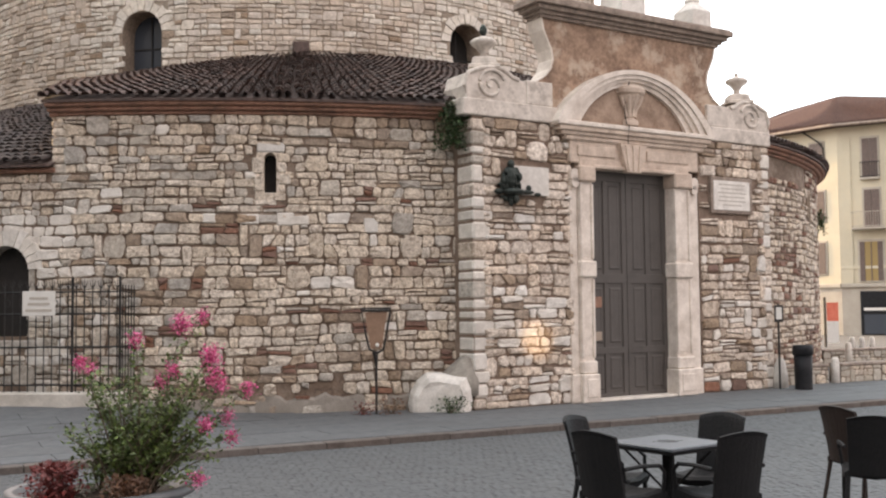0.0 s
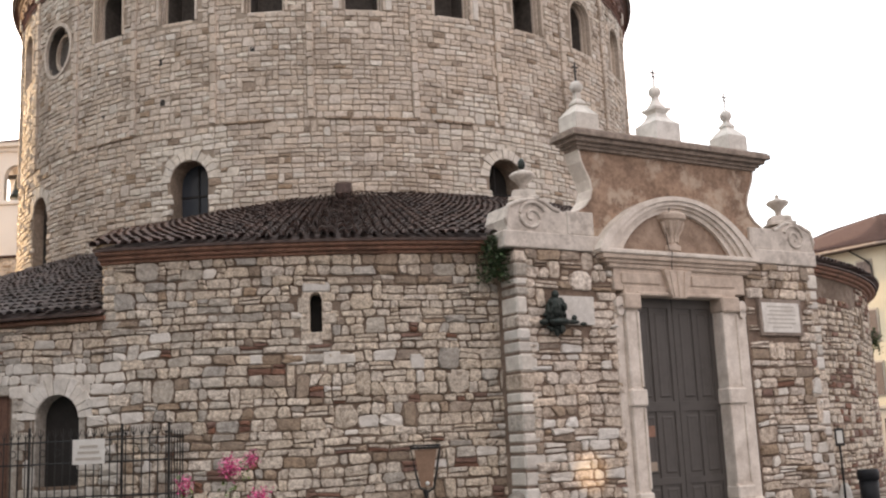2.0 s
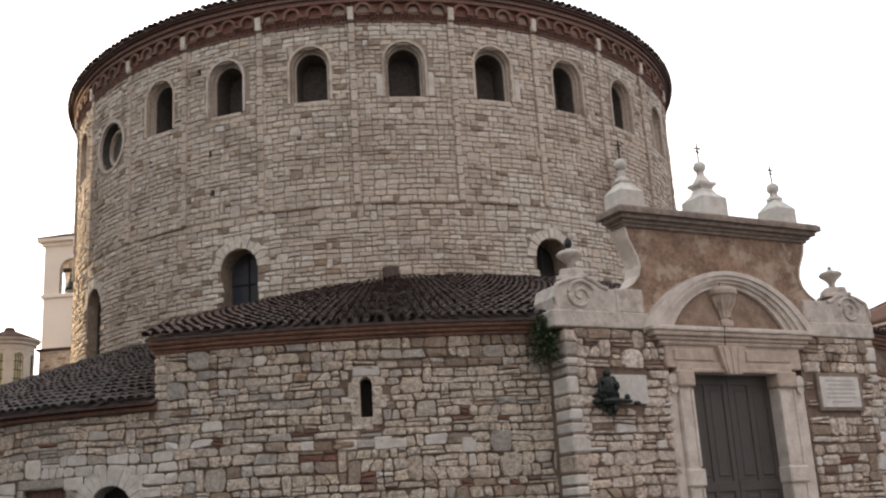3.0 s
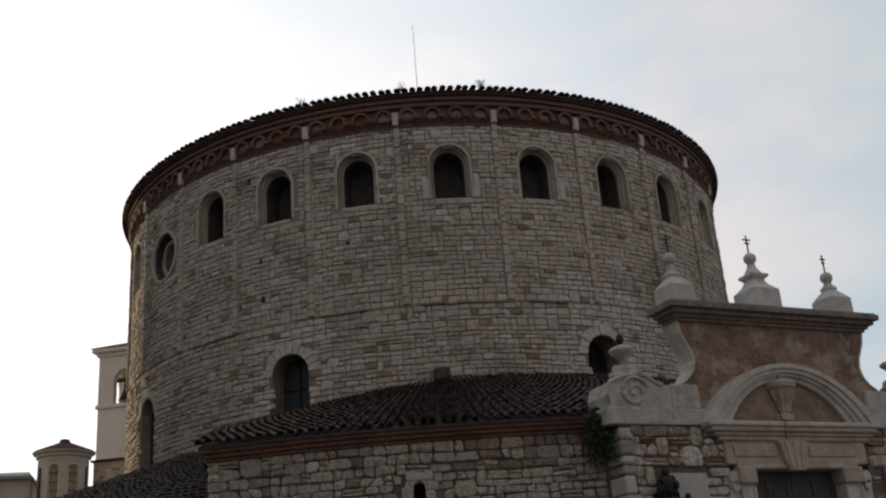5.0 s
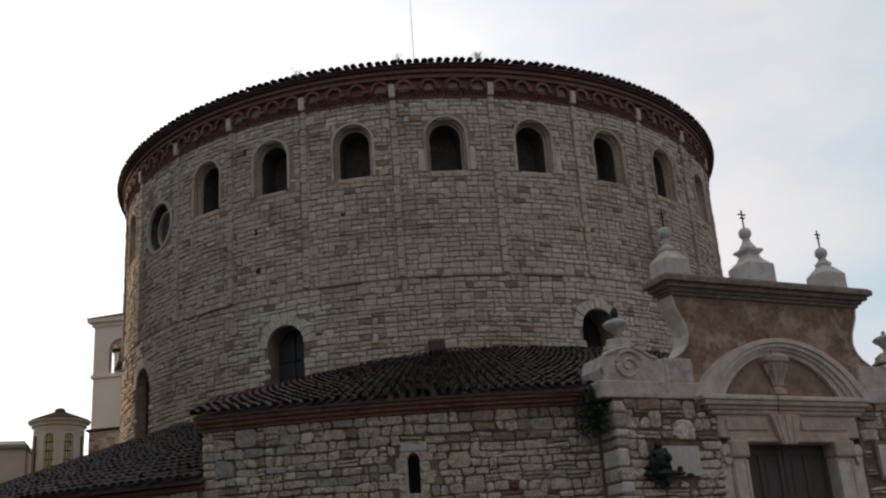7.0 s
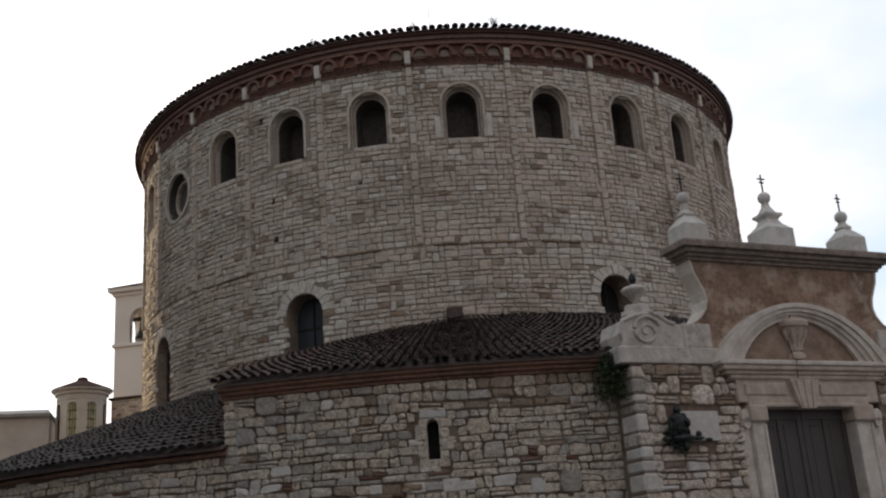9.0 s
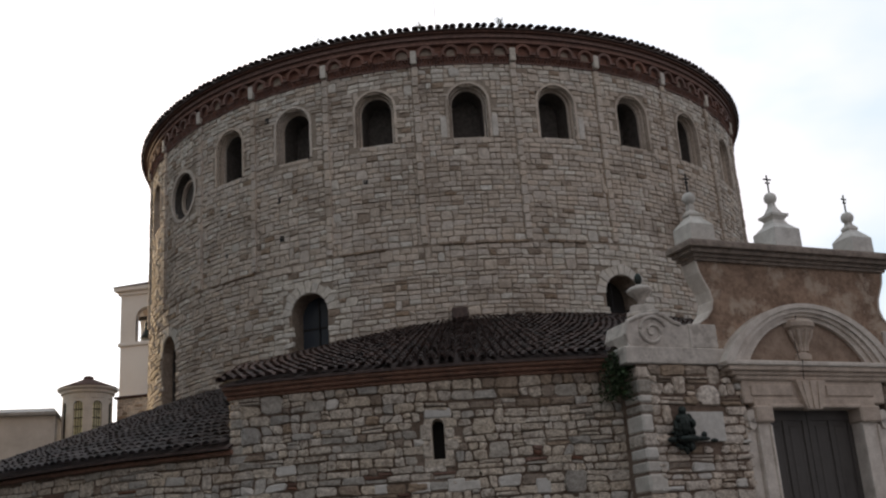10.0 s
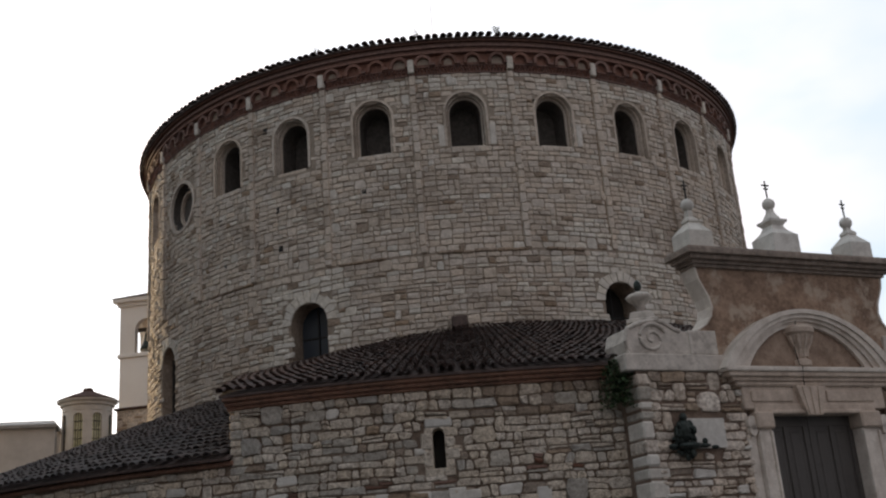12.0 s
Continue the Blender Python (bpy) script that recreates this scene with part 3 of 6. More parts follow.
# gallery windows under the eaves: stepped arches, inside shade painted on reveals and back sheets
for i, az in enumerate(WINDOWS):
    at = wall_at(az, R_DRUM)
    zs, sill = 14.46, 13.4
    win = part("gallery_window", arch_band(Geo(), at, sill, zs, 0.555, 0.62, -0.12, 0.04), DRUMST, church, "round-arched window with a stepped stone surround")
    part("groove", arch_band(Geo(), at, sill, zs, 0.53, 0.57, -0.4, -0.22), BROWN, win)
    part("inner_arch", arch_band(Geo(), at, sill, zs, 0.5, 0.54, -0.4, -0.1), DRUMST, win)
    part("groove", arch_band(Geo(), at, sill, zs, 0.47, 0.51, -0.45, -0.3), BROWN, win)
    part("inner_arch", arch_band(Geo(), at, sill, zs, 0.445, 0.48, -0.5, -0.2), DRUMST, win)
    part("reveal", arch_band(Geo(), at, sill, zs, 0.435, 0.455, -0.95, -0.26), SHADE_STONE, win)
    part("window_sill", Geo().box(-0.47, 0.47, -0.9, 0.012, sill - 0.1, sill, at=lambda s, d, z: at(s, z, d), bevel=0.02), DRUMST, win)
    part("dark_opening", arch_fill(Geo(), at, sill, zs, 0.45, -0.88), SHADE_STONE, win)
    for side in {4: (-1, 1), 5: (1,)}.get(i, ()):
        s0, s1 = sorted((side * 0.625, side * 0.79))
        part("jamb_slab", Geo().box(s0, s1, -0.05, 0.055, sill, sill + 0.64, at=lambda s, d, z: at(s, z, d), bevel=0.015), WHITEST, win)
# the oculus, with an inner ring; its recess is coloured dark for shade
at = wall_at(OCULUS[0], R_DRUM)
for nm, r0, r1, d0, d1, mat in (("oculus", 0.74, 0.84, -0.2, 0.05, DRUMST), ("reveal", 0.7, 0.745, -0.6, -0.04, SHADE_STONE), ("inner_ring", 0.5, 0.57, -0.34, -0.2, DRUMST)):
    rings = [[at(r * math.cos(t), OCULUS[1] + r * math.sin(t), d) for r, d in ((r0, d0), (r1, d0), (r1, d1), (r0, d1))] for t in [2 * math.pi * k / 28 for k in range(29)]]
    ob = part(nm, Geo().loft(rings), mat, church if nm == "oculus" else win)
    if nm == "oculus":
        win = ob
part("dark_opening", Geo().add([at(0.72 * math.cos(2 * math.pi * k / 24), OCULUS[1] + 0.72 * math.sin(2 * math.pi * k / 24), -0.3) for k in range(24)], [tuple(range(24))]), SHADE_STONE, win)

# large windows low in the drum
for az, sill in LOW_WINDOWS:
    at = wall_at(az, R_DRUM)
    zs = 8.95
    # the reveal's shade is put into the brown of this band
    win = part("drum_window", arch_band(Geo(), at, sill, zs, 0.55, 0.64, -0.75, 0.0), BROWN, church, "tall round-arched window, its head of pale wedge stones")
    for k in range(11):
        t0, t1 = math.pi * (k + 0.05) / 11, math.pi * (k + 0.95) / 11
        r1 = 0.8 + 0.03 * ((k * 7) % 3)
        pts = [(0.555 * math.cos(t0), 0.555 * math.sin(t0)), (r1 * math.cos(t0), r1 * math.sin(t0)), (r1 * math.cos(t1), r1 * math.sin(t1)), (0.555 * math.cos(t1), 0.555 * math.sin(t1))]
        part("voussoir", Geo().prism([(a, zs + b) for a, b in pts], -0.1, 0.035 + 0.008 * (k % 3), at), DRUMW, win)
    # the outer two panes are dark sheets coloured as shade, not glass
    part("pane", arch_fill(Geo(), at, sill, zs, 0.57, -0.3 if az < -40 else -0.55 if az < 0 else -0.7), GLASS if -40 < az < 0 else DARK, win, "dark glass pane or shade-coloured sheet")
    fr = Geo()
    fr.box(-0.02, 0.02, -0.54, -0.52, sill, 9.45, at=lambda s, d, z: at(s, z, d))
    fr.box(-0.55, 0.55, -0.54, -0.52, 8.62, 8.66, at=lambda s, d, z: at(s, z, d))
    part("window_bar", fr, IRON, win)

# pilaster strips with pale cap stones
for az in LESENES:
    at = wall_at(az, R_DRUM)
    lesene = part("pilaster_strip", Geo().box(-0.07, 0.07, -0.03, 0.06, 10.4, 15.62, at=lambda s, d, z: at(s, z, d), bevel=0.02), DRUMST, church)
    rng = random.Random(int(az * 10))
    z = 10.4
    while z < 15.45:
        h = rng.uniform(0.16, 0.34)
        o = rng.uniform(-0.02, 0.02)
        part("strip_stone", Geo().box(-0.085 + o, 0.085 + o, 0.0, 0.1 + rng.uniform(-0.008, 0.012), z + 0.01, min(z + h, 15.64) - 0.01, at=lambda s, d, z: at(s, z, d), bevel=0.02), DRUMST, lesene)
        z += h
    # brown strip standing in for the shadow line on the left side
    part("open_joint", Geo().box(-0.115, -0.09, -0.02, 0.042, 10.5, 15.6, at=lambda s, d, z: at(s, z, d)), BROWN, lesene)
    part("cap_stone", Geo().box(-0.085, 0.085, -0.02, 0.17, 15.66, 16.06, at=lambda s, d, z: at(s, z, d), bevel=0.02), DRUMW, lesene)


def ring_band(g, az0, az1, profile, slot=0, step=1.5):
    """A moulding round the building: (radius, height) pairs swept round."""
    n = max(2, int((az1 - az0) / step))
    return g.loft([[cyl(az0 + (az1 - az0) * k / n, r, z) for r, z in profile] for k in range(n + 1)], slot, True, True, True)


# brick frieze: dog-tooth band, little blind arches, stepped courses
frieze = part("frieze", ring_band(Geo(), -100, 100, [(R_DRUM - 0.05, 15.64), (R_DRUM + 0.025, 15.64), (R_DRUM + 0.025, 16.2), (R_DRUM - 0.05, 16.2)]), FRIEZE, church, "dark red brick frieze of small blind arches", fix=False)
for k, (r0, z0, z1) in enumerate(((0.06, 15.60, 15.645), (0.08, 15.825, 15.86), (0.17, 16.2, 16.27), (0.15, 16.28, 16.34), (0.22, 16.35, 16.41), (0.2, 16.42, 16.475), (0.28, 16.485, 16.55))):
    part("brick_course", ring_band(Geo(), -180, 180, [(R_DRUM - 0.1, z0), (R_DRUM + r0, z0), (R_DRUM + r0, z1), (R_DRUM - 0.1, z1)], step=1.2), FRIEZE, frieze, fix=False)
tooth = Geo()
for k in range(380):
    a = -95 + 190 * k / 380
    for row in range(2):
        p = wall_at(a + (0.25 if row else 0), R_DRUM)
        z0, z1 = (15.65, 15.735) if row == 0 else (15.74, 15.825)
        tooth.loft([[p(-0.035, z, 0.0), p(0, z, 0.1), p(0.035, z, 0.0)] for z in (z0, z1)], 0, True, True, True)
part("dog_tooth_bricks", tooth, FRIEZE, frieze, kind="stuff", fix=False)
bays = list(zip(LESENES, LESENES[1:])) + [(-75.5, -61.0), (77.0, 91.5)]
for b, (a0, a1) in enumerate(bays):
    for k in range(4):
        az = a0 + (a1 - a0) * (k + 0.5) / 4
        at = wall_at(az, R_DRUM)
        arch = part("blind_arch", arch_band(Geo(), at, 15.86, 15.95, 0.17, 0.25, -0.02, 0.15, n=8), FRIEZE, frieze)
        if (b * 5 + k * 3) % 7 in (1, 4, 6) or b % 4 == 1 and k in (1, 2):
            w = 0.1 + 0.055 * ((b * 3 + k * 5) % 4) / 3
            part("arch_field", arch_fill(Geo(), at, 15.93 - 0.04 * (k % 2), 15.96, w + 0.015, 0.034, 8), PLASTER, arch, "patch of pale plaster")
        part("arch_corbel", Geo().box(-0.05, 0.05, 0, 0.15, 15.86, 15.93, at=lambda s, d, z: at(s + 0.29, z, d)), FRIEZE, arch)

# holes left by scaffold beams: solid dark boxes coloured as their shade
for k, (az, z) in enumerate([(-17.3, 11.19), (-17.7, 12.33), (-3.2, 12.34), (-29.6, 12.53), (-28.6, 11.16), (-19.7, 14.87)]):
    at = wall_at(az, R_DRUM)
    g = Geo().box(-0.06, 0.06, -0.1, 0.03, z - 0.085, z + 0.085, at=lambda s, d, z: at(s, z, d))
    part("scaffold_hole", g, DARK, drum)

# brick cornice under the ring's eaves, and the wall where the two roofs part
def eave_course(a0, a1, z0, z1, o, mat, parent, label=""):
    """A course of rounded bricks standing out from the ring wall by o."""
    h = z1 - z0
    prof = [(R_RING - 0.2, z0), (R_RING + o - 0.04, z0), (R_RING + o - 0.01, z0 + 0.2 * h), (R_RING + o, z0 + 0.5 * h), (R_RING + o - 0.01, z1 - 0.2 * h), (R_RING + o - 0.04, z1), (R_RING - 0.2, z1)]
    course = part("cornice_course", ring_band(Geo(), a0, a1, prof, step=1.0), mat, parent, label, fix=False)
    return course


for z0, z1, o in ((5.5, 5.565, 0.08), (5.565, 5.64, 0.18), (5.64, 5.72, 0.28)):
    for a0, a1 in ((SPLIT - 0.35, PORTAL_GAP[0]), (PORTAL_GAP[1], 120)):
        eave_course(a0, a1, z0, z1, o, BRICKCORN, ring, "rounded brick cornice course")
eave_course(-70, SPLIT - 0.02, 4.46, 4.55, 0.1, BRICKCORN, low_ring)
g = Geo()
rings = []
for k in range(9):
    a = SPLIT + (-21.8 - SPLIT) * k / 8
    ro = verge_radius(a - 0.4) - 0.3 * (1 - k / 8)
    top = roof_point(a, ro, -0.05)
    rings.append([(top[0], top[1], top[2] - 1.35 + 0.5 * k / 8), top, (top[0] + 0.25, top[1], top[2]), (top[0] + 0.25, top[1], top[2] - 1.35 + 0.5 * k / 8)])
g.loft(rings, 0, True, True, True)
part("gable_wall", g, MORTAR, church)

# grey cement rendering along the foot of the wall
PLINTH = material("grey cement render", (0.2, 0.175, 0.15), (0.34, 0.305, 0.265), 6, rough=0.95, bump=0.6, stain=(0.14, 0.12, 0.1), stain_scale=1.5, stain_amount=0.6)
g = Geo()
rings = []
for k in range(61):
    a = -1.0 + 20.4 * k / 60
    zt = 0.3 + 0.16 * noise.noise(Vector((a * 0.9, 0.0, 4.0))) + 0.06 * noise.noise(Vector((a * 4.0, 1.0, 4.0)))
    rings.append([cyl(a, R_RING - 0.02, -0.1), cyl(a, R_RING + 0.05, -0.1), cyl(a, R_RING + 0.035, zt - 0.05), cyl(a, R_RING + 0.01, zt), cyl(a, R_RING - 0.02, zt)])
part("plinth_render", g.loft(rings, 0, True, True, True), PLINTH, ring)

# worn corner stones where the high stretch ends above the low roof
rc = random.Random(61)
zc = 4.25
while zc < 5.46:
    h = min(rc.uniform(0.13, 0.22), 5.5 - zc)
    at = wall_at(SPLIT, R_RING)
    part("corner_stone", Geo().box(-0.07 - rc.uniform(0, 0.03), rc.uniform(0.16, 0.34), -0.25, 0.035 + rc.uniform(-0.01, 0.012), zc + 0.008, zc + h - 0.008, at=lambda s, d, z: at(s, z, d), bevel=0.03), (CREAM, GREYST, CREAM)[rc.randrange(3)], ring)
    zc += h
# slit window
at = wall_at(7.25, R_RING)
slit = part("slit_window", arch_band(Geo(), at, 4.05, 4.68, 0.115, 0.27, -0.4, 0.02, n=8), CREAM, church, "narrow round-headed slit window")
# dark sheet coloured as the unlit inside
part("dark_opening", arch_fill(Geo(), at, 4.05, 4.68, 0.13, -0.35, 8), DARK, slit)
part("window_sill", Geo().box(-0.28, 0.28, -0.4, 0.03, 3.9, 4.05, at=lambda s, d, z: at(s, z, d), bevel=0.02), CREAM, slit)
part("head_stone", Geo().box(-0.24, 0.27, -0.02, 0.05, 4.8, 4.98, at=lambda s, d, z: at(s, z, d), bevel=0.03), WHITEST, slit)
for z0, z1, s0, s1 in ((4.62, 4.78, 0.125, 0.36), (4.42, 4.6, 0.125, 0.3), (4.2, 4.4, 0.125, 0.38), (4.4, 4.7, -0.33, -0.125), (4.08, 4.36, -0.3, -0.125)):
    part("jamb_stone", Geo().box(s0, s1, -0.02, 0.045, z0, z1, at=lambda s, d, z: at(s, z, d), bevel=0.025), CREAM, slit)
at = wall_at(61.3, R_RING)
slit = part("slit_window", arch_band(Geo(), at, 4.2, 4.76, 0.09, 0.2, -0.1, 0.05, n=8), BROWN, church, "narrow round-headed slit window")
# the wall is uncut here: a dark sheet on it imitates shade
part("dark_opening", arch_fill(Geo(), at, 4.2, 4.76, 0.1, 0.02, 8), DARK, slit)

# arched opening and wooden door in the low wall
at = wall_at(-8.95, R_RING)
arch = part("arched_opening", arch_band(Geo(), at, 1.36, 2.68, 0.44, 0.56, -0.75, 0.0), GREYST, church, "round-arched opening with pale wedge stones")
for k in range(13):
    t0, t1 = math.pi * (k + 0.04) / 13, math.pi * (k + 0.96) / 13
    r1 = 0.72 + 0.04 * ((k * 5) % 3)
    pts = [(0.445 * math.cos(t0), 0.445 * math.sin(t0)), (r1 * math.cos(t0), r1 * math.sin(t0)), (r1 * math.cos(t1), r1 * math.sin(t1)), (0.445 * math.cos(t1), 0.445 * math.sin(t1))]
    part("voussoir", Geo().prism([(a, 2.68 + b) for a, b in pts], -0.1, 0.04 + 0.006 * (k % 3), at), WHITEST, arch)
# dark sheet set shallow, its colour standing for the shade within
part("dark_opening", arch_fill(Geo(), at, 1.36, 2.68, 0.46, -0.32), DARK, arch)
part("window_sill", Geo().box(-0.6, 0.6, -0.7, 0.06, 1.24, 1.38, at=lambda s, d, z: at(s, z, d), bevel=0.02), GREYST, arch)
at = wall_at(-13.8, R_RING)
low_door = part("wooden_door", Geo().box(-0.52, 0.52, -0.16, -0.1, 0.27, 3.18, at=lambda s, d, z: at(s, z, d)), WOOD, church, "reddish brown boarded door")
for k in range(7):
    part("board", Geo().box(-0.5 + k * 0.143, -0.5 + k * 0.143 + 0.136, -0.11, -0.08, 0.28, 3.15, at=lambda s, d, z: at(s, z, d), bevel=0.008), WOOD, low_door)
part("door_frame", Geo().box(-0.62, 0.62, -0.14, 0.02, 3.16, 3.34, at=lambda s, d, z: at(s, z, d), bevel=0.02), GREYST, low_door)
for s0, s1 in ((-0.64, -0.5), (0.5, 0.64)):
    part("door_jamb", Geo().box(s0, s1, -0.14, 0.02, 0.2, 3.16, at=lambda s, d, z: at(s, z, d), bevel=0.02), GREYST, low_door)

# small block where the tiles meet the drum, the lightning rod, weeds on the eaves
at = wall_at(9.3, R_DRUM)
part("roof_block", Geo().box(-0.2, 0.2, -0.05, 0.36, 8.1, 8.56, at=lambda s, d, z: at(s, z, d), bevel=0.02), TILEBED, church)
part("lightning_rod", Geo().tube([(-5.07, 36.4, 19.6), (-5.08, 36.4, 25.8)], [0.02, 0.008], 6), IRON, church)

# worn ledge where the drum's older lower courses end
for a0, a1 in ((-7.6, -0.8), (7.0, 12.6), (14.2, 19.6), (23.0, 29.0), (-32.0, -23.5)):
    a = a0
    while a < a1:
        e = a + random.uniform(1.2, 2.2)
        at = wall_at(a, R_DRUM)
        w = radians(e - a) * R_DRUM
        zl = 10.33 + random.uniform(-0.015, 0.015)
        part("ledge_stone", Geo().box(0.01, w - 0.01, -0.02, random.uniform(0.06, 0.09), zl, zl + random.uniform(0.06, 0.09), at=lambda s, d, z: at(s, z, d), bevel=0.02), BROWN, drum)
        a = e

# ---- the portal ----
portal = thing("church_portal", "baroque stone church portal with arched pediment and tall door", "portal", at=tuple(P0))


def pbox(g, u0, u1, z0, z1, d0, d1, bevel=0.015, slot=0):
    return g.box(u0, u1, d0, d1, z0, z1, slot, at=lambda u, d, z: por(u, z, d), bevel=bevel)


for u0, u1 in ((-4.12, -1.74), (1.8, 4.06)):
    wall_part = part("portal_wall", pbox(Geo(), u0, u1, -0.3, 5.5, -1.3, 0.0, 0), PMORTAR, portal, "rubble stone front of the portal")
    if u0 < 0:
        portal_left = wall_part
    else:
        portal_right = wall_part
part("wall_over_door", pbox(Geo(), -1.74, 1.8, 5.0, 5.5, -1.3, 0.0, 0), PMORTAR, portal)

# door: two leaves with sunk panels
door = part("door", pbox(Geo(), -1.32, 1.0, 0.02, 4.7, -0.25, -0.19, 0), DOORP, portal, "tall grey-brown panelled double door, closed")
part("door_step", pbox(Geo(), -1.3, 1.0, -0.1, 0.05, -0.3, 0.14, 0.02), WHITEST, door)
for leaf in (0, 1):
    u0, u1 = (-1.3, -0.16) if leaf == 0 else (-0.15, 0.99)
    for z0, z1 in ((0.0, 0.12), (0.92, 1.06), (2.36, 2.56), (4.46, 4.68)):
        part("door_rail", pbox(Geo(), u0, u1, z0, z1, -0.2, -0.163, 0.008), DOORP, door)
    w = (u1 - u0)
    for f0, f1 in ((0.0, 0.11), (0.455, 0.545), (0.89, 1.0)):
        part("door_stile", pbox(Geo(), u0 + f0 * w, u0 + f1 * w, 0.0, 4.68, -0.2, -0.165, 0.008), DOORP, door)
    for z0, z1 in ((0.2, 0.86), (1.14, 2.28), (2.64, 4.38)):
        for f0, f1 in ((0.15, 0.42), (0.58, 0.85)):
            g = Geo()
            a0, a1 = u0 + f0 * w, u0 + f1 * w
            rings = []
            for q, d in ((0.0, -0.192), (0.03, -0.172), (0.05, -0.172), (0.07, -0.178)):
                rings.append([por(a0 + q, z0 + q, d), por(a1 - q, z0 + q, d), por(a1 - q, z1 - q, d), por(a0 + q, z1 - q, d)])
            part("door_panel", g.loft(rings, 0, True, False, True), DOORP, door)
for u0, u1, z0, z1, lab, mat in ((-1.06, -0.87, 1.2, 1.38, "small white notice", PLASTER), (-1.06, -0.86, 1.87, 2.09, "small brown notice", BRICKCORN)):
    part("notice", pbox(Geo(), u0, u1, z0, z1, -0.168, -0.156, 0.002), mat, door, lab)

# pilasters beside the door
for side, (inner0, inner1), (outer0, outer1) in ((-1, (-1.62, -1.28), (-1.84, -1.62)), (1, (0.97, 1.42), (1.42, 1.75))):
    pil = part("pilaster", pbox(Geo(), inner0, inner1, 0.0, 4.68, -0.24, 0.1, 0.02), MARBLE, portal, "weathered marble pilaster")
    part("outer_strip", pbox(Geo(), outer0, outer1, 0.0, 4.3, -0.3, 0.04, 0.02), MARBLE, pil)
    part("base_block", pbox(Geo(), inner0 - 0.05, inner1 + 0.05, 0.0, 0.56, -0.3, 0.2, 0.02), MARBLE, pil)
    part("base_block", pbox(Geo(), inner0 - 0.02, inner1 + 0.02, 0.56, 0.82, -0.3, 0.17, 0.03), MARBLE, pil)
    part("base_panel", pbox(Geo(), inner0 + 0.04, inner1 - 0.04, 0.1, 0.46, 0.19, 0.215, 0.015), MARBLE, pil)
    part("outer_base", pbox(Geo(), outer0 - 0.03, outer1, 0.0, 0.56, -0.3, 0.1, 0.02), MARBLE, pil)
    part("mid_block", pbox(Geo(), inner0 - 0.03, inner1 + 0.04, 2.47, 2.8, -0.2, 0.17, 0.03), MARBLE, pil)
    part("shaft_panel", pbox(Geo(), inner0 + 0.075, inner1 - 0.075, 0.92, 2.4, 0.09, 0.105, 0.008), MARBLE, pil)
    part("shaft_panel", pbox(Geo(), inner0 + 0.075, inner1 - 0.075, 2.88, 4.3, 0.09, 0.105, 0.008), MARBLE, pil)
    for z0, z1 in ((0.88, 2.44), (2.84, 4.34)):
        for e0, e1 in ((inner0, inner0 + 0.06), (inner1 - 0.06, inner1)):
            part("shaft_fillet", pbox(Geo(), e0, e1, z0, z1, 0.08, 0.135, 0.012), MARBLE, pil)
    part("capital", pbox(Geo(), inner0 - 0.04, inner1 + 0.03, 4.38, 4.7, -0.2, 0.2, 0.03), WARMST, pil)
    # a small scroll at the capital's outer side
    uc = (outer0 + outer1) / 2
    g = Geo()
    for zc, rad in ((4.5, 0.11), (4.36, 0.085)):
        g.loft([[por(uc + rad * math.cos(t), zc + rad * math.sin(t) * 1.25, d) for t in [2 * math.pi * k / 14 for k in range(14)]] for d in (-0.05, 0.1, 0.12)], 0, True, True, True)
    part("scroll", g, MARBLE, pil)

# lintel and entablature
part("lintel", pbox(Geo(), -1.62, 1.42, 4.68, 4.86, -0.3, 0.12, 0.02), WARMST, portal, "warm stone lintel with mouldings")
part("lintel_moulding", pbox(Geo(), -1.3, 0.99, 4.66, 4.74, -0.25, 0.16, 0.02), WARMST, portal)
frieze_block = part("frieze_block", pbox(Geo(), -1.84, 1.72, 4.76, 5.22, -0.5, 0.1, 0.02), WARMST, portal)
for u0, u1 in ((-1.66, -0.66), (0.2, 1.42)):
    part("frieze_panel", pbox(Geo(), u0, u1, 4.9, 5.12, 0.09, 0.13, 0.02), WARMST, frieze_block)
g = Geo().prism([(-0.43, 4.62), (-0.06, 4.62), (0.12, 5.2), (-0.61, 5.2)], 0.05, 0.22, por)
key = part("keystone", g, WARMST, portal, "wedge-shaped keystone with fluting")
for a in (-0.13, 0.0, 0.13):
    part("flute", Geo().prism([(a - 0.275, 4.64), (a - 0.215, 4.64), (a * 1.5 - 0.2, 5.17), (a * 1.5 - 0.29, 5.17)], 0.2, 0.245, por), WARMST, key)
ent = part("entablature", pbox(Geo(), -2.0, 1.86, 5.2, 5.3, -0.5, 0.16, 0.03), WARMST, portal, "projecting stone entablature")
for u0, u1, z0, z1, d in ((-2.1, 1.92, 5.29, 5.38, 0.2), (-2.2, 1.99, 5.37, 5.47, 0.26), (-2.27, 2.05, 5.465, 5.56, 0.3)):
    part("moulding", pbox(Geo(), u0, u1, z0, z1, -0.4, d, 0.02), MARBLE if z1 > 5.5 else WARMST, ent)


def segment(half, rise, uc, z0, n=24):
    """Points of a flat arch of that half span and rise."""
    rad = (half * half + rise * rise) / (2 * rise)
    ang = math.asin(half / rad)
    return [(uc + rad * math.sin(ang * (2 * k / n - 1)), z0 + rise - rad + rad * math.cos(ang * (2 * k / n - 1))) for k in range(n + 1)]


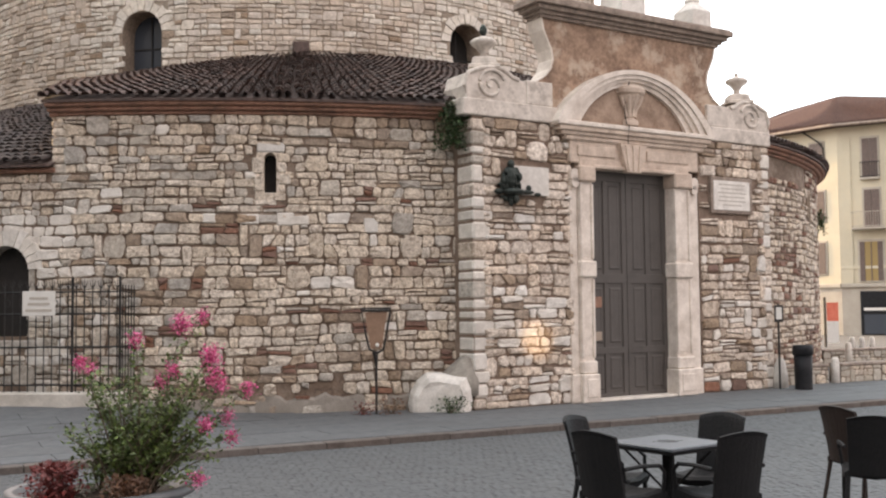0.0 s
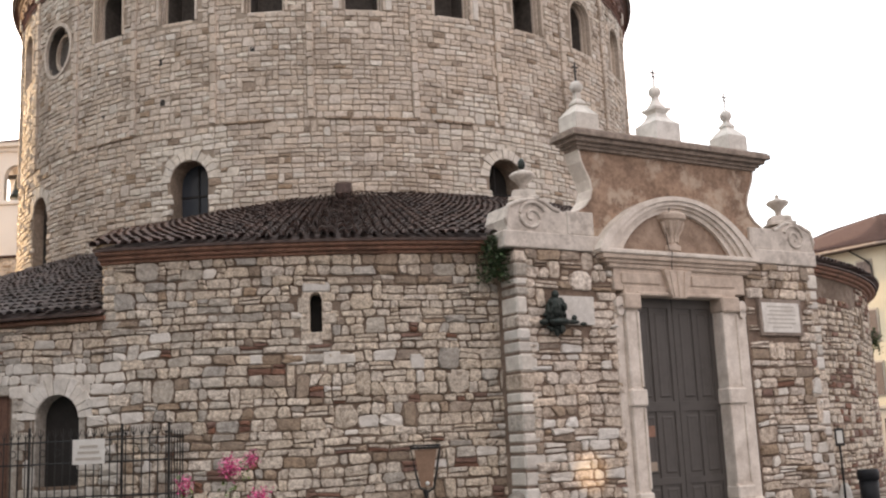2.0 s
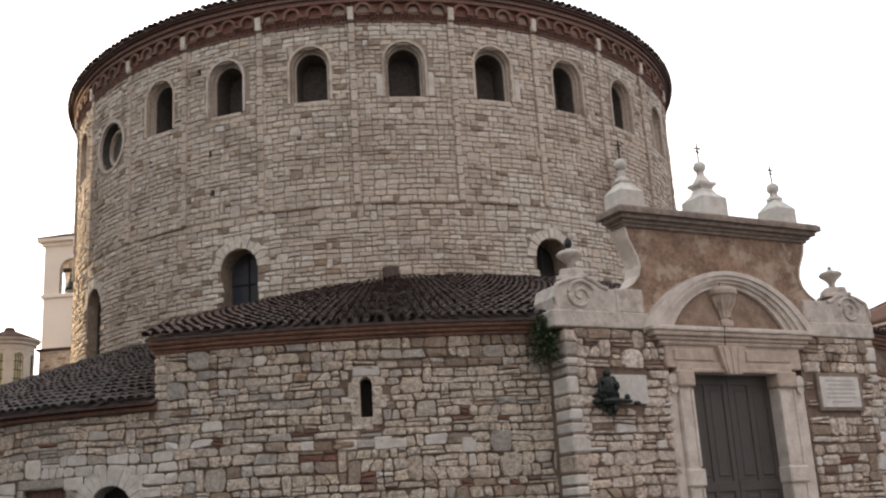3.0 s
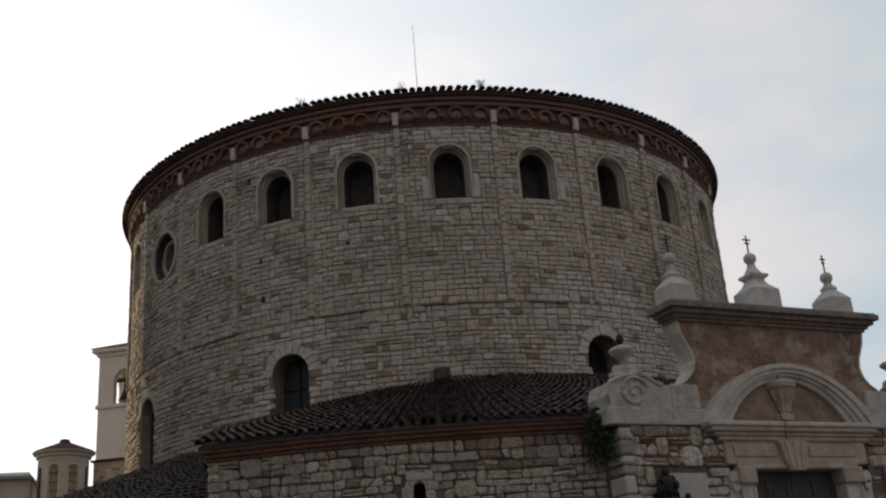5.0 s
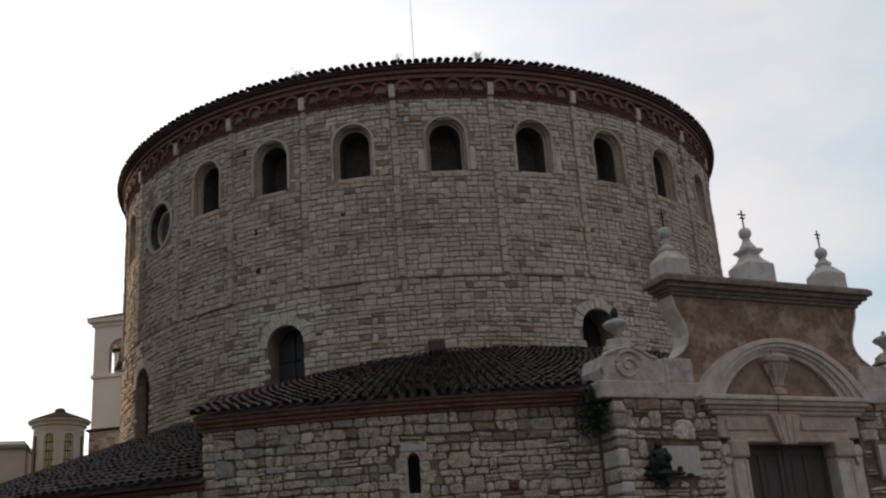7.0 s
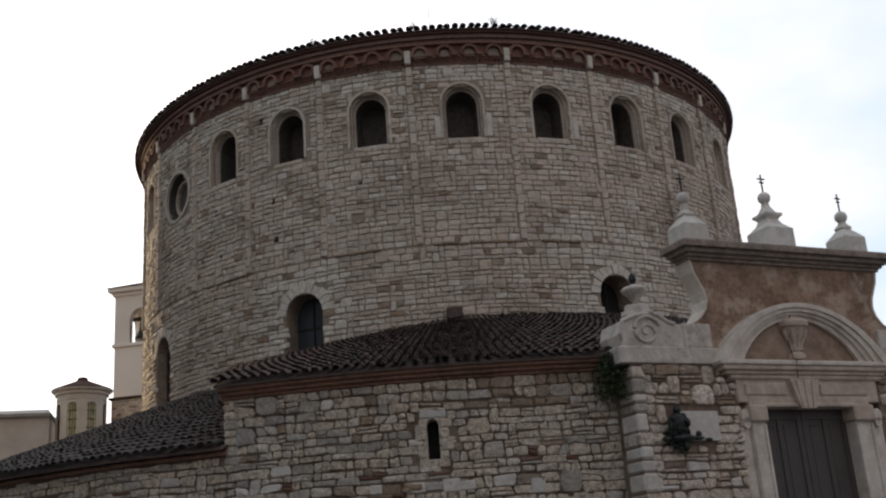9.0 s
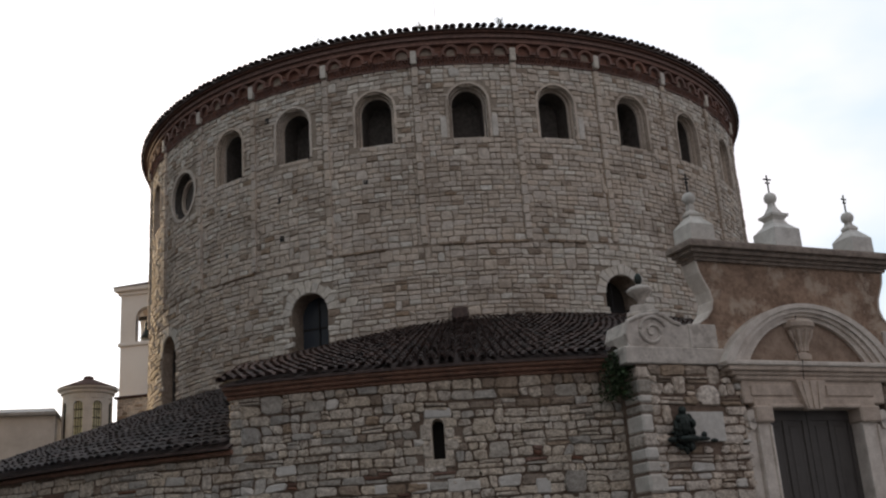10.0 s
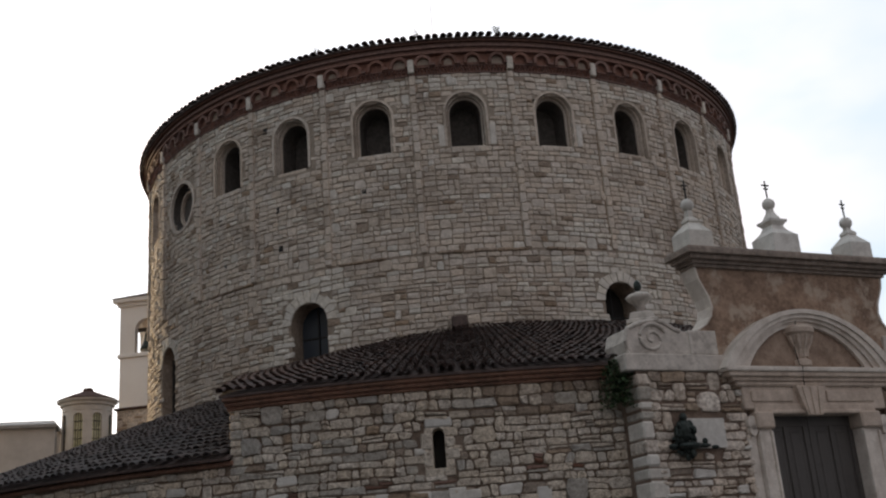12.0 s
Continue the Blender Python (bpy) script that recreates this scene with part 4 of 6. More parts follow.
UC = -0.12
pediment = part("arched_pediment", Geo().prism(segment(1.6, 0.95, UC, 5.5) + [(UC + 1.6, 5.45), (UC - 1.6, 5.45)], -0.3, 0.06, por), TYMPANUM, portal, "arched stone pediment over the door")
for h0, r0, h1, r1, dd, mat in ((1.5, 0.9, 1.68, 1.0, 0.14, MARBLE), (1.66, 0.98, 1.8, 1.06, 0.2, MARBLE), (1.78, 1.04, 1.98, 1.13, 0.26, MARBLE), (1.96, 1.12, 2.17, 1.21, 0.3, MARBLE)):
    inner, outer = segment(h0, r0, UC, 5.53), segment(h1, r1, UC, 5.53)
    rings = [[por(a, b, -0.1), por(c, d, -0.1), por(c, d, dd), por(a, b, dd)] for (a, b), (c, d) in zip(inner, outer)]
    part("arch_moulding", Geo().loft(rings, 0, True, True, True), mat, pediment)
# relief urn in the pediment
g = Geo()
prof = [(0.12, 5.6), (0.2, 5.62), (0.2, 5.72), (0.11, 5.77), (0.13, 5.93), (0.23, 6.08), (0.28, 6.2), (0.3, 6.24), (0.36, 6.28), (0.37, 6.36), (0.3, 6.42)]
g.loft([[por(-0.2 + r * math.cos(math.pi * k / 10), z, 0.05 + 0.8 * r * math.sin(math.pi * k / 10)) for k in range(11)] for r, z in prof], 0, True, True, True)
urn = part("relief_urn", g, WARMST, pediment, "fluted stone urn in relief")
for k in range(5):
    t = math.pi * (k + 0.5) / 5
    part("flute", Geo().tube([por(-0.2 + r * math.cos(t), z, 0.05 + 0.8 * r * math.sin(t)) for r, z in ((0.12, 5.8), (0.15, 5.95), (0.25, 6.1), (0.3, 6.22))], 0.04, 6), WARMST, urn)
part("cable", Geo().tube([por(-0.36, 6.5, 0.24), por(-0.4, 6.0, 0.12), por(-0.42, 5.62, 0.2), por(-0.46, 5.57, 0.33), por(-0.47, 5.3, 0.29), por(-0.45, 5.2, 0.27)], 0.01, 5), IRON, portal)

# stone band over the walls, scrolls beside the attic
for side in (-1, 1):
    m = lambda u: side * u + (0.0 if side > 0 else -0.18 if u > 2.8 else -0.1)
    lo, hi = sorted((m(1.95), m(4.1 if side > 0 else 4.17)))
    band = part("coping_band", pbox(Geo(), lo, hi, 5.5, 5.82, -0.9, 0.07, 0.02), BANDST, portal, "white stone band over the wall")
    outline = [(2.3, 5.82), (4.06, 5.82), (4.1, 6.05), (4.02, 6.3), (3.88, 6.36), (3.72, 6.42), (3.5, 6.46), (3.25, 6.46), (3.12, 6.4), (3.0, 6.32), (2.85, 6.28), (2.6, 6.26), (2.3, 6.26)]
    scroll = part("scroll_block", Geo().prism([(m(a), b) for a, b in outline], -0.7, 0.02, por), BANDST, portal, "carved white stone scroll")
    part("side_block", pbox(Geo(), *sorted((m(2.1), m(2.75))), 5.82, 6.3, -0.66, 0.045, 0.02), BANDST, scroll)
    path = []
    for k in range(44):
        t = k / 43 * 1.7 * 2 * math.pi
        rad = 0.34 * (1 - 0.86 * k / 43)
        path.append(por(m(3.5 - rad * math.cos(t + 0.4)), 6.12 + rad * math.sin(t + 0.4) * 0.92, 0.03))
    part("volute", Geo().tube(path, [0.042 * (1 - 0.4 * k / 43) for k in range(44)], 8), BANDST, scroll)
    part("volute_rim", Geo().tube([por(m(a), b, 0.02) for a, b in outline[1:11]], 0.045, 8), BANDST, scroll)
    c = por(m(3.44), 6.47, -0.3)
    finial = part("urn_finial", Geo().lathe([(0.3, 0), (0.3, 0.06), (0.24, 0.08), (0.22, 0.2), (0.16, 0.23)], c, square=True), BANDST, portal, "stone urn finial")
    part("urn", Geo().lathe([(0.1, 0.22), (0.07, 0.28), (0.08, 0.34), (0.14, 0.42), (0.24, 0.5), (0.26, 0.55), (0.2, 0.6), (0.09, 0.63), (0.05, 0.66), (0.0, 0.67)], c, 18), BANDST, finial, smooth=True)
    part("knob", Geo().lathe([(0.0, 0.66), (0.05, 0.68), (0.075, 0.75), (0.07, 0.82), (0.035, 0.88), (0.0, 0.9)] if side < 0 else [(0.0, 0.66), (0.04, 0.67), (0.05, 0.7), (0.03, 0.74), (0.0, 0.75)], c, 12), BRONZE if side < 0 else BANDST, finial, smooth=True)

# attic with hollow sides
curve = [(2.44, 7.62), (2.38, 7.36), (2.2, 7.0), (2.16, 6.8), (2.22, 6.6), (2.36, 6.44), (2.56, 6.32), (2.6, 5.5)]
outl = curve + [(-a, b) for a, b in reversed(curve)]
attic = part("attic", Geo().prism(outl, -0.42, -0.03, por), STUCCO, portal, "attic of stained, flaking brown stucco")
for side in (-1, 1):
    cs = [(side * (a + 0.012), b) for a, b in curve[:-1]]
    inn = [(side * (a - 0.03), b) for a, b in curve[:-1]]
    rings = [[por(*o, -0.45), por(*o, 0.0), por(*i, 0.0), por(*i, -0.45)] for o, i in zip(cs, inn)]
    part("edge_stone", Geo().loft(rings, 0, True, True, True), MARBLE, attic)
for z0, z1, o in ((7.6, 7.67, 0.04), (7.665, 7.74, 0.1), (7.735, 7.83, 0.19), (7.825, 7.94, 0.28), (7.935, 7.98, 0.24)):
    part("top_cornice", pbox(Geo(), -2.44 - o, 2.46 + o, z0, z1, -0.4 - o * 0.5, o, 0.012), CORNICE, portal, "dark stained stone cornice")

# pinnacles: stepped pedestal, ball and iron cross
for uc, tall in ((-2.26, 1.0), (-0.15, 1.12), (1.9, 0.9)):
    c = por(uc, 7.97, -0.14)
    turn = Matrix.Translation(c) @ Matrix.Rotation(radians(P_AZ), 4, "Z")
    if tall > 1.1:
        prof = [(0.36, 0.0), (0.36, 0.42), (0.31, 0.46), (0.21, 0.56), (0.16, 0.66), (0.2, 0.71), (0.24, 0.74), (0.24, 0.79), (0.15, 0.82), (0.11, 0.9), (0.07, 0.98), (0.06, 1.06)]
    else:
        prof = [(0.31, 0.0), (0.31, 0.37), (0.27, 0.42), (0.17, 0.53), (0.12, 0.59), (0.14, 0.62), (0.13, 0.66), (0.07, 0.73), (0.06, tall - 0.12)]
    g = Geo().lathe([(r_ * 0.92, z_) for r_, z_ in prof], (0, 0, 0), square=True)
    g.v = [tuple(turn @ Vector(p)) for p in g.v]
    pin = part("pinnacle", g, WHITEST, portal, "white stone pinnacle with ball and cross")
    top = prof[-1][1]
    ballr = 0.135
    part("ball", Geo().lathe([(ballr * math.sin(math.pi * k / 10) + 0.001, top + ballr - 0.02 - ballr * math.cos(math.pi * k / 10)) for k in range(11)], c, 18), WHITEST, pin, smooth=True)
    zt = c[2] + top + 2 * ballr - 0.04
    g = Geo().tube([(c[0], c[1], zt), (c[0], c[1], zt + 0.42)], 0.018, 6)
    lean = 0.1 if tall > 1.1 else 0.07
    for zz, w in ((0.32, lean), (0.24, lean * 0.6)):
        g.tube([tuple(Vector((c[0], c[1], zt + zz)) - PU * w), tuple(Vector((c[0], c[1], zt + zz)) + PU * w)], 0.018, 6)
    part("cross", g, IRON, pin)

# plaques
plq = thing("wall_plaque", "plain pale marble plaque on the rubble wall", "plaque", at=por(-2.7, 4.33, 0))
part("slab", pbox(Geo(), -3.28, -2.36, 4.05, 4.6, -0.02, 0.08, 0.008), WHITEST, plq)
plq = thing("inscribed_plaque", "white marble plaque with lines of worn writing in a dark frame", "plaque", at=por(2.86, 4.32, 0))
part("frame", pbox(Geo(), 2.12, 3.43, 3.91, 4.71, -0.02, 0.08, 0.01), CORNICE, plq)
part("slab", pbox(Geo(), 2.19, 3.33, 3.98, 4.63, 0.04, 0.095, 0.008), WHITEST, plq)
INK = material("faded letters", (0.4, 0.36, 0.31), (0.47, 0.43, 0.38), 20)
for k in range(6):
    w = (0.42, 0.36, 0.45, 0.4, 0.44, 0.3)[k]
    part("writing_line", pbox(Geo(), 2.76 - w, 2.76 + w, 4.53 - k * 0.09, 4.555 - k * 0.09, 0.09, 0.098, 0), INK, plq)

# small bronze figure group on a bracket
g = Geo()


def blob(g, c, r, n=10):
    rings = []
    for k in range(n + 1):
        t = math.pi * k / n
        rings.append([(c[0] + (r[0] * PU.x * math.cos(2 * math.pi * j / 12) - r[1] * PN.x * math.sin(2 * math.pi * j / 12)) * (math.sin(t) + 0.01),
                       c[1] + (r[0] * PU.y * math.cos(2 * math.pi * j / 12) - r[1] * PN.y * math.sin(2 * math.pi * j / 12)) * (math.sin(t) + 0.01),
                       c[2] - r[2] * math.cos(t)) for j in range(12)])
    g.loft(rings, 0, True, True, True)


rb = random.Random(77)
lumps = [(-3.36, 4.36, 0.18, (0.13, 0.11, 0.22)), (-3.37, 4.6, 0.2, (0.075, 0.08, 0.085)), (-3.22, 4.42, 0.16, (0.08, 0.07, 0.14)), (-3.48, 4.28, 0.14, (0.08, 0.08, 0.2)),
         (-3.3, 4.08, 0.2, (0.24, 0.15, 0.08)), (-3.28, 3.95, 0.14, (0.14, 0.1, 0.1)), (-3.02, 4.08, 0.22, (0.18, 0.06, 0.045)), (-2.95, 4.16, 0.2, (0.055, 0.05, 0.06)),
         (-2.74, 4.05, 0.2, (0.08, 0.05, 0.04)), (-3.6, 4.08, 0.12, (0.1, 0.07, 0.06))]
for _ in range(46):
    a = rb.uniform(0, 2 * math.pi)
    k = rb.uniform(0.4, 1.0)
    lumps.append((-3.36 + 0.2 * k * math.cos(a), 4.22 + 0.34 * k * math.sin(a), rb.uniform(0.1, 0.26), (rb.uniform(0.02, 0.06), 0.04, rb.uniform(0.03, 0.1))))
for u, z, d, r in lumps:
    blob(g, por(u, z, d), r, 6)
tagged(part("bronze_relief", g, BRONZE, None), "dark green-black bronze sculpture fixed to the wall", "sculpture")

# ---- things in front of the church ----
BARSTONE = material("worn white step stone", (0.42, 0.39, 0.35), (0.6, 0.56, 0.5), 4, stain=(0.3, 0.26, 0.22), stain_scale=1.5)
R_FENCE = R_RING + 0.82
kerb_z = 0.27
fence = thing("iron_fence", "black wrought-iron fence with trident spikes on a stone kerb", "fence", at=cyl(-8, R_FENCE, kerb_z))
part("stone_kerb", ring_band(Geo(), -17, -0.6, [(R_FENCE - 0.16, 0.1), (R_FENCE + 0.16, 0.1), (R_FENCE + 0.16, 0.47), (R_FENCE + 0.13, 0.5), (R_FENCE - 0.16, 0.5)], step=0.6), BARSTONE, fence, "worn pale stone kerb", fix=False)


def spike_bar(az, rad, z0, z1, thick=0.011):
    at = wall_at(az, rad)
    g = Geo().tube([at(0, z0, 0), at(0, z1, 0)], thick, 5)
    g.tube([at(0, z1 - 0.02, 0), at(0, z1 + 0.13, 0)], [thick, 0.004], 5)
    for s in (-1, 1):
        g.tube([at(0, z1 - 0.04, 0), at(s * 0.035, z1 + 0.02, 0), at(s * 0.05, z1 + 0.1, 0)], [0.009, 0.008, 0.004], 4)
    return g


az = -16.6
k = 0
while az < -0.9:
    part("bar", spike_bar(az, R_FENCE, 0.5, 2.34), IRON, fence)
    az += 0.458
for z in (0.62, 1.28, 1.86, 2.24):
    part("rail", Geo().tube([cyl(-16.7 + 15.9 * j / 24, R_FENCE, z) for j in range(25)], 0.014, 5), IRON, fence)
for az in (-14.2, -9.0, -3.5, -0.85):
    part("post", Geo().tube([cyl(az, R_FENCE + 0.02, 0.5), cyl(az, R_FENCE + 0.02, 2.5)], 0.024, 7), IRON, fence)
for j in range(5):
    part("bar", Geo().tube([cyl(-0.8, R_RING + 0.1 + 0.16 * j, 0.4), cyl(-0.8, R_RING + 0.1 + 0.16 * j, 2.36)], 0.011, 5), IRON, fence)
for z in (0.62, 1.28, 2.24):
    part("rail", Geo().tube([cyl(-0.8, R_RING, z), cyl(-0.8, R_FENCE, z)], 0.014, 5), IRON, fence)
# fine ironwork above the middle rail
for az in [-12.8 + 0.916 * i for i in range(13)]:
    at = wall_at(az, R_FENCE)
    part("scroll", Geo().tube([at(0.06 * math.cos(t), 2.05 + 0.06 * math.sin(t), 0) for t in [2 * math.pi * q / 12 for q in range(13)]], 0.007, 4), IRON, fence)

at = wall_at(-5.4, R_FENCE + 0.03)
sign = thing("street_sign", "white enamel plate wired to the iron fence", "sign", at=at(0, 2.05, 0))
SIGNW = material("white enamel", (0.62, 0.6, 0.56), (0.7, 0.68, 0.64), 6, rough=0.4, bump=0.03)
part("plate", Geo().box(-0.3, 0.3, 0.0, 0.012, 1.83, 2.26, at=lambda s, d, z: at(s, z, d), bevel=0.004), SIGNW, sign)
for z, w in ((2.13, 0.17), (2.03, 0.2), (1.92, 0.24)):
    part("writing_bar", Geo().box(-w, w, 0.012, 0.016, z - 0.02, z + 0.025, at=lambda s, d, zz: at(s, zz, d)), INK, sign)

# guard stone at the portal's corner
guard = thing("guard_stone", "big white guard stone patched with grey mortar beside the portal", "stone", at=(0.0, 19.4, 0))
g = Geo()
rings = []
outline = [(-0.57, -0.03), (-0.6, 0.14), (-0.55, 0.36), (-0.44, 0.55), (-0.28, 0.68), (-0.05, 0.7), (0.2, 0.66), (0.46, 0.63), (0.55, 0.42), (0.56, 0.18), (0.54, -0.03)]
for y, k in ((18.98, 0.72), (19.03, 0.88), (19.14, 0.98), (19.35, 1.02), (19.8, 1.0)):
    rings.append([(-0.06 + a * k + 0.03 * noise.noise(Vector((5 * a, 5 * b, y))), y + 0.06 * noise.noise(Vector((3 * a, 3 * b, 2.0))), max(-0.03, b * (0.3 + 0.7 * k)) + 0.02 * noise.noise(Vector((4 * a, 4 * b, 7 + y)))) for a, b in outline])
g.loft(rings, 0, True, True, True)
part("white_block", g, WHITEST, guard)
g = Geo()
rings = []
for z, r, sx in ((0.3, 0.42, 0.14), (0.56, 0.38, 0.18), (0.7, 0.3, 0.22), (0.84, 0.2, 0.28), (0.95, 0.1, 0.33), (0.99, 0.03, 0.35)):
    rings.append([(0.06 + sx + r * 1.05 * math.cos(t) + 0.03 * noise.noise(Vector((4 * math.cos(t), 4 * math.sin(t), 6 * z))), 19.5 + r * 0.9 * math.sin(t), z + 0.02 * math.sin(3 * t)) for t in [2 * math.pi * k / 22 for k in range(22)]])
GREYMORT = material("grey cement patch", (0.2, 0.18, 0.155), (0.33, 0.3, 0.26), 7, rough=0.95, bump=0.5, stain=(0.14, 0.12, 0.1))
part("mortar_cap", g.loft(rings, 0, True, True, True), GREYMORT, guard, smooth=True)
small_guard = thing("guard_stone", "small worn white stone leaning on the portal's corner", "stone", at=por(4.2, 0, 0.1))
c = por(4.16, -0.05, 0.12)
part("stone_body", Geo().lathe([(0.17, 0.0), (0.16, 0.35), (0.12, 0.6), (0.07, 0.72), (0.02, 0.75)], c, 14), WHITEST, small_guard, smooth=True)

# sign stand: a tapering brown panel in a dark iron frame on one post
SX, SY = -1.22, 18.85
stand = thing("sign_stand", "tapering brown notice panel in a dark iron frame on a post", "sign", at=(SX, SY, 0))
PANEL = material("brown notice panel", (0.2, 0.12, 0.075), (0.29, 0.18, 0.12), 6, rough=0.5, bump=0.05)
part("post", Geo().tube([(SX, SY, -0.02), (SX, SY, 0.75), (SX, SY, 0.95), (SX - 0.02, SY, 1.12)], [0.022, 0.022, 0.03, 0.055], 8), IRON, stand)
part("panel", Geo().prism([(-0.1, 1.18), (0.1, 1.18), (0.2, 1.83), (-0.2, 1.83)], -0.01, 0.01, lambda a, b, d: (SX + a, SY + d, b)), PANEL, stand)
part("frame", Geo().tube([(SX + 0.03, SY, 1.1), (SX - 0.12, SY, 1.16), (SX - 0.18, SY, 1.4), (SX - 0.27, SY, 1.9), (SX + 0.27, SY, 1.9), (SX + 0.25, SY, 1.8), (SX + 0.13, SY, 1.16), (SX + 0.03, SY, 1.1)], 0.022, 6), IRON, stand)
part("top_lamp_bar", Geo().box(SX - 0.25, SX + 0.25, SY - 0.05, SY + 0.03, 1.84, 1.88, bevel=0.01), IRON, stand)
part("knob", Geo().lathe([(0.0, -0.04), (0.035, -0.02), (0.035, 0.02), (0.0, 0.04)], (SX + 0.02, SY - 0.03, 1.24), 10), SIGNW, stand, smooth=True)


def leaf(g, p, d, n, size, slot=0):
    """A pointed, slightly folded leaf."""
    d = d.normalized()
    side = d.cross(n)
    if side.length < 1e-3:
        side = d.cross(Vector((1, 0, 0.2)))
    side.normalize()
    up = side.cross(d)
    g.add([p, p + d * size * 0.5 + side * size * 0.28 + up * size * 0.06, p + d * size, p + d * size * 0.5 - side * size * 0.28 + up * size * 0.06], [(0, 1, 2), (0, 2, 3)], slot)


def leaf_material(name, dark, light):
    m = material(name, dark, light, 30, rough=0.75, bump=0.0, spread=0.4)
    b = m.node_tree.nodes["Principled BSDF"]
    b.inputs["Subsurface Weight"].default_value = 0.0
    b.inputs["Transmission Weight"].default_value = 0.0
    return m


LEAF = leaf_material("shrub leaf", (0.032, 0.058, 0.016), (0.16, 0.205, 0.062))
REDLEAF = leaf_material("dark red leaf", (0.08, 0.016, 0.016), (0.21, 0.048, 0.042))
DRYLEAF = leaf_material("bronze leaf", (0.09, 0.045, 0.028), (0.22, 0.12, 0.075))
PINK = leaf_material("pink blossom", (0.5, 0.05, 0.18), (0.72, 0.18, 0.35))
WEED = leaf_material("dark ivy leaf", (0.022, 0.04, 0.016), (0.06, 0.1, 0.035))
BARK = material("grey-brown bark", (0.09, 0.065, 0.045), (0.17, 0.13, 0.095), 20)


def tuft(name, centre, size, count, mat, label, seed, leafsize=0.06, category="plant", hang=0.0):
    r = random.Random(seed)
    plant = thing(name, label, category, at=centre)
    g = Geo()
    for _ in range(count):
        v = Vector((r.gauss(0, 0.45), r.gauss(0, 0.45), r.uniform(-1, 1) if hang else r.random()))
        if v.length > 1.25:
            v *= 1.25 / v.length
        p = Vector(centre) + Vector((v.x * size[0], v.y * size[1], v.z * size[2] - hang * abs(v.x)))
        leaf(g, p, Vector((r.uniform(-1, 1), r.uniform(-1, 1), r.uniform(-0.5, 0.9) - hang)), Vector((r.uniform(-1, 1), r.uniform(-1, 1), 1)), leafsize * r.uniform(0.6, 1.3))
    for _ in range(8):
        tip = (centre[0] + r.uniform(-0.5, 0.5) * size[0], centre[1] + r.uniform(-0.5, 0.5) * size[1], centre[2] + size[2] * r.uniform(-0.8 if hang else 0.4, 0.9))
        part("stem", Geo().tube([centre, tip], 0.006, 4), BARK, plant, fix=False)
    part("leaves", g, mat, plant, kind="stuff", fix=False)
    return plant


tuft("wall_shrub", (0.2, 19.55, 5.4), (0.3, 0.22, 0.42), 950, WEED, "dark green shrub growing from the wall under the eaves", 3, 0.085, hang=0.25)
tuft("wall_shrub", cyl(69.5, R_RING + 0.12, 4.35), (0.2, 0.2, 0.32), 320, WEED, "dark green shrub hanging from the ring wall", 9, 0.08, hang=0.2)
tuft("weeds", (0.12, 18.82, 0.0), (0.34, 0.12, 0.3), 260, WEED, "dark weeds at the foot of the guard stone", 4, 0.06)
tuft("small_plant", (-1.45, 18.72, 0.0), (0.2, 0.12, 0.22), 160, REDLEAF, "small red-leaved plant beside the sign post", 5, 0.05)
tuft("small_plant", (-0.95, 18.75, 0.0), (0.34, 0.12, 0.3), 220, DRYLEAF, "small bronze-leaved plant at the wall's foot", 6, 0.05)
for k, az in enumerate((6.2, 18.5, -9.5)):
    tuft("roof_weed", cyl(az, R_DRUM + 0.2, 16.68), (0.18, 0.18, 0.28), 60, WEED, "weeds growing between the roof tiles", 20 + k, 0.06)

# litter bin and sign post by the parapet
BINP = material("dark grey bin", (0.01, 0.0105, 0.012), (0.02, 0.0205, 0.023), 8, rough=0.5, bump=0.05)
bx, by = 7.96, 23.3
bin_ = thing("litter_bin", "dark grey round litter bin on the pavement", "litter bin", at=(bx, by, 0))
part("body", Geo().lathe([(0.18, 0.0), (0.195, 0.03), (0.19, 0.06), (0.195, 0.4), (0.2, 0.76)], (bx, by, 0), 24), BINP, bin_, smooth=True)
part("hood", Geo().lathe([(0.2, 0.76), (0.225, 0.78), (0.23, 0.9), (0.215, 0.98), (0.195, 0.99), (0.18, 0.97), (0.0, 0.96)], (bx, by, 0), 24), BINP, bin_, smooth=True)
px_, py_ = 7.5, 23.5
post = thing("sign_post", "thin dark post with a small framed notice", "sign", at=(px_, py_, 0))
part("pole", Geo().tube([(px_, py_, -0.02), (px_, py_, 1.9)], 0.025, 8), IRON, post)
part("frame", Geo().box(px_ - 0.1, px_ + 0.1, py_ - 0.05, py_ - 0.02, 1.5, 1.88, bevel=0.01), IRON, post)
part("notice", Geo().box(px_ - 0.065, px_ + 0.065, py_ - 0.056, py_ - 0.046, 1.56, 1.83, bevel=0.003), SIGNW, post)

# low parapets round the sunken area beside the church
PARA = material("pale parapet stone", (0.36, 0.32, 0.26), (0.55, 0.5, 0.43), 8, spread=0.2, stain=(0.22, 0.19, 0.15), stain_amount=0.4)


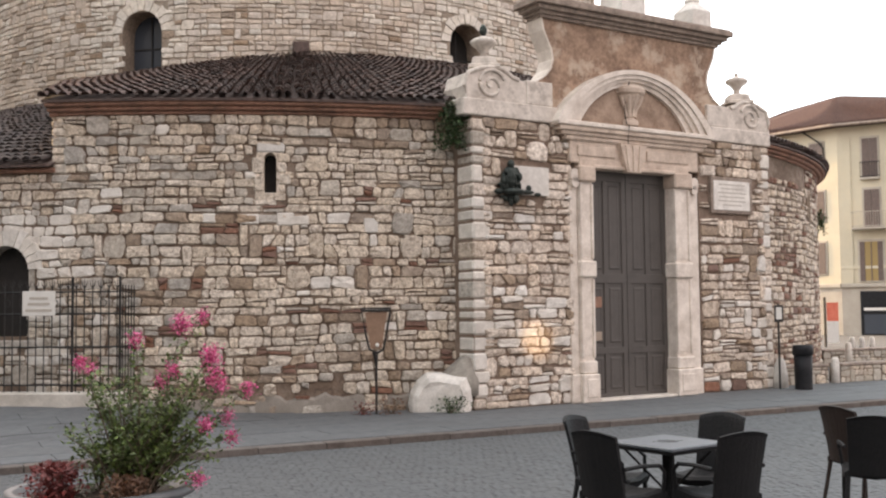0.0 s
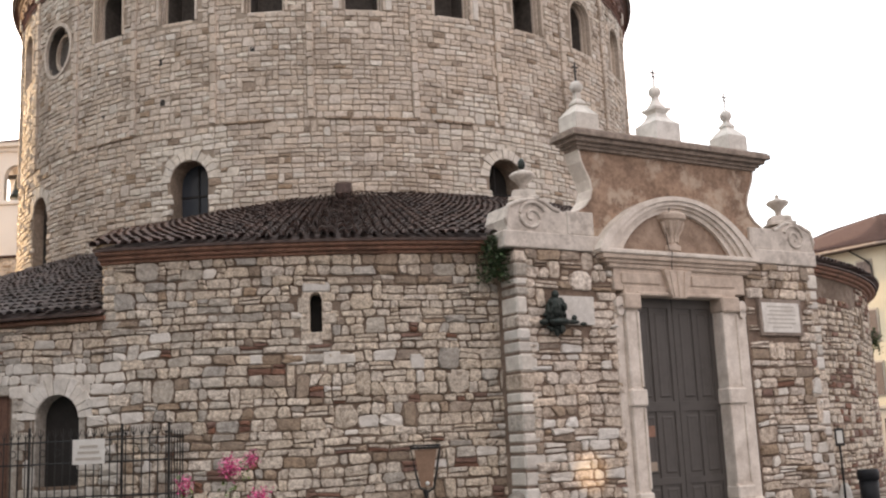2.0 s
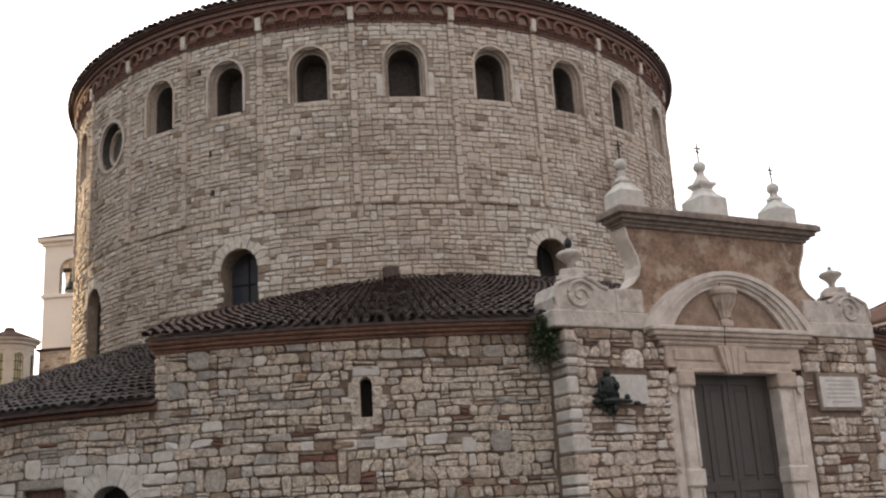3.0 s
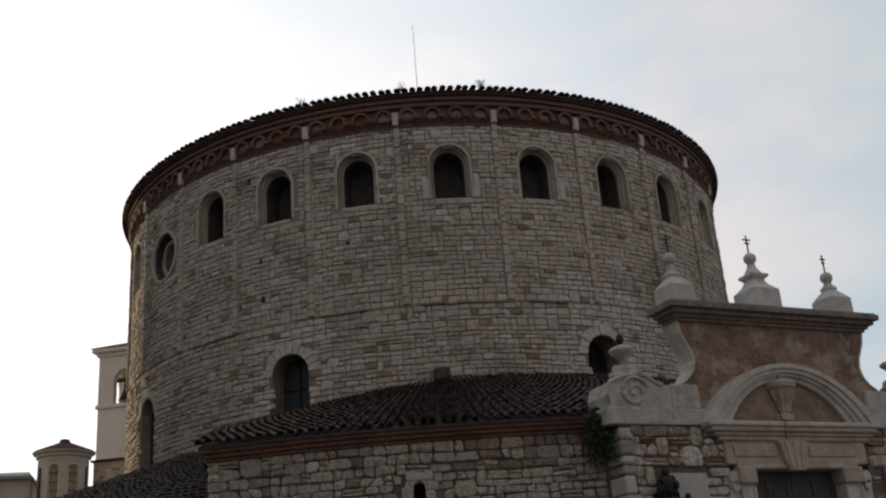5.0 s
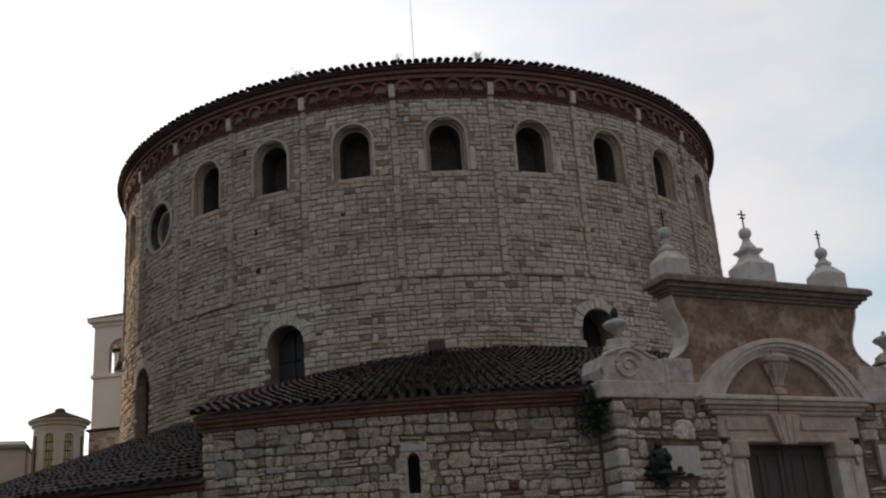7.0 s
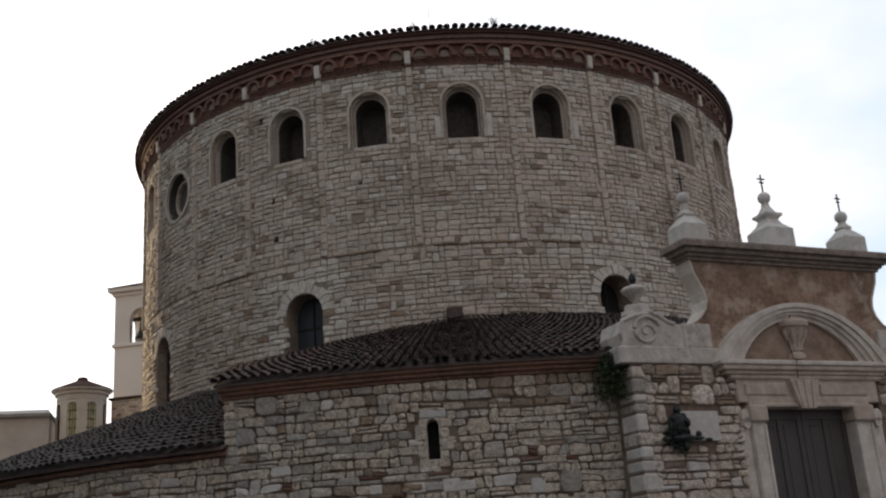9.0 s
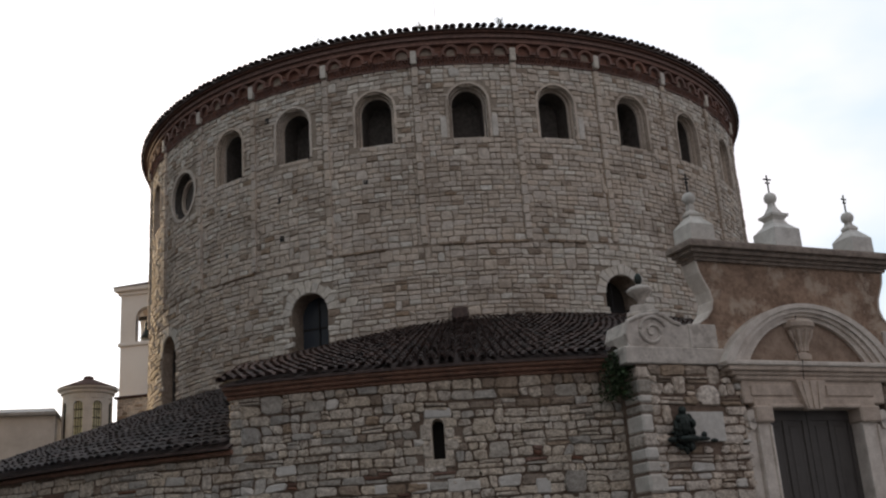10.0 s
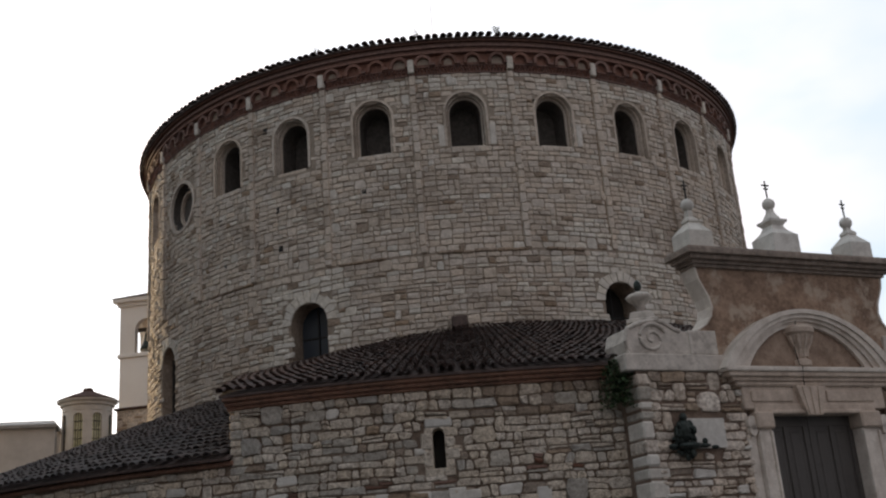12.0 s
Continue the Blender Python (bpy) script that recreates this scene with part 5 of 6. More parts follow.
def parapet(p, q, z0, z1, seed, label):
    r = random.Random(seed)
    p, q = Vector(p), Vector(q)
    L, u = (q - p).length, (q - p).normalized()
    n = Vector((u.y, -u.x, 0))
    if n.y > 0:
        n = -n
    at = lambda s, z, d: tuple(p + u * s + n * d + Vector((0, 0, z)))
    wall = thing("parapet", label, "wall", kind="", at=tuple(p))
    part("core", Geo().box(0, L, -0.34, 0.0, z0 - 0.1, z1 - 0.07, at=lambda s, d, z: at(s, z, d)), MORTAR, wall)
    s = 0.0
    while s < L:
        e = min(L, s + r.uniform(0.8, 1.2))
        part("coping", Geo().box(s + 0.005, e - 0.005, -0.38, 0.05, z1 - 0.07, z1, at=lambda a, d, z: at(a, z, d), bevel=0.015), CORNICE, wall)
        s = e
    masonry(wall, packed_stones(r, 0, L, z0, z1 - 0.07, 0.08, 0.12, 4, 2, 0.25), at, [PARA, CREAM, BROWN], lambda q_, w, h: 0 if r.random() < 0.7 else 1, lambda q_: q_[0][0] < 7, r, 0.012, 0.025, 0.25, 120)


parapet((7.75, 24.35, 0), (9.15, 25.05, 0), -0.02, 0.47, 31, "low stone parapet with dark coping beside the church")
parapet((9.5, 25.2, 0), (17.5, 29.6, 0), -0.02, 0.47, 32, "low stone parapet with dark coping along the pavement")
parapet((11.4, 31.6, 0), (21.5, 36.4, 0), -0.02, 0.52, 33, "stone parapet on the sunken area's far side")
for k, (x, y, h) in enumerate(((9.32, 25.05, 0.62), (12.06, 31.3, 0.75), (14.39, 37.0, 0.72), (14.73, 37.0, 0.72), (15.09, 37.0, 0.72))):
    b = thing("stone_bollard", "round-topped white stone bollard", "bollard", "stone bollards", at=(x, y, 0))
    part("shaft", Geo().lathe([(0.1, -0.1), (0.095, h * 0.8), (0.08, h * 0.93), (0.05, h), (0.0, h)], (x, y, 0), 14), WHITEST, b, smooth=True)

# ---- cafe terrace ----
Z_ST = -0.075
WICKER = material("black woven plastic", (0.006, 0.006, 0.007), (0.014, 0.0135, 0.014), 60, rough=0.6, bump=0.5, fine=160)
WICKERB = material("brown woven plastic", (0.02, 0.013, 0.011), (0.04, 0.027, 0.022), 60, rough=0.5, bump=0.5, fine=160)
for m_ in (WICKER, WICKERB, BINP):
    m_.node_tree.nodes["Principled BSDF"].inputs["Specular IOR Level"].default_value = 0.18
TOPG = material("grey table top", (0.085, 0.095, 0.106), (0.125, 0.136, 0.15), 12, rough=0.4, bump=0.04)


def chair(mat, label):
    """Stacking chair at the origin, its back towards -y."""
    ob = thing("cafe_chair", label, "chair", "chairs on the terrace")
    g = Geo()
    rings = []
    for x, lift in ((-0.23, 0.0), (-0.2, 0.015), (0.0, -0.005), (0.2, 0.015), (0.23, 0.0)):
        rings.append([(x, -0.22, 0.40 + lift), (x, -0.22, 0.45 + lift), (x, 0.0, 0.44 + lift), (x, 0.2, 0.46 + lift), (x, 0.24, 0.44 + lift), (x, 0.22, 0.39 + lift)])
    part("seat", g.loft(rings, 0, True, True, True), mat, ob)
    g = Geo()
    cols = []
    for i in range(9):
        f = i / 8 * 2 - 1
        curve_ = -0.05 * (1 - f * f)
        top = 0.93 - 0.035 * f * f
        col = []
        for z, y in ((0.43, -0.2), (0.56, -0.22), (0.7, -0.25), (top - 0.03, -0.29), (top, -0.305)):
            wid = 0.195 + 0.012 * (z - 0.43) / 0.47
            col.append((f * wid, y + curve_, z))
        back = [(x, y - 0.028, z) for x, y, z in reversed(col)]
        cols.append(col + back)
    part("backrest", g.loft(cols, 0, True, True, True), mat, ob, smooth=False)
    for sx in (-1, 1):
        part("leg", Geo().tube([(sx * 0.2, -0.21, 0.42), (sx * 0.215, -0.25, 0.2), (sx * 0.23, -0.29, 0.0)], [0.02, 0.018, 0.016], 7), mat, ob)
        part("leg", Geo().tube([(sx * 0.21, 0.2, 0.42), (sx * 0.22, 0.22, 0.0)], [0.02, 0.016], 7), mat, ob)
        part("armrest", Geo().tube([(sx * 0.225, -0.25, 0.66), (sx * 0.25, -0.08, 0.67), (sx * 0.255, 0.12, 0.655), (sx * 0.245, 0.19, 0.6), (sx * 0.22, 0.2, 0.44)], 0.016, 6), mat, ob)
    return ob


TX, TY = 1.88, 8.9
black = chair(WICKER, "black woven plastic armchair drawn up to the table")
places = [(-0.59, -0.52, 0.0), (-0.55, 0.42, 6.0), (0.5, 0.5, 0.0), (0.37, -0.58, -10.0)]
for k, (dx, dy, extra) in enumerate(places):
    yaw = math.degrees(math.atan2(dx, -dy)) + extra
    m = pose(TX + dx * 0.78, TY + dy * 0.78, Z_ST, 0, 0, yaw)
    if k == 0:
        black.matrix_world = m @ Matrix.Scale(1.08, 4)
        first = black
    else:
        copy_thing(first, m)
brown = chair(WICKERB, "dark brown woven plastic armchair on the terrace")
brown.matrix_world = pose(4.05, 10.18, Z_ST, 0, 0, -66) @ Matrix.Scale(1.08, 4)
copy_thing(first, pose(3.84, 9.5, Z_ST, 0, 0, -18))["label"] = "black woven plastic armchair standing apart"

table = thing("cafe_table", "square grey cafe table with perforated top and crossed legs", "table", at=(TX, TY, Z_ST))
rot = Matrix.Translation((TX, TY, Z_ST)) @ Matrix.Rotation(radians(37), 4, "Z")
tat = lambda x, y, z: tuple(rot @ Vector((x, y, z)))
part("tabletop", Geo().box(-0.35, 0.35, -0.35, 0.35, 0.8, 0.83, at=tat, bevel=0.008), TOPG, table)
part("edge_band", Geo().box(-0.335, 0.335, -0.335, 0.335, 0.77, 0.8, at=tat, bevel=0.005), WICKER, table)
part("column", Geo().box(-0.03, 0.03, -0.05, 0.05, 0.1, 0.77, at=tat, bevel=0.01), WICKER, table)
for sx, sy in ((-1, -1), (1, -1), (1, 1), (-1, 1)):
    part("leg", Geo().tube([tat(sx * 0.3, sy * 0.3, 0.02), tat(sx * 0.02, sy * 0.02, 0.35), tat(0, 0, 0.42)], 0.018, 7), WICKER, table)
    part("brace", Geo().tube([tat(sx * 0.26, sy * 0.26, 0.77), tat(sx * 0.02, sy * 0.02, 0.42)], 0.011, 6), WICKER, table)
# dark discs laid on the top in place of shaded holes
dots = Geo()
for i in range(-4, 5):
    for j in range(-2, 3):
        if abs(i) + abs(j) * 1.6 < 4.6:
            dots.lathe([(0.012, 0.0), (0.012, 0.002)], tat(i * 0.03 + j * 0.01, j * 0.034 - i * 0.012, 0.8295), 7)
part("perforations", dots, DARK, table, kind="stuff")

# planter with a flowering shrub
PX, PY = -2.64, 8.12
POT = material("grey plastic planter", (0.07, 0.07, 0.075), (0.12, 0.12, 0.125), 6, rough=0.5, bump=0.05, stain=(0.09, 0.085, 0.08))
SOIL = material("potting soil", (0.03, 0.022, 0.015), (0.07, 0.05, 0.035), 30, rough=1.0, bump=0.8)
planter = thing("planter", "wide grey bowl-shaped planter standing on the terrace", "planter", at=(PX, PY, Z_ST))
part("bowl", Geo().lathe([(0.34, 0.0), (0.38, 0.04), (0.45, 0.2), (0.58, 0.46), (0.62, 0.56), (0.7, 0.58), (0.7, 0.63), (0.61, 0.635), (0.57, 0.57), (0.4, 0.5)], (PX, PY, Z_ST), 40), POT, planter, smooth=True)
part("soil", Geo().lathe([(0.0, 0.58), (0.57, 0.57), (0.57, 0.52)], (PX, PY, Z_ST), 28), SOIL, planter)
shrub = thing("flowering_shrub", "leafy green shrub with bright pink blossom in the planter", "shrub", at=(PX, PY, 0.5))
r = random.Random(8)
base = Vector((PX + 0.25, PY, 0.5))
FLOWERS = [(-1.99, 1.85, 2), (-1.94, 1.9, 1), (-2.32, 1.73, 1), (-2.78, 1.5, 1), (-2.73, 1.56, 1), (-2.16, 1.41, 1), (-1.88, 1.58, 1), (-1.77, 1.6, 2), (-1.8, 1.42, 2), (-1.73, 1.37, 1), (-1.51, 1.35, 1), (-1.68, 1.13, 1), (-1.8, 1.1, 1), (-1.68, 0.95, 1), (-1.84, 0.69, 1), (-2.05, 1.5, 1)]
wood, green = Geo(), Geo()
blossoms = []
tips = [(Vector((fx, PY + r.uniform(-0.3, 0.3), fz - 0.05)), True, fs) for fx, fz, fs in FLOWERS]
for _ in range(70):
    a, e = r.uniform(0, 2 * math.pi), r.uniform(0.12, 1.45)
    L = r.uniform(0.55, 1.0)
    tips.append((base + Vector((0.62 * L * math.cos(a) * math.cos(e * 0.72) + 0.05, 0.55 * L * math.sin(a) * math.cos(e * 0.72), L * (0.2 + 0.85 * math.sin(e)))), False, 0))
for tip, flower, size in tips:
    start = base + Vector((r.uniform(-0.14, 0.14), r.uniform(-0.12, 0.12), 0))
    mid = start.lerp(tip, 0.5) + Vector((r.uniform(-0.06, 0.06), r.uniform(-0.06, 0.06), 0.1))
    pts = [(1 - t) ** 2 * start + 2 * t * (1 - t) * mid + t * t * tip for t in [k / 8 for k in range(9)]]
    wood.tube(pts, [0.009 * (1 - 0.75 * k / 8) for k in range(9)], 4)
    for k in range(85 if not flower else 110):
        t = r.uniform(0.2 if not flower else 0.35, 1.0)
        i = min(7, int(t * 8))
        p = pts[i].lerp(pts[i + 1], t * 8 - i)
        d = Vector((r.uniform(-1, 1), r.uniform(-1, 1), r.uniform(-0.3, 0.8)))
        off = Vector((r.gauss(0, 0.035), r.gauss(0, 0.035), r.gauss(0, 0.03)))
        leaf(green, p + off, d, Vector((r.uniform(-0.6, 0.6), r.uniform(-0.6, 0.6), 1)), r.uniform(0.03, 0.06))
    if flower:
        blossoms.append((tip, size))
part("branchwork", wood, BARK, shrub, kind="stuff")
part("leaves", green, LEAF, shrub, kind="stuff", fix=False)
for tip, size in blossoms:
    g = Geo()
    for _ in range(230 * size):
        p = tip + Vector((r.gauss(0, 0.017 + 0.011 * size), r.gauss(0, 0.022), r.gauss(0, 0.02 + 0.011 * size)))
        leaf(g, p, Vector((r.uniform(-1, 1), r.uniform(-1, 1), r.uniform(-1, 1))), Vector((r.uniform(-1, 1), r.uniform(-1, 1), 1)), r.uniform(0.014, 0.026))
    part("blossom", g, PINK, shrub, fix=False)
tuft("red_plant", (PX - 0.3, PY - 0.16, 0.48), (0.2, 0.2, 0.27), 1300, REDLEAF, "dark red bushy plant in the planter", 41, 0.045)
tuft("bronze_plant", (PX + 0.27, PY - 0.28, 0.49), (0.16, 0.14, 0.18), 700, DRYLEAF, "bronze-leaved low plant in the planter", 42, 0.04)
tuft("green_plant", (PX - 0.05, PY + 0.1, 0.5), (0.2, 0.2, 0.36), 420, LEAF, "small bright green plant in the planter", 43, 0.045)

# ---- houses and towers beyond ----
HA, HB, HC = Vector((19.6, 73.2, 0)), Vector((25.2, 66.2, 0)), Vector((35.5, 60.1, 0))


def face_at(p, q):
    u = (q - p).normalized()
    n = Vector((u.y, -u.x, 0))
    return lambda s, z, d: tuple(p + u * s + n * d + Vector((0, 0, z)))


f1, f2 = face_at(HA, HB), face_at(HB, HC)
L1, L2 = (HB - HA).length, (HC - HB).length
back = Vector((9.5, 12.0, 0))
house = thing("house", "cream-yellow rendered town house with brown shutters and balconies", "house", at=tuple(HB))
for nm, z0, z1, mat in (("ground_floor_wall", -0.3, 3.0, GREYRENDER), ("wall", 3.0, 13.2, OCHRE)):
    corners = [HA, HB, HC, HC + back, HA + back]
    part(nm, Geo().loft([[(p.x, p.y, z) for p in corners] for z in (z0, z1)], 0, True, True, True), mat, house)
mid = (HA + HC) / 2 + back * 0.5
eave = [p + (p - mid).normalized() * 0.9 for p in (HA, HB, HC, HC + back, HA + back)]
peak = HB + back * 0.42 + Vector((-1.8, 0.6, 0))
ridge = [peak, peak, peak + Vector((0.4, -0.2, 0)), peak + Vector((0.4, 0.2, 0)), HA + back * 0.42 + Vector((2, -1, 0))]
HTILE = material("red-brown roof tiles", (0.042, 0.023, 0.019), (0.088, 0.048, 0.038), 6, stain=(0.07, 0.042, 0.034), stain_scale=1.0)
HTILE.node_tree.nodes["Principled BSDF"].inputs["Specular IOR Level"].default_value = 0.1
g = Geo()
g.loft([[(p.x, p.y, 13.1) for p in eave], [(p.x, p.y, 13.3) for p in eave], [(p.x, p.y, 16.2) for p in ridge]], 0, True, True, True)
roof = part("roof", g, HTILE, house, "red-brown clay-tile hipped roof")
for (a, b, ra, rb) in ((eave[0], eave[1], ridge[4], ridge[0]), (eave[1], eave[2], ridge[1], ridge[2])):
    n = int((b - a).length / 0.2)
    g = Geo()
    for k in range(n):
        f = (k + 0.5) / n
        p, q = a.lerp(b, f), ra.lerp(rb, f)
        g.tube([(p.x, p.y, 13.33), (q.x, q.y, 16.22)], 0.035, 5)
    part("roof_tiling", g, HTILE, roof, kind="stuff", fix=False)
part("gutter", Geo().tube([(p.x, p.y, 13.15) for p in eave[:3]], 0.1, 6), CORNICE, house)
for f, L in ((f1, L1), (f2, L2)):
    part("string_course", Geo().box(0, L, 0.0, 0.14, 2.9, 3.15, at=lambda s, d, z: f(s, z, d), bevel=0.03), GREYRENDER, house)
part("string_course", Geo().box(0, L2, 0.0, 0.08, 4.05, 4.25, at=lambda s, d, z: f2(s, z, d), bevel=0.02), OCHRE, house)
part("corner_band", Geo().box(-0.02, 0.75, 0.0, 0.06, 3.15, 12.4, at=lambda s, d, z: f2(s, z, d), bevel=0.01), OCHRE, house)
part("corner_band", Geo().box(L1 - 0.8, L1, 0.0, 0.06, 3.15, 12.4, at=lambda s, d, z: f1(s, z, d), bevel=0.01), OCHRE, house)
part("drainpipe", Geo().tube([f1(L1 - 2.2, 13.1, 0.5), f1(L1 - 1.2, 12.3, 0.2), f1(L1 - 0.95, 11.9, 0.1), f1(L1 - 0.92, 11.0, 0.1)], 0.06, 6), IRON, house)
# the evening sky's reflection is painted in as base colour
TINTGLASS = bpy.data.materials.new("window glass tinted like evening sky")
TINTGLASS.use_nodes = True
lb = TINTGLASS.node_tree.nodes["Principled BSDF"]
lb.inputs["Base Color"].default_value = (0.3, 0.22, 0.1, 1)
lb.inputs["Roughness"].default_value = 0.15


def window(f, s0, s1, z0, z1, closed=True, balcony=False):
    w = part("window", Geo().box(s0 - 0.12, s1 + 0.12, -0.02, 0.07, z0 - 0.1, z1 + 0.14, at=lambda s, d, z: f(s, z, d), bevel=0.02), GREYRENDER, house)
    if closed:
        for a, b in ((s0, (s0 + s1) / 2 - 0.01), ((s0 + s1) / 2 + 0.01, s1)):
            sh = part("shutter", Geo().box(a, b, 0.07, 0.11, z0, z1, at=lambda s, d, z: f(s, z, d), bevel=0.01), SHUTTER, w, "closed brown louvred shutter")
    else:
        part("pane", Geo().box(s0 + 0.3, s1 - 0.3, 0.06, 0.075, z0, z1, at=lambda s, d, z: f(s, z, d)), TINTGLASS, w)
        for a, b in ((s0, s0 + 0.3), (s1 - 0.3, s1)):
            part("shutter", Geo().box(a, b, 0.06, 0.1, z0, z1, at=lambda s, d, z: f(s, z, d), bevel=0.01), SHUTTER, w)
        part("mullion", Geo().box((s0 + s1) / 2 - 0.03, (s0 + s1) / 2 + 0.03, 0.06, 0.1, z0, z1, at=lambda s, d, z: f(s, z, d)), SHUTTER, w)
    if balcony:
        e, dep = balcony
        part("balcony_slab", Geo().box(s0 - e, s1 + e, 0.0, dep, z0 - 0.16, z0 - 0.02, at=lambda s, d, z: f(s, z, d), bevel=0.02), GREYRENDER, w)
        metal = IRON if dep < 0.5 else GREYRENDER
        path = lambda z: [f(s0 - e, z, 0.05), f(s0 - e, z, dep - 0.05), f(s1 + e, z, dep - 0.05), f(s1 + e, z, 0.05)]
        rail = part("balcony_railing", Geo().tube(path(z0 + 0.95), 0.025, 5), metal, w)
        bottom = part("bottom_rail", Geo().tube(path(z0 + 0.06), 0.025, 5), metal, w)
        n = max(4, int((s1 - s0 + 2 * e) / 0.14))
        for k in range(n + 1):
            s = s0 - e + (s1 - s0 + 2 * e) * k / n
            part("baluster", Geo().tube([f(s, z0 - 0.02, dep - 0.05), f(s, z0 + 0.95, dep - 0.05)], 0.012, 4), metal, w)


for k in range(3):
    o = 3.3 * k
    window(f2, 1.46 + o, 2.36 + o, 9.8, 12.25, True, (0.12, 0.3))
    window(f2, 1.5 + o, 2.4 + o, 6.65, 9.02, True, (0.7, 0.8) if k == 0 else (0.12, 0.3))
    window(f2, 1.15 + o, 2.5 + o, 3.3, 5.75, False)
for z0, z1 in ((10.6, 12.25), (7.2, 9.1), (3.8, 5.8)):
    window(f1, L1 - 1.95, L1 - 1.0, z0, z1)
    window(f1, L1 - 5.0, L1 - 4.1, z0, z1)
shop = part("shop_front", Geo().box(1.1, 9.0, -0.05, 0.1, -0.2, 2.66, at=lambda s, d, z: f2(s, z, d), bevel=0.03), BINP, house, "dark glazed shop front")
part("pane", Geo().box(1.3, 8.8, 0.1, 0.12, 0.0, 1.2, at=lambda s, d, z: f2(s, z, d)), GLASS, shop)
part("sign_bar", Geo().box(1.3, 2.6, 0.12, 0.14, 1.45, 1.62, at=lambda s, d, z: f2(s, z, d)), SIGNW, shop)
part("sign_bar", Geo().box(2.75, 3.6, 0.12, 0.14, 1.45, 1.62, at=lambda s, d, z: f2(s, z, d)), SIGNW, shop)

# upright banner by the far parapet
REDP = material("orange-red sheet", (0.6, 0.12, 0.07), (0.72, 0.2, 0.12), 4, rough=0.5, bump=0.02)
ban = thing("banner_stand", "upright sheet, red above and white below, on a dark post", "sign", at=(17.9, 48.2, 0))
part("sheet", Geo().box(17.62, 18.15, 48.19, 48.22, 0.1, 1.1, bevel=0.004), SIGNW, ban)
part("red_sheet", Geo().box(17.62, 18.15, 48.185, 48.22, 1.1, 1.95, bevel=0.004), REDP, ban)
part("post", Geo().tube([(17.55, 48.25, -0.1), (17.55, 48.25, 2.2)], 0.06, 6), IRON, ban)

# bell tower, small lantern and long roof beyond the church
tower = thing("bell_tower", "pale rendered bell tower with arched belfry openings", "tower", at=(-28.4, 62, 0))
tx0, tx1, ty0, ty1 = -30.7, -27.1, 62.0, 65.6
part("shaft", Geo().box(tx0, tx1, ty0, ty1, -0.3, 17.7, bevel=0.05), PINKWALL, tower)
part("string_course", Geo().box(tx0 - 0.12, tx1 + 0.12, ty0 - 0.12, ty1 + 0.12, 17.7, 17.95, bevel=0.04), PINKWALL, tower)
def arched_wall(at, half, z0, zs, z1, r, d0, d1):
    """A flat wall with one round-arched opening."""
    pts = [(-half, z0)] + [(x, z) for x, z in [(bs + es * r, bz + ez * r) for (bs, bz), (es, ez) in arch_path(z0, zs, 14)]] + [(half, z0), (half, z1), (-half, z1)]
    return Geo().prism(pts, d0, d1, at)


TMX, TMY = (tx0 + tx1) / 2, (ty0 + ty1) / 2
for at in (lambda s, z, d: (TMX + s, ty0 - d, z), lambda s, z, d: (TMX + s, ty1 + d, z), lambda s, z, d: (tx0 - d, TMY + s, z), lambda s, z, d: (tx1 + d, TMY + s, z)):
    half = 1.8 if at(0, 0, 0)[1] in (ty0, ty1) else 1.4
    wide = at(0, 0, 0)[0] == tx0 or at(0, 0, 0)[1] == ty1
    part("belfry_wall", arched_wall(at, half, 17.95, 19.5, 21.2, 1.2 if wide else 0.72, -0.4, 0.0), PINKWALL, tower)
    if wide:
        continue
    part("arch_trim", arch_band(Geo(), at, 17.95, 19.5, 0.72, 0.86, -0.1, 0.05), PINKWALL, tower)
part("bell", Geo().lathe([(0.74, -0.15), (0.66, 0.02), (0.5, 0.42), (0.43, 0.9), (0.27, 1.12), (0.0, 1.15)], (TMX - 0.05, 62.9, 18.45), 18), BRONZE, tower, smooth=True)
part("bell_yoke", Geo().box(TMX - 1.3, TMX + 1.3, 62.8, 63.0, 19.58, 19.82), IRON, tower)
part("bell_wheel", Geo().tube([(TMX + 0.55, 62.9 + 0.62 * math.cos(2 * math.pi * k / 18), 19.6 + 0.62 * math.sin(2 * math.pi * k / 18)) for k in range(19)], 0.05, 5), IRON, tower)
for z0, z1, o in ((21.1, 21.35, 0.15), (21.35, 21.65, 0.38)):
    part("cornice", Geo().box(tx0 - o, tx1 + o, ty0 - o, ty1 + o, z0, z1, bevel=0.05), PINKWALL, tower)
part("roof", Geo().loft([[(tx0 - 0.45, ty0 - 0.45, 21.65), (tx1 + 0.45, ty0 - 0.45, 21.65), (tx1 + 0.45, ty1 + 0.45, 21.65), (tx0 - 0.45, ty1 + 0.45, 21.65)], [(-29.0, 63.7, 22.5), (-28.8, 63.7, 22.5), (-28.8, 63.9, 22.5), (-29.0, 63.9, 22.5)]], 0, True, True, True), HTILE, tower)

lx, ly = -30.35, 57.4
LANTERNW = material("weathered beige render", (0.44, 0.4, 0.35), (0.58, 0.53, 0.465), 0.9, rough=0.9, bump=0.1, stain=(0.33, 0.29, 0.25), stain_scale=0.6, stain_amount=0.5)
# the sunlit green seen through the lantern is put into this pane colour
PANEY = material("pane coloured like the sunlit view behind", (0.42, 0.4, 0.22), (0.85, 0.8, 0.52), 2.6, rough=0.25, bump=0.05, fine=9)
lantern = thing("roof_lantern", "small round rendered lantern with arched windows and tiled cap", "tower", at=(lx, ly, 8))
part("drum", Geo().lathe([(1.42, 0.0), (1.42, 10.3)], (lx, ly, 0), 32), LANTERNW, lantern)
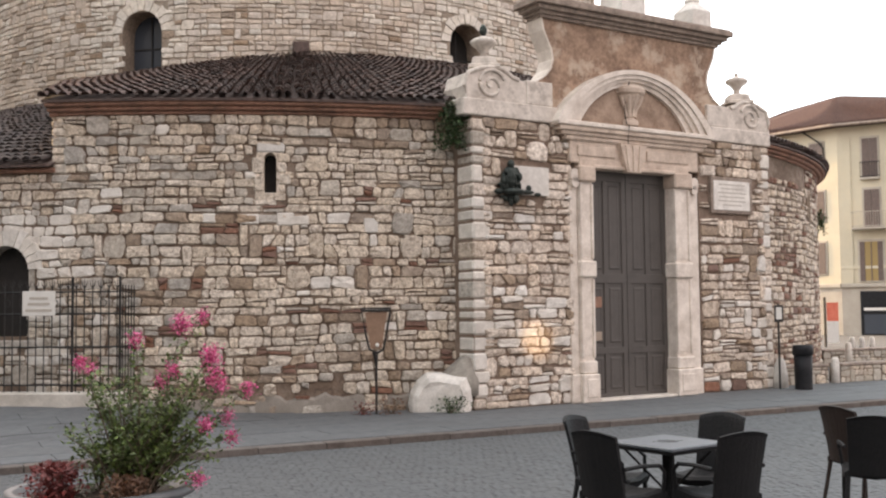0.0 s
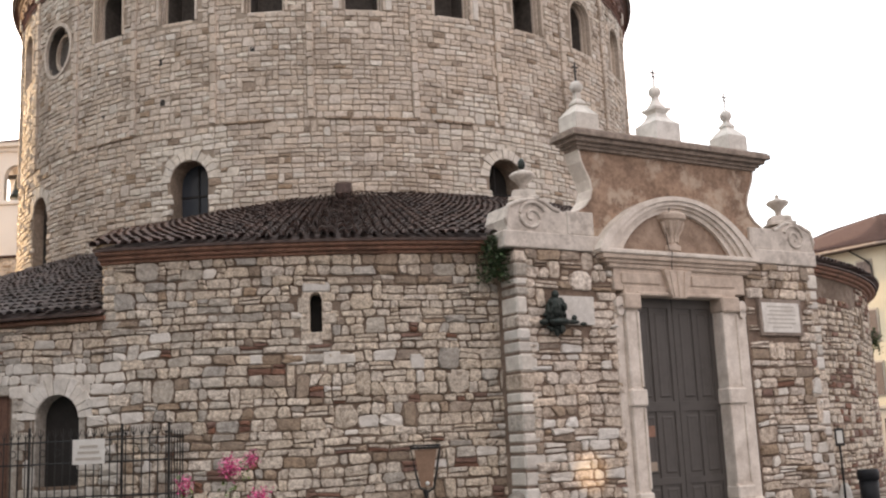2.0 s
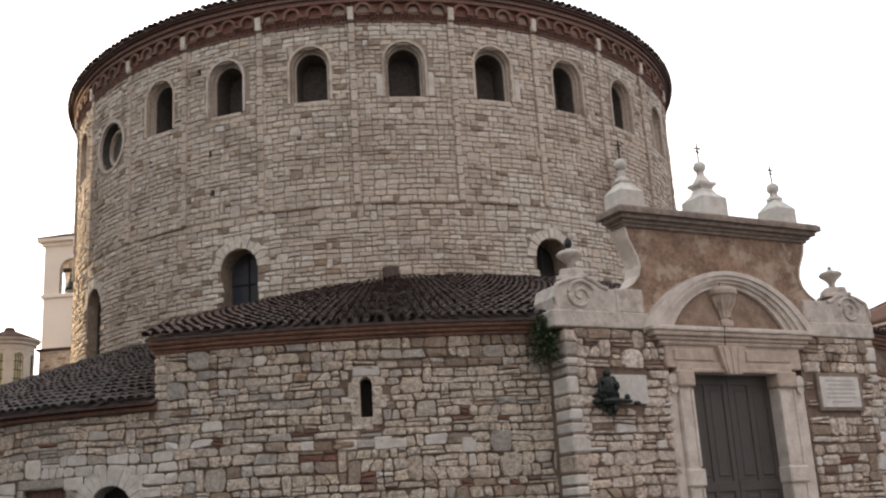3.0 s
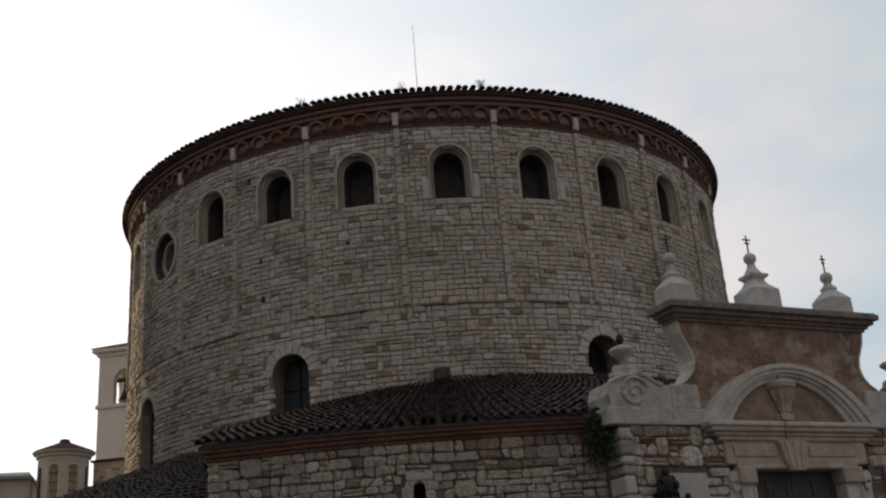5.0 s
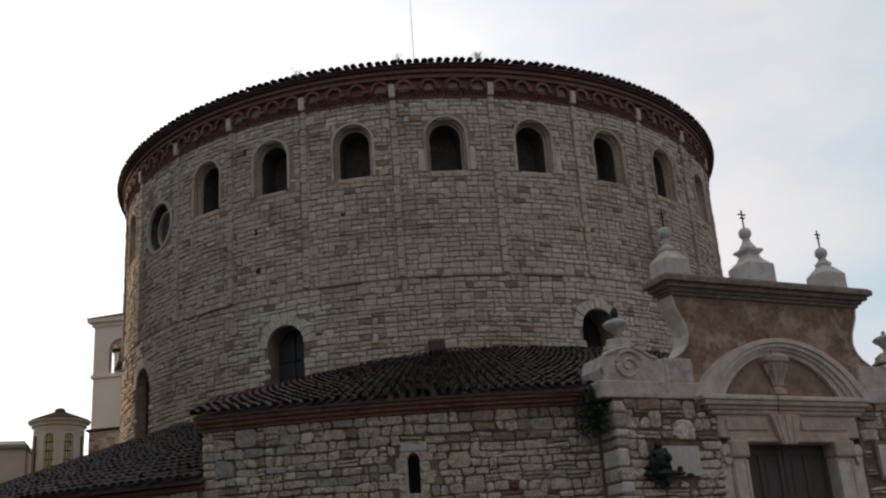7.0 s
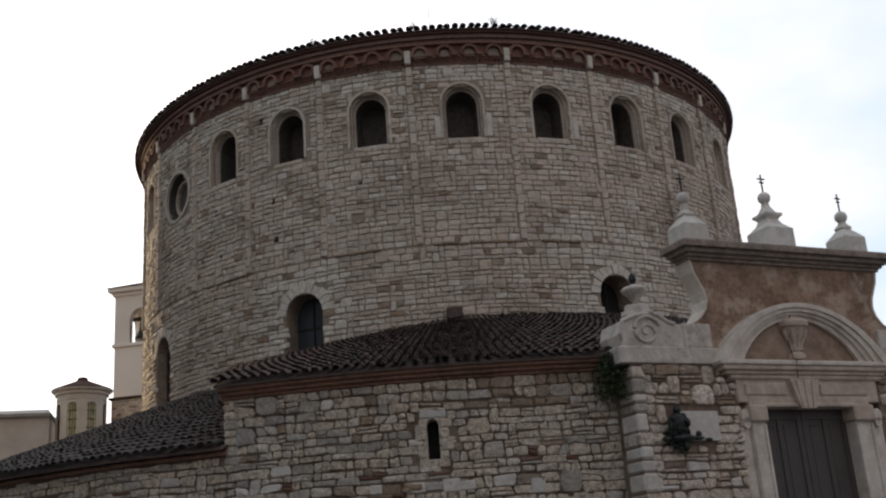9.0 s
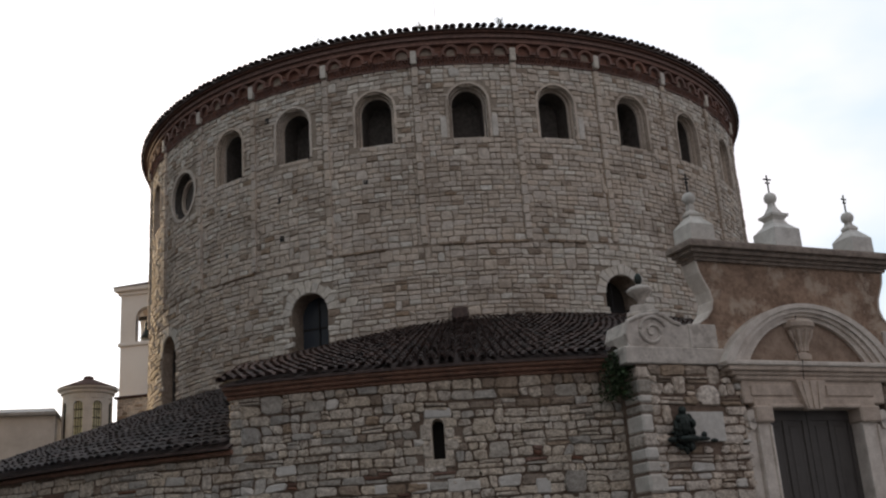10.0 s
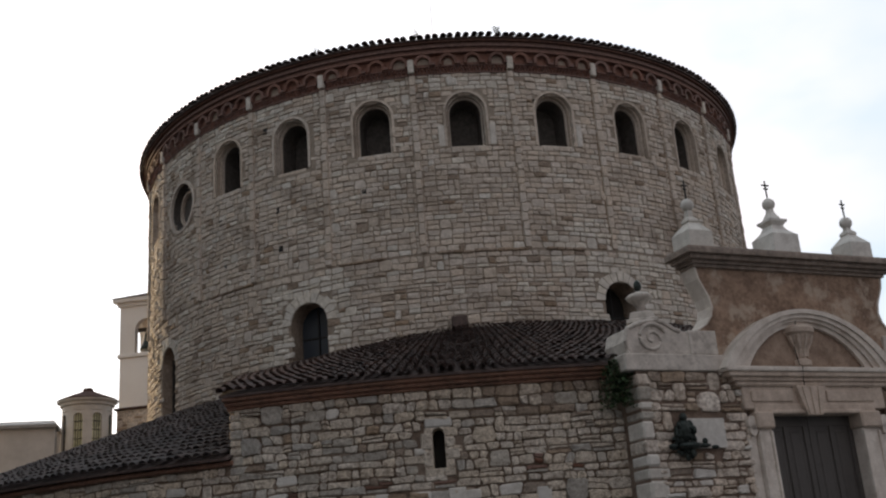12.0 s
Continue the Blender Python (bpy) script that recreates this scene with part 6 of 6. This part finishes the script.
part("head", Geo().lathe([(1.42, 13.45), (1.42, 13.75), (1.54, 13.80), (1.54, 13.93), (1.72, 14.03), (1.72, 14.13), (1.3, 14.13)], (lx, ly, 0), 32), LANTERNW, lantern)
part("cap", Geo().lathe([(1.76, 14.13), (1.68, 14.20), (0.32, 14.75), (0.28, 14.91), (0.2, 14.95), (0.0, 14.95)], (lx, ly, 0), 32), HTILE, lantern)
for k in range(8):
    az = 6 + 45 * k
    a = radians(az)
    at = (lambda a: (lambda s, z, d: (lx + (1.42 + d) * math.sin(a + s / 1.42), ly - (1.42 + d) * math.cos(a + s / 1.42), z)))(a)
    bay = part("window", arched_wall(at, 0.557, 10.3, 13.00, 13.55, 0.4 if k in (3, 4, 5, 6) else 0.29, -0.16, 0.0), LANTERNW, lantern)
    if k in (0, 1, 2, 7):
        part("pane", arch_fill(Geo(), at, 10.3, 13.0, 0.3, -0.13), PANEY, bay, "pane coloured like the sunlit view behind")
    for s in (-0.15, 0.0, 0.15) if k in (0, 1, 2, 7) else ():
        part("bar", Geo().tube([at(s, 10.3, -0.1), at(s, 13.30, -0.1)], 0.024, 4), IRON, bay)
    for z in (10.8, 11.3, 11.8, 12.3, 12.8) if k in (0, 1, 2, 7) else ():
        part("bar", Geo().tube([at(-0.29, z, -0.1), at(0.29, z, -0.1)], 0.024, 4), IRON, bay)
ANNEXW = material("grey-beige render", (0.4, 0.375, 0.35), (0.5, 0.475, 0.445), 0.9, rough=0.9, bump=0.1, stain=(0.32, 0.29, 0.26), stain_scale=0.5)
annex = thing("long_house", "low beige rendered building with a shallow grey roof", "house", at=(-38, 53, 0))
AU, AN = Vector((-0.93, -0.367, 0)), Vector((-0.367, 0.93, 0))      # along its front, and back from it
ann = lambda s, d, z: tuple(Vector((-31.35, 55.5, z)) + AU * s + AN * d)
part("wall", Geo().box(0, 16, 0.3, 8, -0.3, 12.5, at=ann), ANNEXW, annex)
GREYROOF = material("grey roof sheet", (0.2, 0.19, 0.18), (0.3, 0.29, 0.275), 2.0, rough=0.7, bump=0.1, stain=(0.16, 0.14, 0.13))
part("eave_board", Geo().box(-0.1, 16.2, 0.0, 8.3, 12.5, 12.7, at=ann, bevel=0.03), GREYROOF, annex)
part("roof", Geo().loft([[ann(-0.1, 0.0, 12.7), ann(16.2, 0.0, 12.7), ann(16.2, 8.3, 12.7), ann(-0.1, 8.3, 12.7)], [ann(0.6, 4.1, 13.6), ann(15.5, 4.1, 13.6), ann(15.5, 4.3, 13.6), ann(0.6, 4.3, 13.6)]], 0, True, True, True), GREYROOF, annex)
nave = thing("stone_wall_building", "rough stone building with a tiled verge behind the drum", "house", at=(-25, 58, 0))
part("wall", Geo().box(-29.0, -16, 58.4, 61.8, -0.3, 13.6), CREAM, nave)
part("roof", Geo().box(-29.15, -15.8, 58.25, 61.8, 13.6, 13.74, bevel=0.03), HTILE, nave)
st = packed_stones(random.Random(5), 0, 6.2, 9.0, 13.6, 0.17, 0.22, 4, 2, 0.2)
masonry(nave.children[0], st, lambda s, z, d: (-29.0 + s, 58.4 - d, z), [CREAM, BROWN], lambda q, w, h: 0 if random.random() < 0.7 else 1, lambda q: False, random.Random(6), 0.02, 0.03)

# unseen plain house rows, added to close the square behind and beside the camera
# the tall left row is there to block low sun and sky light
CLOSE = [("wall_row", (-46.0, -30.5), (-42.0, 41.0), 28.0), ("wall_row", (-30.4, 34.0), (-42.0, -32.0), 13.0)]
for nm, (x0, x1), (y0, y1), h in CLOSE:
    row = thing("house_row", "plain unseen house row added to close the square", "house", at=((x0 + x1) / 2, (y0 + y1) / 2, 0))
    part("wall", Geo().box(x0, x1, y0, y1, -0.3, h), GREYRENDER, row)
    part("roof", Geo().loft([[(x0 - 0.6, y0 - 0.6, h), (x1 + 0.6, y0 - 0.6, h), (x1 + 0.6, y1 + 0.6, h), (x0 - 0.6, y1 + 0.6, h)], [(x0 + 4, y0 + 4, h + 2), (x1 - 4, y0 + 4, h + 2), (x1 - 4, y1 - 4, h + 2), (x0 + 4, y1 - 4, h + 2)]], 0, True, True, True), HTILE, row)

# ---- stones, tiles and paving ----
rng = random.Random(11)


def at_ring(s, z, d):
    return cyl(math.degrees(s / R_RING), R_RING + d, z)


def at_drum(s, z, d):
    return cyl(math.degrees(s / R_DRUM), R_DRUM + d, z)


RMATS = [CREAM, BROWN, BRICK, WHITEST, GREYST]


def ring_pick(q, w, h):
    s, z = (q[0][0] + q[2][0]) / 2, (q[0][1] + q[2][1]) / 2
    az = math.degrees(s / R_RING)
    streak = noise.noise(Vector((s * 0.4, z * 2.6, 7.0)))
    x = rng.random()
    if az < SPLIT + 0.9 + 1.2 * streak and 0.4 < z < 3.75 and x > 0.12:
        return 3 if x > 0.35 else 4
    if az > 9.5 and z > 4.75 + 0.35 * streak and x < 0.55:
        return 1
    if h < 0.12 and z < 4.2 and x < (0.8 if streak > 0.02 else 0.12):
        return 2
    if streak > 0.2 and 0.7 < z < 3.6 and x < 0.4:
        return 1
    if z < 0.9:
        return 1 if x < 0.3 else 4 if x < 0.5 else 0
    grey = 0.3 if az < 2 else 0.1
    return 3 if x > 0.985 else 1 if x > 0.945 else 4 if x > 0.945 - grey else 0


rad = lambda a: radians(a) * R_RING
holes = [(rad(7.25) - 0.27, rad(7.25) + 0.27, 3.94, 4.94), (rad(-8.95) - 0.58, rad(-8.95) + 0.58, 2.68, 2.9), (rad(-8.95) - 0.45, rad(-8.95) + 0.45, 2.9, 3.14), (rad(-8.95) - 0.22, rad(-8.95) + 0.22, 3.14, 3.3), (rad(-8.95) - 0.48, rad(-8.95) + 0.48, 1.25, 2.7), (rad(-13.8) - 0.55, rad(-13.8) + 0.55, 0, 3.28)]
front = rubble(rng, rad(-27), rad(20.3), -0.05, 5.5, 0.085, 0.178, holes)
front = [s for s in front if s[0][0][1] > 0.5 or rng.random() < 0.42 + 0.5 * s[0][0][1]]      # the foot of the wall is largely rendered over
high = [s for s in front if not (max(p[0] for p in s[0]) < rad(SPLIT) + 0.03)]
high = [s for s in high if min(p[0] for p in s[0]) > rad(SPLIT) - 0.06 or max(p[1] for p in s[0]) < 4.3]
lows = [s for s in front if max(p[0] for p in s[0]) < rad(SPLIT) + 0.03 and max(p[1] for p in s[0]) < 4.48]
masonry(ring, high, at_ring, RMATS, ring_pick, lambda q: rad(4) < q[0][0] < rad(19) and 0.9 < q[0][1] < 4.6, rng, 0.011, 0.05, 0.27, 300, 0.09)
masonry(low_ring, lows, at_ring, RMATS, ring_pick, lambda q: rad(-12) < q[0][0] and q[0][1] > 1.5, rng, 0.009, 0.03, 0.25, 300, 0.05)
far = rubble(rng, rad(45.5), rad(88), -0.6, 5.5, 0.08, 0.15, [(rad(61.3) - 0.18, rad(61.3) + 0.18, 4.1, 5.0)])
far = [s for s in far if not (s[0][0][0] < rad(60) and s[0][0][1] > 4.9 + 0.3 * noise.noise(Vector((s[0][0][0], 0, 2.0))))]      # bare brown render under the eaves
masonry(ring, far, at_ring, [CREAM, BRICK, BRICK, BROWN, BROWN], ring_pick, lambda q: False, rng, 0.02, 0.04, 0.36, 0, 0.08)
for az, z, w, h in ((8.17, 3.56, 0.32, 0.24), (6.0, 3.56, 0.36, 0.18), (3.6, 3.58, 0.24, 0.17), (9.1, 3.54, 0.3, 0.17), (13.4, 3.45, 0.27, 0.27)):
    at = wall_at(az, R_RING)
    part("patch_stone", Geo().box(-w / 2, w / 2, -0.02, 0.055, z - h / 2, z + h / 2, at=lambda s, d, zz: at(s, zz, d), bevel=0.02), WHITEST, ring, "newer white repair block")

# portal fronts: larger rubble with quoins at the corners
for wallp, u0, u1, hol in ((portal_left, -3.9, -1.74, [(-3.36, -2.3, 3.98, 4.66)]), (portal_right, 1.82, 3.86, [(2.05, 3.5, 3.84, 4.76)])):
    st = rubble(rng, u0, u1, 0.0, 5.5, 0.1, 0.185, hol, 0.2, 0.08)
    masonry(wallp, st, por, [PCREAM, BROWN, BRICK, WHITEST, PCREAM], lambda q, w, h: (1 if rng.random() < (0.5 if q[0][1] > 4.7 else 0.09) else 2 if rng.random() < 0.02 else 3 if rng.random() < (0.3 if q[0][1] < 2.2 else 0.08) else 4 if rng.random() < 0.12 else 0), lambda q: True, rng, 0.015, 0.055, 0.32, 300, 0.1)
    edge = -4.12 if u0 < 0 else 4.06
    z, k = 0.0, 0
    while z < 5.45:
        h = rng.uniform(0.14, 0.38)
        z1 = min(z + h, 5.5)
        w = rng.uniform(0.18, 0.52)
        lo, hi = (edge - 0.02, edge + w) if edge < 0 else (edge - w, edge + 0.02)
        part("quoin", pbox(Geo(), lo, hi, z + 0.012, z1 - 0.012, -0.5 if edge < 0 else -0.3, 0.03 + rng.uniform(-0.012, 0.018), rng.uniform(0.02, 0.05)), (WHITEST, GREYST, WHITEST, WHITEST, PCREAM)[rng.randrange(5)], wallp)
        z, k = z1, k + 1

# drum ashlar
rd = lambda a: radians(a) * R_DRUM
dh = [(rd(a) - w_, rd(a) + w_, z0_, z1_) for a in WINDOWS for w_, z0_, z1_ in ((0.62, 13.36, 14.6), (0.54, 14.55, 14.84), (0.34, 14.8, 15.02))]
dh += [(rd(OCULUS[0]) - 0.76, rd(OCULUS[0]) + 0.76, OCULUS[1] - 0.74, OCULUS[1] + 0.74)]
dh += [(rd(a) - 0.55, rd(a) + 0.55, z - 0.3, 9.1) for a, z in LOW_WINDOWS] + [(rd(a) - 0.64, rd(a) + 0.64, 8.95, 9.66) for a, z in LOW_WINDOWS]


def drum_pick(q, w, h):
    s, z = (q[0][0] + q[2][0]) / 2, (q[0][1] + q[2][1]) / 2
    az = math.degrees(s / R_DRUM)
    x = rng.random()
    edge = 1.2 * noise.noise(Vector((s * 0.6, z * 0.6, 1.0)))
    if -21 < az + edge < -6 and z < 10.25 + 0.3 * edge and x < 0.85:
        return 1
    if 24 < az + 2 * edge < 47 and z < 10.6 + edge and x < 0.85:
        return 1
    if z > 15.0 and x < 0.55:
        return 1
    return 1 if x < 0.08 else 2 if x > 0.96 else 0


up = packed_stones(rng, rd(-86), rd(88), 10.38, 15.62, 0.08, 0.135, 4, 2, 0.04, dh)
lo = packed_stones(rng, rd(-86), rd(88), 6.9, 10.34, 0.085, 0.145, 4, 2, 0.04, dh)
masonry(drum, up, at_drum, [DRUMST, DRUMW, BROWN], drum_pick, lambda q: rd(4) < q[0][0] < rd(24) and q[0][1] > 11.0, rng, 0.011, 0.034, 0.22, 200, 0.05)
masonry(drum, lo, at_drum, [DRUMST, DRUMW, BROWN], drum_pick, lambda q: rd(-8) < q[0][0] < rd(8) and q[0][1] > 8.4, rng, 0.012, 0.036, 0.22, 100, 0.05)


# clay tiles: tapered half-round barrels in overlapping rows
def tile_geo(g, az, half, r0, z0, r1, z1, lift, slot=0, rng=rng):
    """One barrel tile from its lower end (r0, z0) to its upper end (r1, z1); half: half width in metres."""
    dr, dz = r1 - r0, z1 - z0
    L = math.hypot(dr, dz)
    nr, nz = -dz / L, dr / L
    if nz < 0:
        nr, nz = -nr, -nz
    rings = []
    sk = rng.uniform(-0.012, 0.012)
    for (r, z), w, up_ in (((r0, z0), half, lift), ((r1, z1), half * 0.8, lift * 0.25)):
        ring = []
        for inner in (0, 1):
            ks = range(5) if not inner else range(4, -1, -1)
            for k in ks:
                t = math.pi * k / 4
                ww = w - (0.016 if inner else 0)
                hh = math.sin(t) * ww * 0.85 + up_
                ring.append(cyl(az + math.degrees((ww * math.cos(t) + sk) / r0), r + nr * hh, z + nz * hh))
        rings.append(ring)
    k = 10
    verts = rings[0] + rings[1]
    faces = [(i, i + 1, k + i + 1, k + i) for i in range(4)] + [(0, 1, 8, 9), (1, 2, 7, 8), (2, 3, 6, 7), (3, 4, 5, 6)]
    g.add(verts, faces, slot)


def tiled(parent, az0, az1, step, ra, za, rb, zb, expo, lift, rows=999, single=lambda a, r: False, gap=None, top=None, reach=None, mat=None):
    joined = Geo()
    L = math.hypot(rb - ra, zb - za)
    n = min(rows, int(L / expo))
    count = 0
    a = az0
    while a <= az1:
        if top:
            zb = top(a)
        for k in range(n):
            t0, t1 = k * expo / L, min(1.0, (k * expo + expo * 1.25) / L)
            r0, r1 = ra + (rb - ra) * t0, ra + (rb - ra) * t1
            half = radians(step) * r0 * 0.43
            jit = rng.uniform(-0.03, 0.03) if k else 0.03
            if reach and r0 > reach(a) + 0.05:
                continue
            if gap and gap[0] < a < gap[1] and r0 > R_GAP + 0.05:
                continue
            own = single(a, k) and count < 300
            g = Geo() if own else joined
            tile_geo(g, a + rng.uniform(-0.09, 0.09) * step, half, r0 + jit, za + (zb - za) * t0 - jit * (zb - za) / L * 0, r1, za + (zb - za) * t1, lift + rng.uniform(0, 0.025))
            if own:
                part("roof_tile", g, mat or TILE, parent, smooth=True, fix=False)
                count += 1
        a += step
    part("roof_tiles", joined, mat or TILE, parent, smooth=True, kind="stuff", fix=False)


tiled(high_roof, -22.0, 84, 0.66, RE + 0.03, ZE + 0.02, R_DRUM + 0.05, 8.38, 0.36, 0.045, single=lambda a, k: k < 8 and -6 < a < 20, gap=PORTAL_GAP, top=lambda a: roof_top(a) + 0.02, reach=verge_radius)
# a row of tiles laid along the free edge
edge_tiles = Geo()
for k in range(20):
    p, q_ = [Vector(roof_point(a_, verge_radius(a_ - 0.05) - 0.03, 0.03)) for a_ in (SPLIT - 0.5 - 15.9 * k / 20, SPLIT - 0.5 - 15.9 * (k + 1.2) / 20)]
    side_ = (q_ - p).cross(Vector((0, 0, 1))).normalized()
    rings_ = []
    for c_, w_, up_ in ((p, 0.095, 0.03), (q_, 0.08, 0.0)):
        rings_.append([c_ + side_ * w_ * math.cos(math.pi * i_ / 6) + Vector((0, 0, up_ + w_ * math.sin(math.pi * i_ / 6))) for i_ in range(7)])
    edge_tiles.loft(rings_, 0, True, True, True)
part("verge_tiles", edge_tiles, TILE, high_roof, smooth=True)
tiled(low_roof, -48, SPLIT - 0.35, 0.66, RE - 0.02, 4.60, R_DRUM + 0.05, 7.32, 0.36, 0.045, single=lambda a, k: k < 7 and -24 < a, mat=TILEG)
tiled(drum_roof, -180, 178.9, 1.16, R_DRUM + 0.37, 16.58, 6.0, 18.13, 0.4, 0.02, rows=4, single=lambda a, k: k == 0 and -80 < a < 85)

# street setts in rows along the kerb, pavement slabs, kerb stones
dirx, diry = Vector((1, 0.545, 0)).normalized(), Vector((-0.545, 1, 0)).normalized()
org = Vector((0, 16.02, 0))


def paver(g, c, hx, hy, z0, z1, bev, slot=0):
    """A flat stone with cut edges along the kerb's direction."""
    lo_, hi_ = [], []
    for sx, sy in ((-1, -1), (1, -1), (1, 1), (-1, 1)):
        p = c + dirx * hx * sx + diry * hy * sy
        q = c + dirx * (hx - bev) * sx + diry * (hy - bev) * sy
        lo_.append((p.x, p.y, z0))
        hi_.append((q.x, q.y, z1))
    mid = [(p[0], p[1], z1 - bev * 0.6) for p in lo_]
    g.loft([lo_, mid, hi_], slot, True, False, True)


g = Geo()
for j in range(105):
    v = -0.22 - 0.105 * j
    for i in range(190):
        a = -7.5 + 0.115 * i + (0.057 if j % 2 else 0) + 0.02 * math.sin(j * 1.7)
        c = org + dirx * (a + rng.uniform(-0.008, 0.008)) + diry * (v + rng.uniform(-0.007, 0.007)) + diry * 0.05 * abs(math.sin(a * 2.2))
        if abs(c.x) < 0.47 * c.y + 0.6 and c.y > 6.8:
            paver(g, c, 0.054, 0.049, -0.1, -0.084 + rng.uniform(-0.002, 0.002), 0.004)
part("setts", g, STREET, street, kind="stuff", fix=False)
for i in range(30):
    c = org + dirx * (-11 + 1.0 * i + 0.5) + diry * -0.06
    g = Geo()
    paver(g, c, 0.492, 0.11, -0.12, ground_z(c.x, c.y) + 0.012 + rng.uniform(-0.006, 0.006), 0.015)
    part("kerb_stone", g, KERB, pavement, fix=False)
for j in range(7):
    w = 0.78
    for i in range(26):
        a = -12 + w * 1.5 * i + (0.5 if j % 2 else 0)
        c = org + dirx * a + diry * (0.42 + 0.62 * j)
        if math.hypot(c.x - CX, c.y - CY) < R_RING + 0.1 or (c - P0).dot(PN) < 0.2 and abs((c - P0).dot(PU)) < 4.4:
            continue
        g = Geo()
        zt = ground_z(c.x, c.y)
        paver(g, c, w * 0.745, 0.304, zt - 0.05, zt + 0.012 + rng.uniform(-0.003, 0.003), 0.008)
        g.v = [(x, y, z - zt + ground_z(x, y)) for x, y, z in g.v]
        part("paving_slab", g, PAVE, pavement, fix=False)
